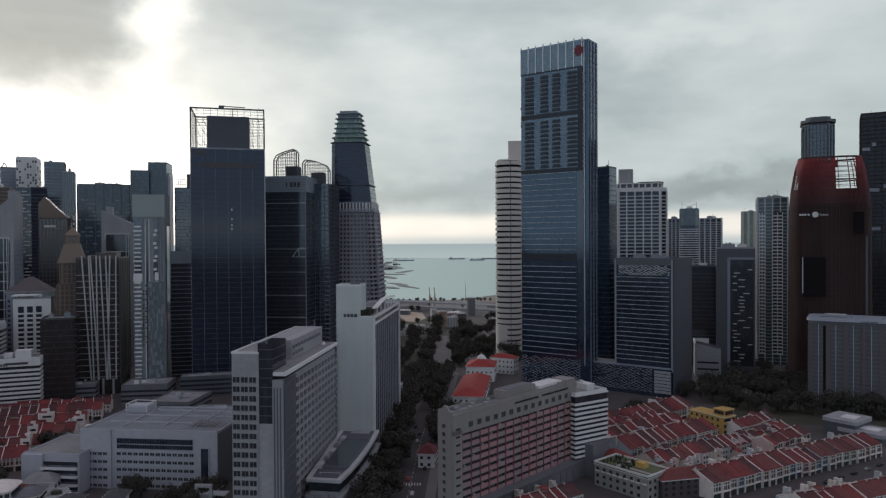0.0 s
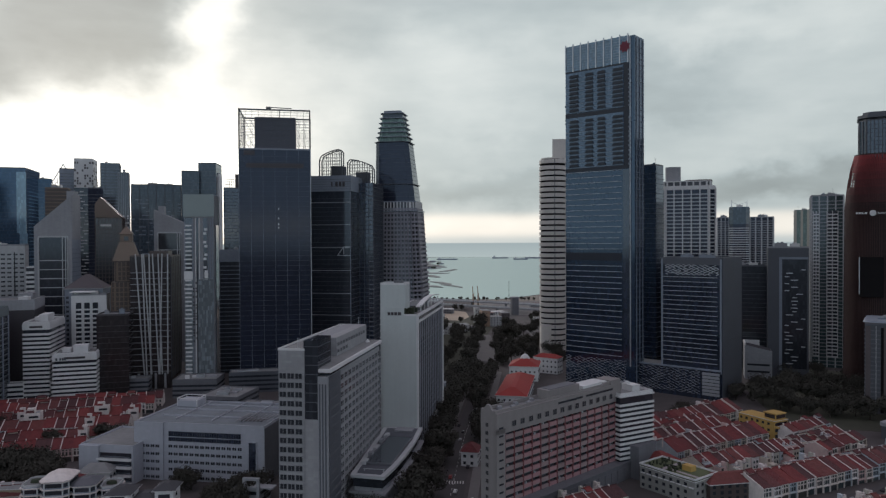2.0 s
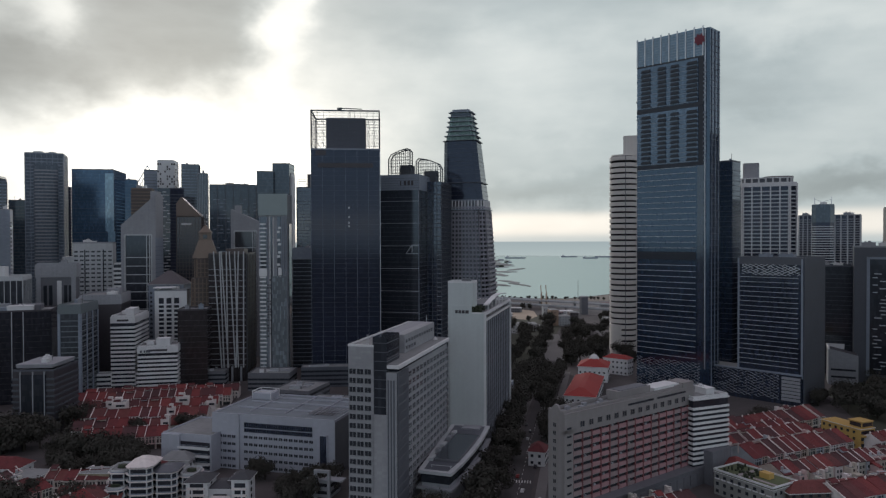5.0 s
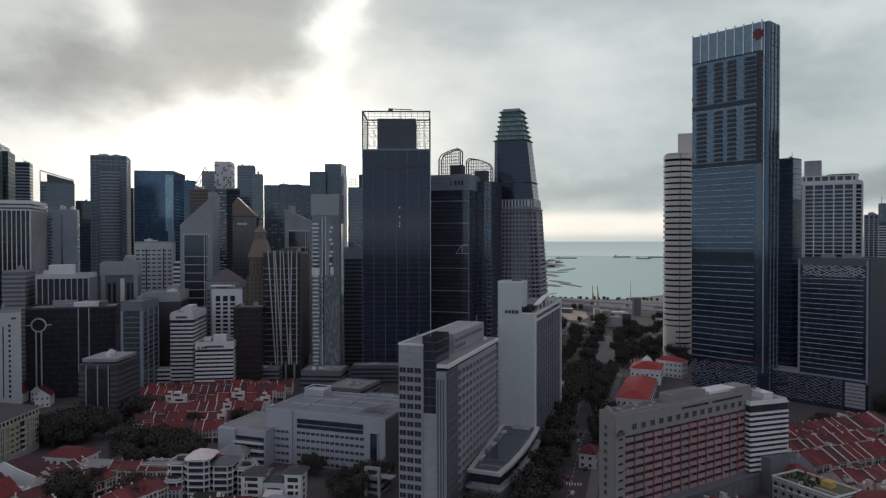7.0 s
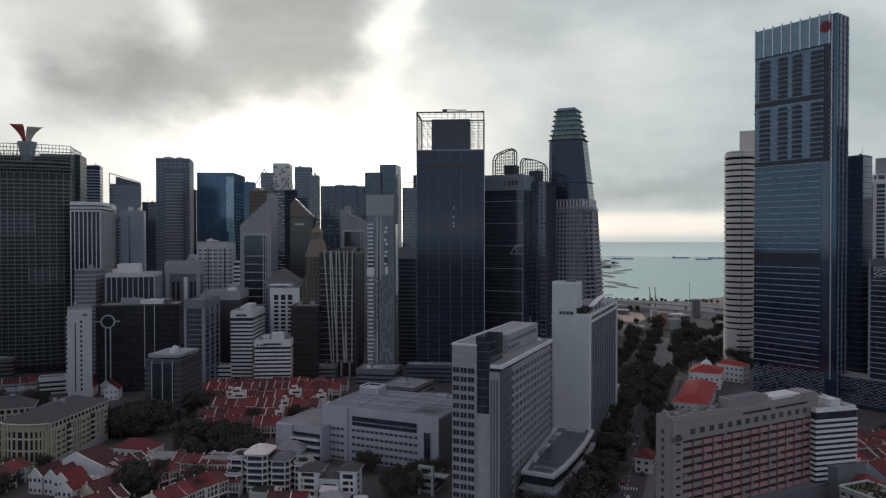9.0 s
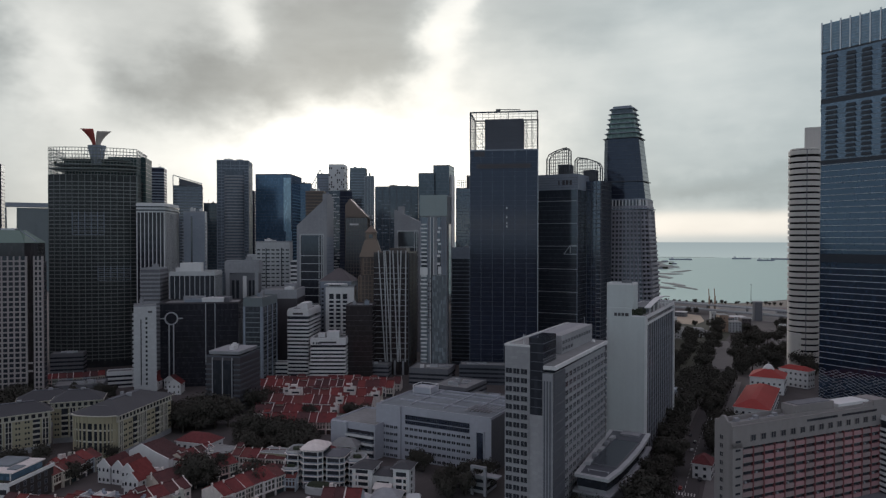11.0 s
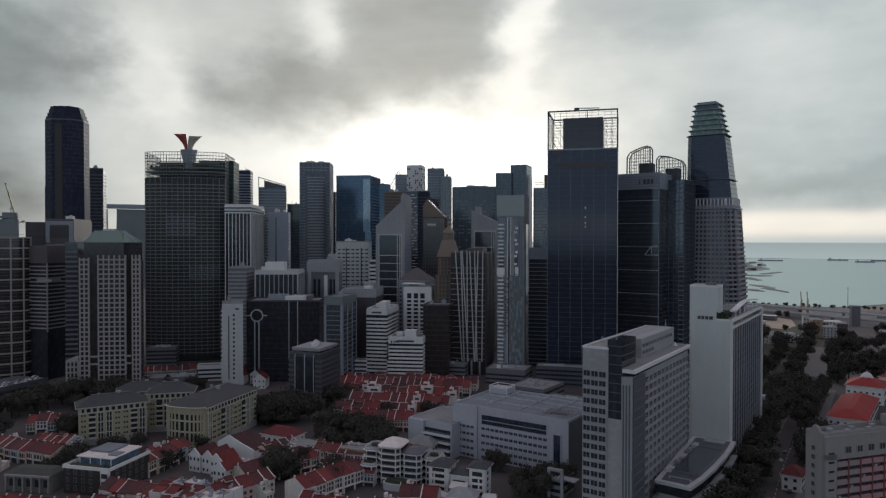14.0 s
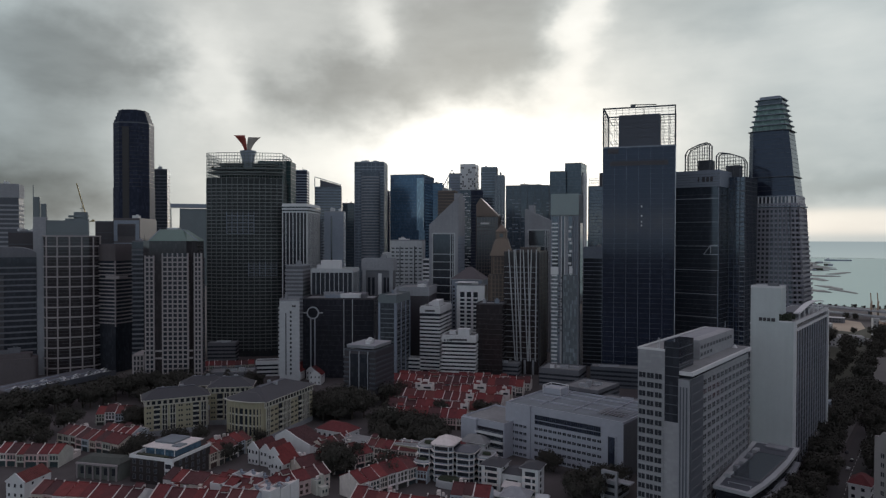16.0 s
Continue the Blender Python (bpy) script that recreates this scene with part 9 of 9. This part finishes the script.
for lot in ([(-12, 706), (18, 712), (14, 800), (4, 905), (-7, 900), (-14, 800)], [(24, 700), (60, 690), (58, 760), (20, 770)], [(-78, 905), (-48, 900), (-34, 1000), (-80, 1010)], [(60, 880), (100, 870), (96, 960), (52, 950)]):
    tagged(new("paved_lot", Shape().prism(lot, 0, 0.075).mesh("paved_lot", PAVING)), "grey paved yard between dark trees", "lot", kind="structure")
tagged(new("paved_lot", Shape().prism([(20, 1150), (190, 1110), (250, 1390), (-20, 1400)], 0, 0.08).mesh("paved_lot", PAVING)), "pale paved yard near the shore", "lot", kind="structure")


def car(x, y, yaw, paint, z=0.06, size=1.0, label="small parked car on the dark asphalt"):
    root = new("car", Shape().box(0, 0, 0.3, 1.75, 4.3, 0.6).prism(rect(1.6, 2.4, 0, -0.2), 0.9, 1.45, rect(1.35, 1.6, 0, -0.2)).mesh("car", paint))
    root.matrix_basis = pose(x, y, z, 0, 0, yaw) @ Matrix.Diagonal((size, size, size, 1))
    tagged(root, label, "car", "cars")
    part("cabin_glass", Shape().prism(rect(1.64, 2.0, 0, -0.2), 0.95, 1.35, rect(1.42, 1.66, 0, -0.2)).mesh("cabin_glass", G_DARK), root)
    for sx in (-0.8, 0.8) if z < 1 else ():
        for sy in (-1.35, 1.35):
            part("wheel", WHEEL, root, pose(sx, sy, 0.32, 0, 90, 0))


WHEEL = Shape().prism(rounded(0.62, 0.62, 12), -0.1, 0.1).mesh("wheel", BLACK)
CARS = [material("car_white", (0.6, 0.6, 0.6), 0.3, var=0.02), material("car_silver", (0.3, 0.31, 0.32), 0.3, 0.4, var=0.02), material("car_black", (0.03, 0.03, 0.035), 0.25, var=0.02), material("car_red", (0.25, 0.03, 0.03), 0.3, var=0.02)]
g = random.Random(17)
for k in range(16):
    yy = 322 + k * 17 + g.uniform(-3, 3)
    xx = np.interp(yy, [p[1] for p in AVENUE], [p[0] for p in AVENUE]) + g.choice((-6, -2, 2, 6))
    car(xx, yy, -4, g.choice(CARS))
for k in range(12):
    t = k / 12
    car(118 + t * 130, 306.5 + t * 79 - 2.5, -58.5, g.choice(CARS))

# parking deck beside the slope, with cars in rows
root = thing("car_deck", "long dark parking deck with pale kerbs", "parking deck", -582, 318, 10)
part("deck", Shape().box(0, -16, 5.4, 34, 92, 0.8).mesh("deck", DCONC), root)
part("deck_wall", Shape().box(16.8, -16, 2.6, 0.6, 92, 4.4).mesh("deck_wall", DGREY), root)
part("deck_kerb", Shape().box(2, -16, 6.2, 1.2, 88, 0.5).box(-10, -30, 6.2, 1.0, 50, 0.5).mesh("deck_kerb", GREYP), root)
for k in range(9):
    part("deck_column", box_mesh("deck_column", DCONC, 1, 1, 5.4), root, pose(15, -58 + k * 10, 0))
dx, dy = math.cos(radians(10)), math.sin(radians(10))
for k in range(20):
    u, v = 13.5 - (k % 3 == 1) * 9 - (k % 5 == 2) * 4, -58 + k * 4.5 + g.uniform(-1, 1)
    car(-582 + u * dx - v * dy, 318 + u * dy + v * dx, 10 + g.choice((0, 0, 90)), CARS[0] if k % 4 else CARS[1], 6.2, 1.25, "pale van parked on a dark deck")

# ---------------------------------------------------------------- shore, sea and distance
ROCK = material("breakwater", (0.21, 0.225, 0.215), 0.9, var=0.3, grain=0.05)
ISLETS = []
for k in range(8):
    yy = 2950 + k * 130
    right = -205 + 40 * math.sin(k * 0.9 + 0.3) - 8 * k
    ISLETS.append([(-520, yy), (right - 60, yy - 12), (right, yy + 18), (right - 30, yy + 60 + 16 * (k % 3)), (-520, yy + 92)])
for pts in (*ISLETS, [(-260, 2560), (-170, 2510), (-135, 2560), (-170, 2590), (-250, 2600)], [(-190, 2680), (-150, 2700), (-120, 2860), (-140, 2880)],
            [(-230, 2380), (-160, 2250), (-150, 2290), (-190, 2420)],
            [(-170, 2040), (-150, 1990), (-100, 1890), (-95, 1930), (-130, 2020)],
            [(-130, 1900), (-90, 1830), (-62, 1775), (-60, 1800), (-100, 1890)],
            [(-190, 1880), (-140, 1800), (-110, 1790), (-130, 1850)]):
    tagged(new("islet", Shape().prism(pts, 0.0, 2.2, grown(pts[::1], -3)).mesh("islet", ROCK)), "low grey rocky breakwater islet in the sea", "islet", kind="structure")
for k in range(22):
    pts = ISLETS[k % 8]
    bx_ = -500 + (k * 67) % 270
    hull = new("islet_shed", Shape().box(0, 0, 0, 30, 12, 2 + 2 * (k % 3)).prism(rect(31, 13), 2 + 2 * (k % 3), 4 + 2 * (k % 3), rect(31, 1)).mesh("islet_shed", (DCONC, GREYP, LEAF_DK)[k % 3]))
    hull.matrix_basis = pose(bx_, pts[0][1] + 26, 2.0, 0, 0, k * 3)
    tagged(hull, "low dark shed on a breakwater islet", "shed", "islet sheds")


def ship(x, y, yaw, L):
    root = thing("ship", "distant grey cargo ship at anchor on the sea", "ship", x, y, yaw, 0.35, "anchored ships")
    part("hull", Shape().prism([(-L / 2, -4), (L * 0.4, -4), (L / 2, 0), (L * 0.4, 4), (-L / 2, 4)], 0, 7).mesh("hull", GREYP), root)
    part("deckhouse", Shape().box(-L * 0.36, 0, 7, L * 0.12, 7, 9).box(-L * 0.36, 0, 16, 2, 2, 4).mesh("deckhouse", WHITE), root)
    part("mast", Shape().box(L * 0.1, 0, 7, 0.8, 0.8, 10).mesh("mast", STEEL), root)
    part("mast", Shape().box(L * 0.3, 0, 7, 0.8, 0.8, 8).mesh("mast", STEEL), root)


ship(-245, 4300, 5, 130)
ship(325, 4560, 170, 150)
ship(210, 4300, 0, 90)
ship(90, 4600, 10, 110)
# elevated expressway along the shore
for ex, ey, ez, ew in ((8, 1262, 9, 18), (-8, 1216, 5.5, 12)):
    root = thing("expressway", "pale concrete elevated expressway along the shore", "viaduct", ex, ey, -28.7)
    part("deck", Shape().box(0, 0, ez, 1000, ew, 1.6).mesh("deck", CONC), root)
    part("crash_barrier", Shape().box(0, -ew / 2 + 0.2, ez + 1.6, 1000, 0.4, 1.1).box(0, ew / 2 - 0.2, ez + 1.6, 1000, 0.4, 1.1).mesh("crash_barrier", TILE), root)
    for k in range(14):
        part("column", box_mesh("column", CONC, 2, 5, ez), root, pose(-460 + k * 70, 0, 0))
root = thing("silo", "plain dark concrete silo tower near the shore", "silo", 46, 1150, 20)
part("shaft", Shape().prism(rounded(12, 12, 14, 5), 0, 28).mesh("shaft", DCONC), root)
part("silo_cap", Shape().prism(rounded(13, 13, 14, 5), 28, 29.5).mesh("silo_cap", CONC), root)
ORANGE = material("cream_wall", (0.42, 0.31, 0.23), 0.85, var=0.15)
for bx_, by_, bw, bd, bh, m in ((-15, 1030, 7, 10, 23, TILE), (-3, 1000, 11, 22, 23, ORANGE), (11, 1002, 16, 20, 14, TILE), (25, 1006, 12, 18, 19, DWARM)):
    hipped_house(bx_, by_, 12, bw, bd, bh, 0.4, "flat-roofed cream block near the shore" if m is ORANGE else "flat-roofed dark block near the shore" if m is DWARM else "flat-roofed pale block near the shore", m, ROOFGREY, 4, "shore_building", 0.2, "building")
for cx_, cy_ in ((-25, 1280), (-16, 1285)):
    root = thing("mobile_crane", "pale lattice crane standing near the shore", "crane", cx_, cy_, 20)
    part("tower", Shape().box(0, 0, 0, 2.4, 2.4, 22).mesh("tower", ORANGE), root)
    part("jib", Shape().bar((0, 0, 20), (-1.2, 0, 38), 0.6).bar((0, 0, 20), (1.6, 0, 25), 0.5).mesh("jib", ORANGE), root)
root = thing("shore_mast", "slim grey mast standing on the shore", "mast", 46, 1440, 0)
part("pole", Shape().prism(rounded(1.2, 1.2, 8), 0, 36, rounded(0.5, 0.5, 8)).mesh("pole", STEEL), root)
part("mast_light", Shape().box(0, 0, 36, 2.4, 0.8, 0.8).mesh("mast_light", STEEL), root)
g = random.Random(29)
for k in range(34):
    bx_, by_ = g.uniform(-130, 190), g.uniform(900, 1300)
    if abs(bx_ - np.interp(by_, [p[1] for p in AVENUE], [p[0] for p in AVENUE])) < 24 or (abs(bx_) < 50 and 970 < by_ < 1060) or 1170 < by_ + 0.55 * bx_ < 1300:
        continue
    hipped_house(bx_, by_, g.uniform(-20, 20), g.uniform(14, 30), g.uniform(12, 22), g.uniform(5, 11), 0.5, "low flat-roofed building near the shore", g.choice((CONC, TILE, WHITE, DCONC)), g.choice((ROOFGREY, WHITE, ROOFGREY, CLAY)), 2, "low_building", 0.3, "building", True)

# bridge-topped towers far off
root = thing("bridge_towers", "distant towers joined by a long roof deck", "hotel", -1525, 1126, 54)
for u in (-46, 12, 50):
    part("tower", Shape().prism(rect(44, 26, u), 0, 196, rect(38, 20, u)).mesh("tower", GREYT), root)
part("sky_deck", Shape().prism([(-84, -10), (70, -16), (98, 0), (70, 16), (-84, 12)], 198, 208).mesh("sky_deck", GREYP), root)
CRANE = material("crane_yellow", (0.34, 0.27, 0.12), 0.5, 0.2, var=0.15)
root = thing("tower_crane", "slim yellow luffing tower crane behind the towers", "crane", -735, 420.5, 40)
mast = Shape()
for cu, cv in ((-0.9, -0.9), (0.9, -0.9), (0.9, 0.9), (-0.9, 0.9)):
    mast.bar((cu, cv, 0), (cu, cv, 142), 0.22)
for k in range(42):
    za, zb = 14 + k * 3.0, 17 + k * 3.0
    mast.bar((-0.9, -0.9, za), (0.9, -0.9, zb), 0.08).bar((0.9, -0.9, za), (0.9, 0.9, zb), 0.08)
part("mast", mast.mesh("mast", CRANE), root, None, "yellow lattice mast")
jib = Shape()
for off in (-0.6, 0.6):
    jib.bar((off, 0, 141), (-11 + off * 0.4, 0, 182), 0.3)
for k in range(12):
    t0, t1 = k / 12, (k + 1) / 12
    sx0, sx1 = (0.6, -0.6) if k % 2 else (-0.6, 0.6)
    jib.bar((-11 * t0 + sx0, 0, 141 + 41 * t0), (-11 * t1 + sx1, 0, 141 + 41 * t1), 0.09)
part("jib", jib.mesh("jib", CRANE), root, None, "raised lattice jib")
part("counter_jib", Shape().bar((0, 0, 140), (6, 0, 142), 0.5).box(6, 0, 140.5, 2.4, 1.6, 2.2).bar((6, 0, 142), (-1, 0, 150), 0.1).mesh("counter_jib", CRANE), root)
part("cab", Shape().box(-0.4, -1.6, 139, 1.6, 1.4, 2.0).mesh("cab", WHITE), root)

# ---------------------------------------------------------------- trees
LEAF = material("leaves", (0.064, 0.062, 0.053), 0.95, var=0.16, grain=0.2, coarse=0.08, spec=0.1)
BARK = material("bark", (0.06, 0.05, 0.04), 0.9, var=0.2)


def tree_meshes(seed, r, h):
    """Trunk with limbs, and a crown of leaf sprays gathered in uneven clumps."""
    q = random.Random(seed)
    trunk = Shape()
    trunk.prism(rounded(0.9, 0.9, 8), 0, h * 0.36, rounded(0.55, 0.55, 8))
    clumps = []
    for i in range(11):
        a, rr = q.uniform(0, 6.28), r * q.uniform(0.15, 0.78)
        clumps.append((rr * math.cos(a), rr * math.sin(a), h * q.uniform(0.3, 0.84), r * q.uniform(0.32, 0.56)))
    for cx_, cy_, cz, cr in clumps:
        trunk.bar((0, 0, h * 0.28), (cx_ * 0.8, cy_ * 0.8, cz), 0.14)
    leaf = Shape()
    for cx_, cy_, cz, cr in clumps:
        for i in range(170):
            d3 = Vector((q.gauss(0, 1), q.gauss(0, 1), q.gauss(0, 0.75))).normalized() * cr * q.uniform(0.55, 1.08)
            p = Vector((cx_, cy_, cz)) + d3
            n = (d3 + Vector((q.uniform(-1, 1), q.uniform(-1, 1), q.uniform(-0.3, 1.2))) * cr * 0.7).normalized()
            u = n.orthogonal().normalized()
            v = n.cross(u)
            s = q.uniform(0.3, 0.68)
            leaf.poly([tuple(p + u * s), tuple(p + v * s * 0.7), tuple(p - u * s), tuple(p - v * s * 0.7)])
    return trunk.mesh("tree", BARK), leaf.mesh("crown", LEAF)


TREES = [tree_meshes(s, r, h) for s, r, h in ((1, 6.5, 13), (2, 8.0, 15), (3, 5.0, 11), (4, 7.2, 12), (5, 3.6, 9))]


def tree(x, y, k, scale, turn):
    trunk, crown = TREES[k]
    root = new("tree", trunk)
    root.matrix_basis = pose(x, y, 0, 0, 0, turn) @ Matrix.Diagonal((scale, scale, scale, 1))
    tagged(root, "dark broad-crowned tropical tree standing in the town", "tree", "town trees")
    part("crown", crown, root)


g = random.Random(77)
WOOD = ([], [])


def grove(x0, y0, x1, y1, n, big=1.0, kinds=(0, 1, 2, 3)):
    """Trees along a belt from one point to another; the far woods are gathered into one."""
    for i in range(n):
        t = (i + g.uniform(0.1, 0.9)) / n
        x, y = x0 + (x1 - x0) * t + g.uniform(-4, 4), y0 + (y1 - y0) * t + g.uniform(-4, 4)
        k, sc, turn = g.choice(kinds), big * g.uniform(0.75, 1.15), g.uniform(0, 360)
        if y > 640:
            m = pose(x, y, 0, 0, 0, turn) @ Matrix.Diagonal((sc, sc, sc, 1))
            for j in (0, 1):
                me = TREES[k][j]
                co = np.empty(len(me.vertices) * 3, dtype=np.float32)
                me.vertices.foreach_get("co", co)
                co = co.reshape(-1, 3) @ np.array(m.to_3x3()).T + np.array(m.translation)
                WOOD[j].append((co, me))
        else:
            tree(x, y, k, sc, turn)


def joined(name, pieces, mat):
    verts, faces, off = [], [], 0
    for co, me in pieces:
        verts.append(co)
        faces += [tuple(v + off for v in p.vertices) for p in me.polygons]
        off += len(co)
    me = bpy.data.meshes.new(name)
    me.from_pydata([tuple(v) for v in np.concatenate(verts).tolist()], [], faces)
    me.materials.append(mat)
    me.validate()
    me.update()
    return me


grove(-33, 296, -27, 470, 15, 1.35)
grove(-27, 470, -14, 640, 15, 1.35)
grove(-42, 470, -26, 630, 11, 1.2)
grove(-4, 404, -1, 480, 7, 1.3)
grove(-134, 316, -118, 318, 3, 1.0)
grove(3, 470, 6, 492, 3)
grove(-42, 645, -34, 900, 8, 1.5)
grove(-64, 645, -58, 950, 8, 1.5)
grove(-6, 500, 2, 640, 8, 1.3)
grove(8, 650, 20, 720, 3, 1.3)
grove(50, 665, 95, 700, 3, 1.2)
grove(15, 690, 70, 730, 3, 1.4)
grove(20, 740, 80, 810, 5, 1.3)
grove(40, 790, 110, 860, 5, 1.3)
grove(-20, 660, -10, 1000, 7, 1.5)
grove(10, 760, 34, 980, 7, 1.4)
grove(22, 700, 40, 960, 5, 1.5)
grove(34, 860, 84, 1000, 6, 1.3)
grove(-90, 820, -70, 1060, 7, 1.3)
grove(90, 880, 130, 1020, 5, 1.2)
grove(-140, 1000, 10, 1060, 7)
grove(-140, 1425, 220, 1420, 34, 0.55)
grove(60, 1060, 160, 1200, 7)
grove(-130, 1180, -30, 1230, 4)
grove(78, 452, 140, 494, 9, 0.8)
grove(205, 560, 300, 520, 14, 1.3)
grove(245, 585, 330, 540, 10, 1.3)
grove(235, 500, 320, 470, 11, 1.3)
grove(205, 530, 235, 490, 6, 1.2)
grove(190, 540, 205, 580, 4, 0.9)
grove(300, 600, 340, 560, 7, 1.2)
grove(262, 640, 300, 630, 4, 1.1)
grove(-336, 338, -318, 372, 8, 1.5)
grove(-318, 342, -304, 366, 6, 1.5)
grove(-276, 340, -234, 346, 9, 1.25)
grove(-316, 400, -306, 412, 3, 1.3)
grove(-250, 266, -240, 274, 3, 1.2)
grove(-368, 344, -345, 356, 4, 1.2)
grove(-345, 262, -352, 250, 3)
grove(-322, 270, -318, 283, 3)
grove(-236, 404, -222, 408, 3)
grove(-216, 270, -210, 282, 3)
grove(-418, 262, -400, 268, 4, 1.2)
grove(-345, 215, -360, 240, 3)
grove(-425, 180, -415, 206, 4, 1.3)
grove(-500, 195, -486, 290, 13, 1.45)
grove(-534, 225, -530, 345, 13, 0.72)
grove(-515, 225, -507, 330, 14, 1.0)
grove(-548, 230, -545, 340, 12, 0.5)
grove(-490, 300, -484, 370, 8, 1.4)
grove(-462, 300, -455, 380, 7, 1.3)
grove(-470, 385, -440, 400, 4)
grove(-445, 215, -436, 240, 4, 1.3)
grove(-118, 326, -104, 330, 3)
grove(-262, 330, -240, 316, 5, 1.2)
grove(-238, 330, -216, 334, 5, 1.1)
grove(-262, 344, -226, 352, 6, 1.2)
grove(-250, 262, -238, 286, 4, 1.1)
grove(-312, 264, -304, 246, 4, 0.9)
grove(-300, 384, -280, 392, 2, 0.9)
grove(-262, 392, -250, 400, 2, 0.9)
grove(-127, 303, -114, 308, 3, 0.95)
grove(-160, 330, -150, 332, 2)
grove(-55, 298, -44, 300, 3)
tagged(new("far_wood", joined("far_wood", WOOD[1], LEAF)), "dark far tree crowns beyond the avenue", "trees", kind="stuff")
tagged(new("far_trunk", joined("far_trunk", WOOD[0], BARK)), "brown trunks of the far wood", "tree trunks", kind="stuff")
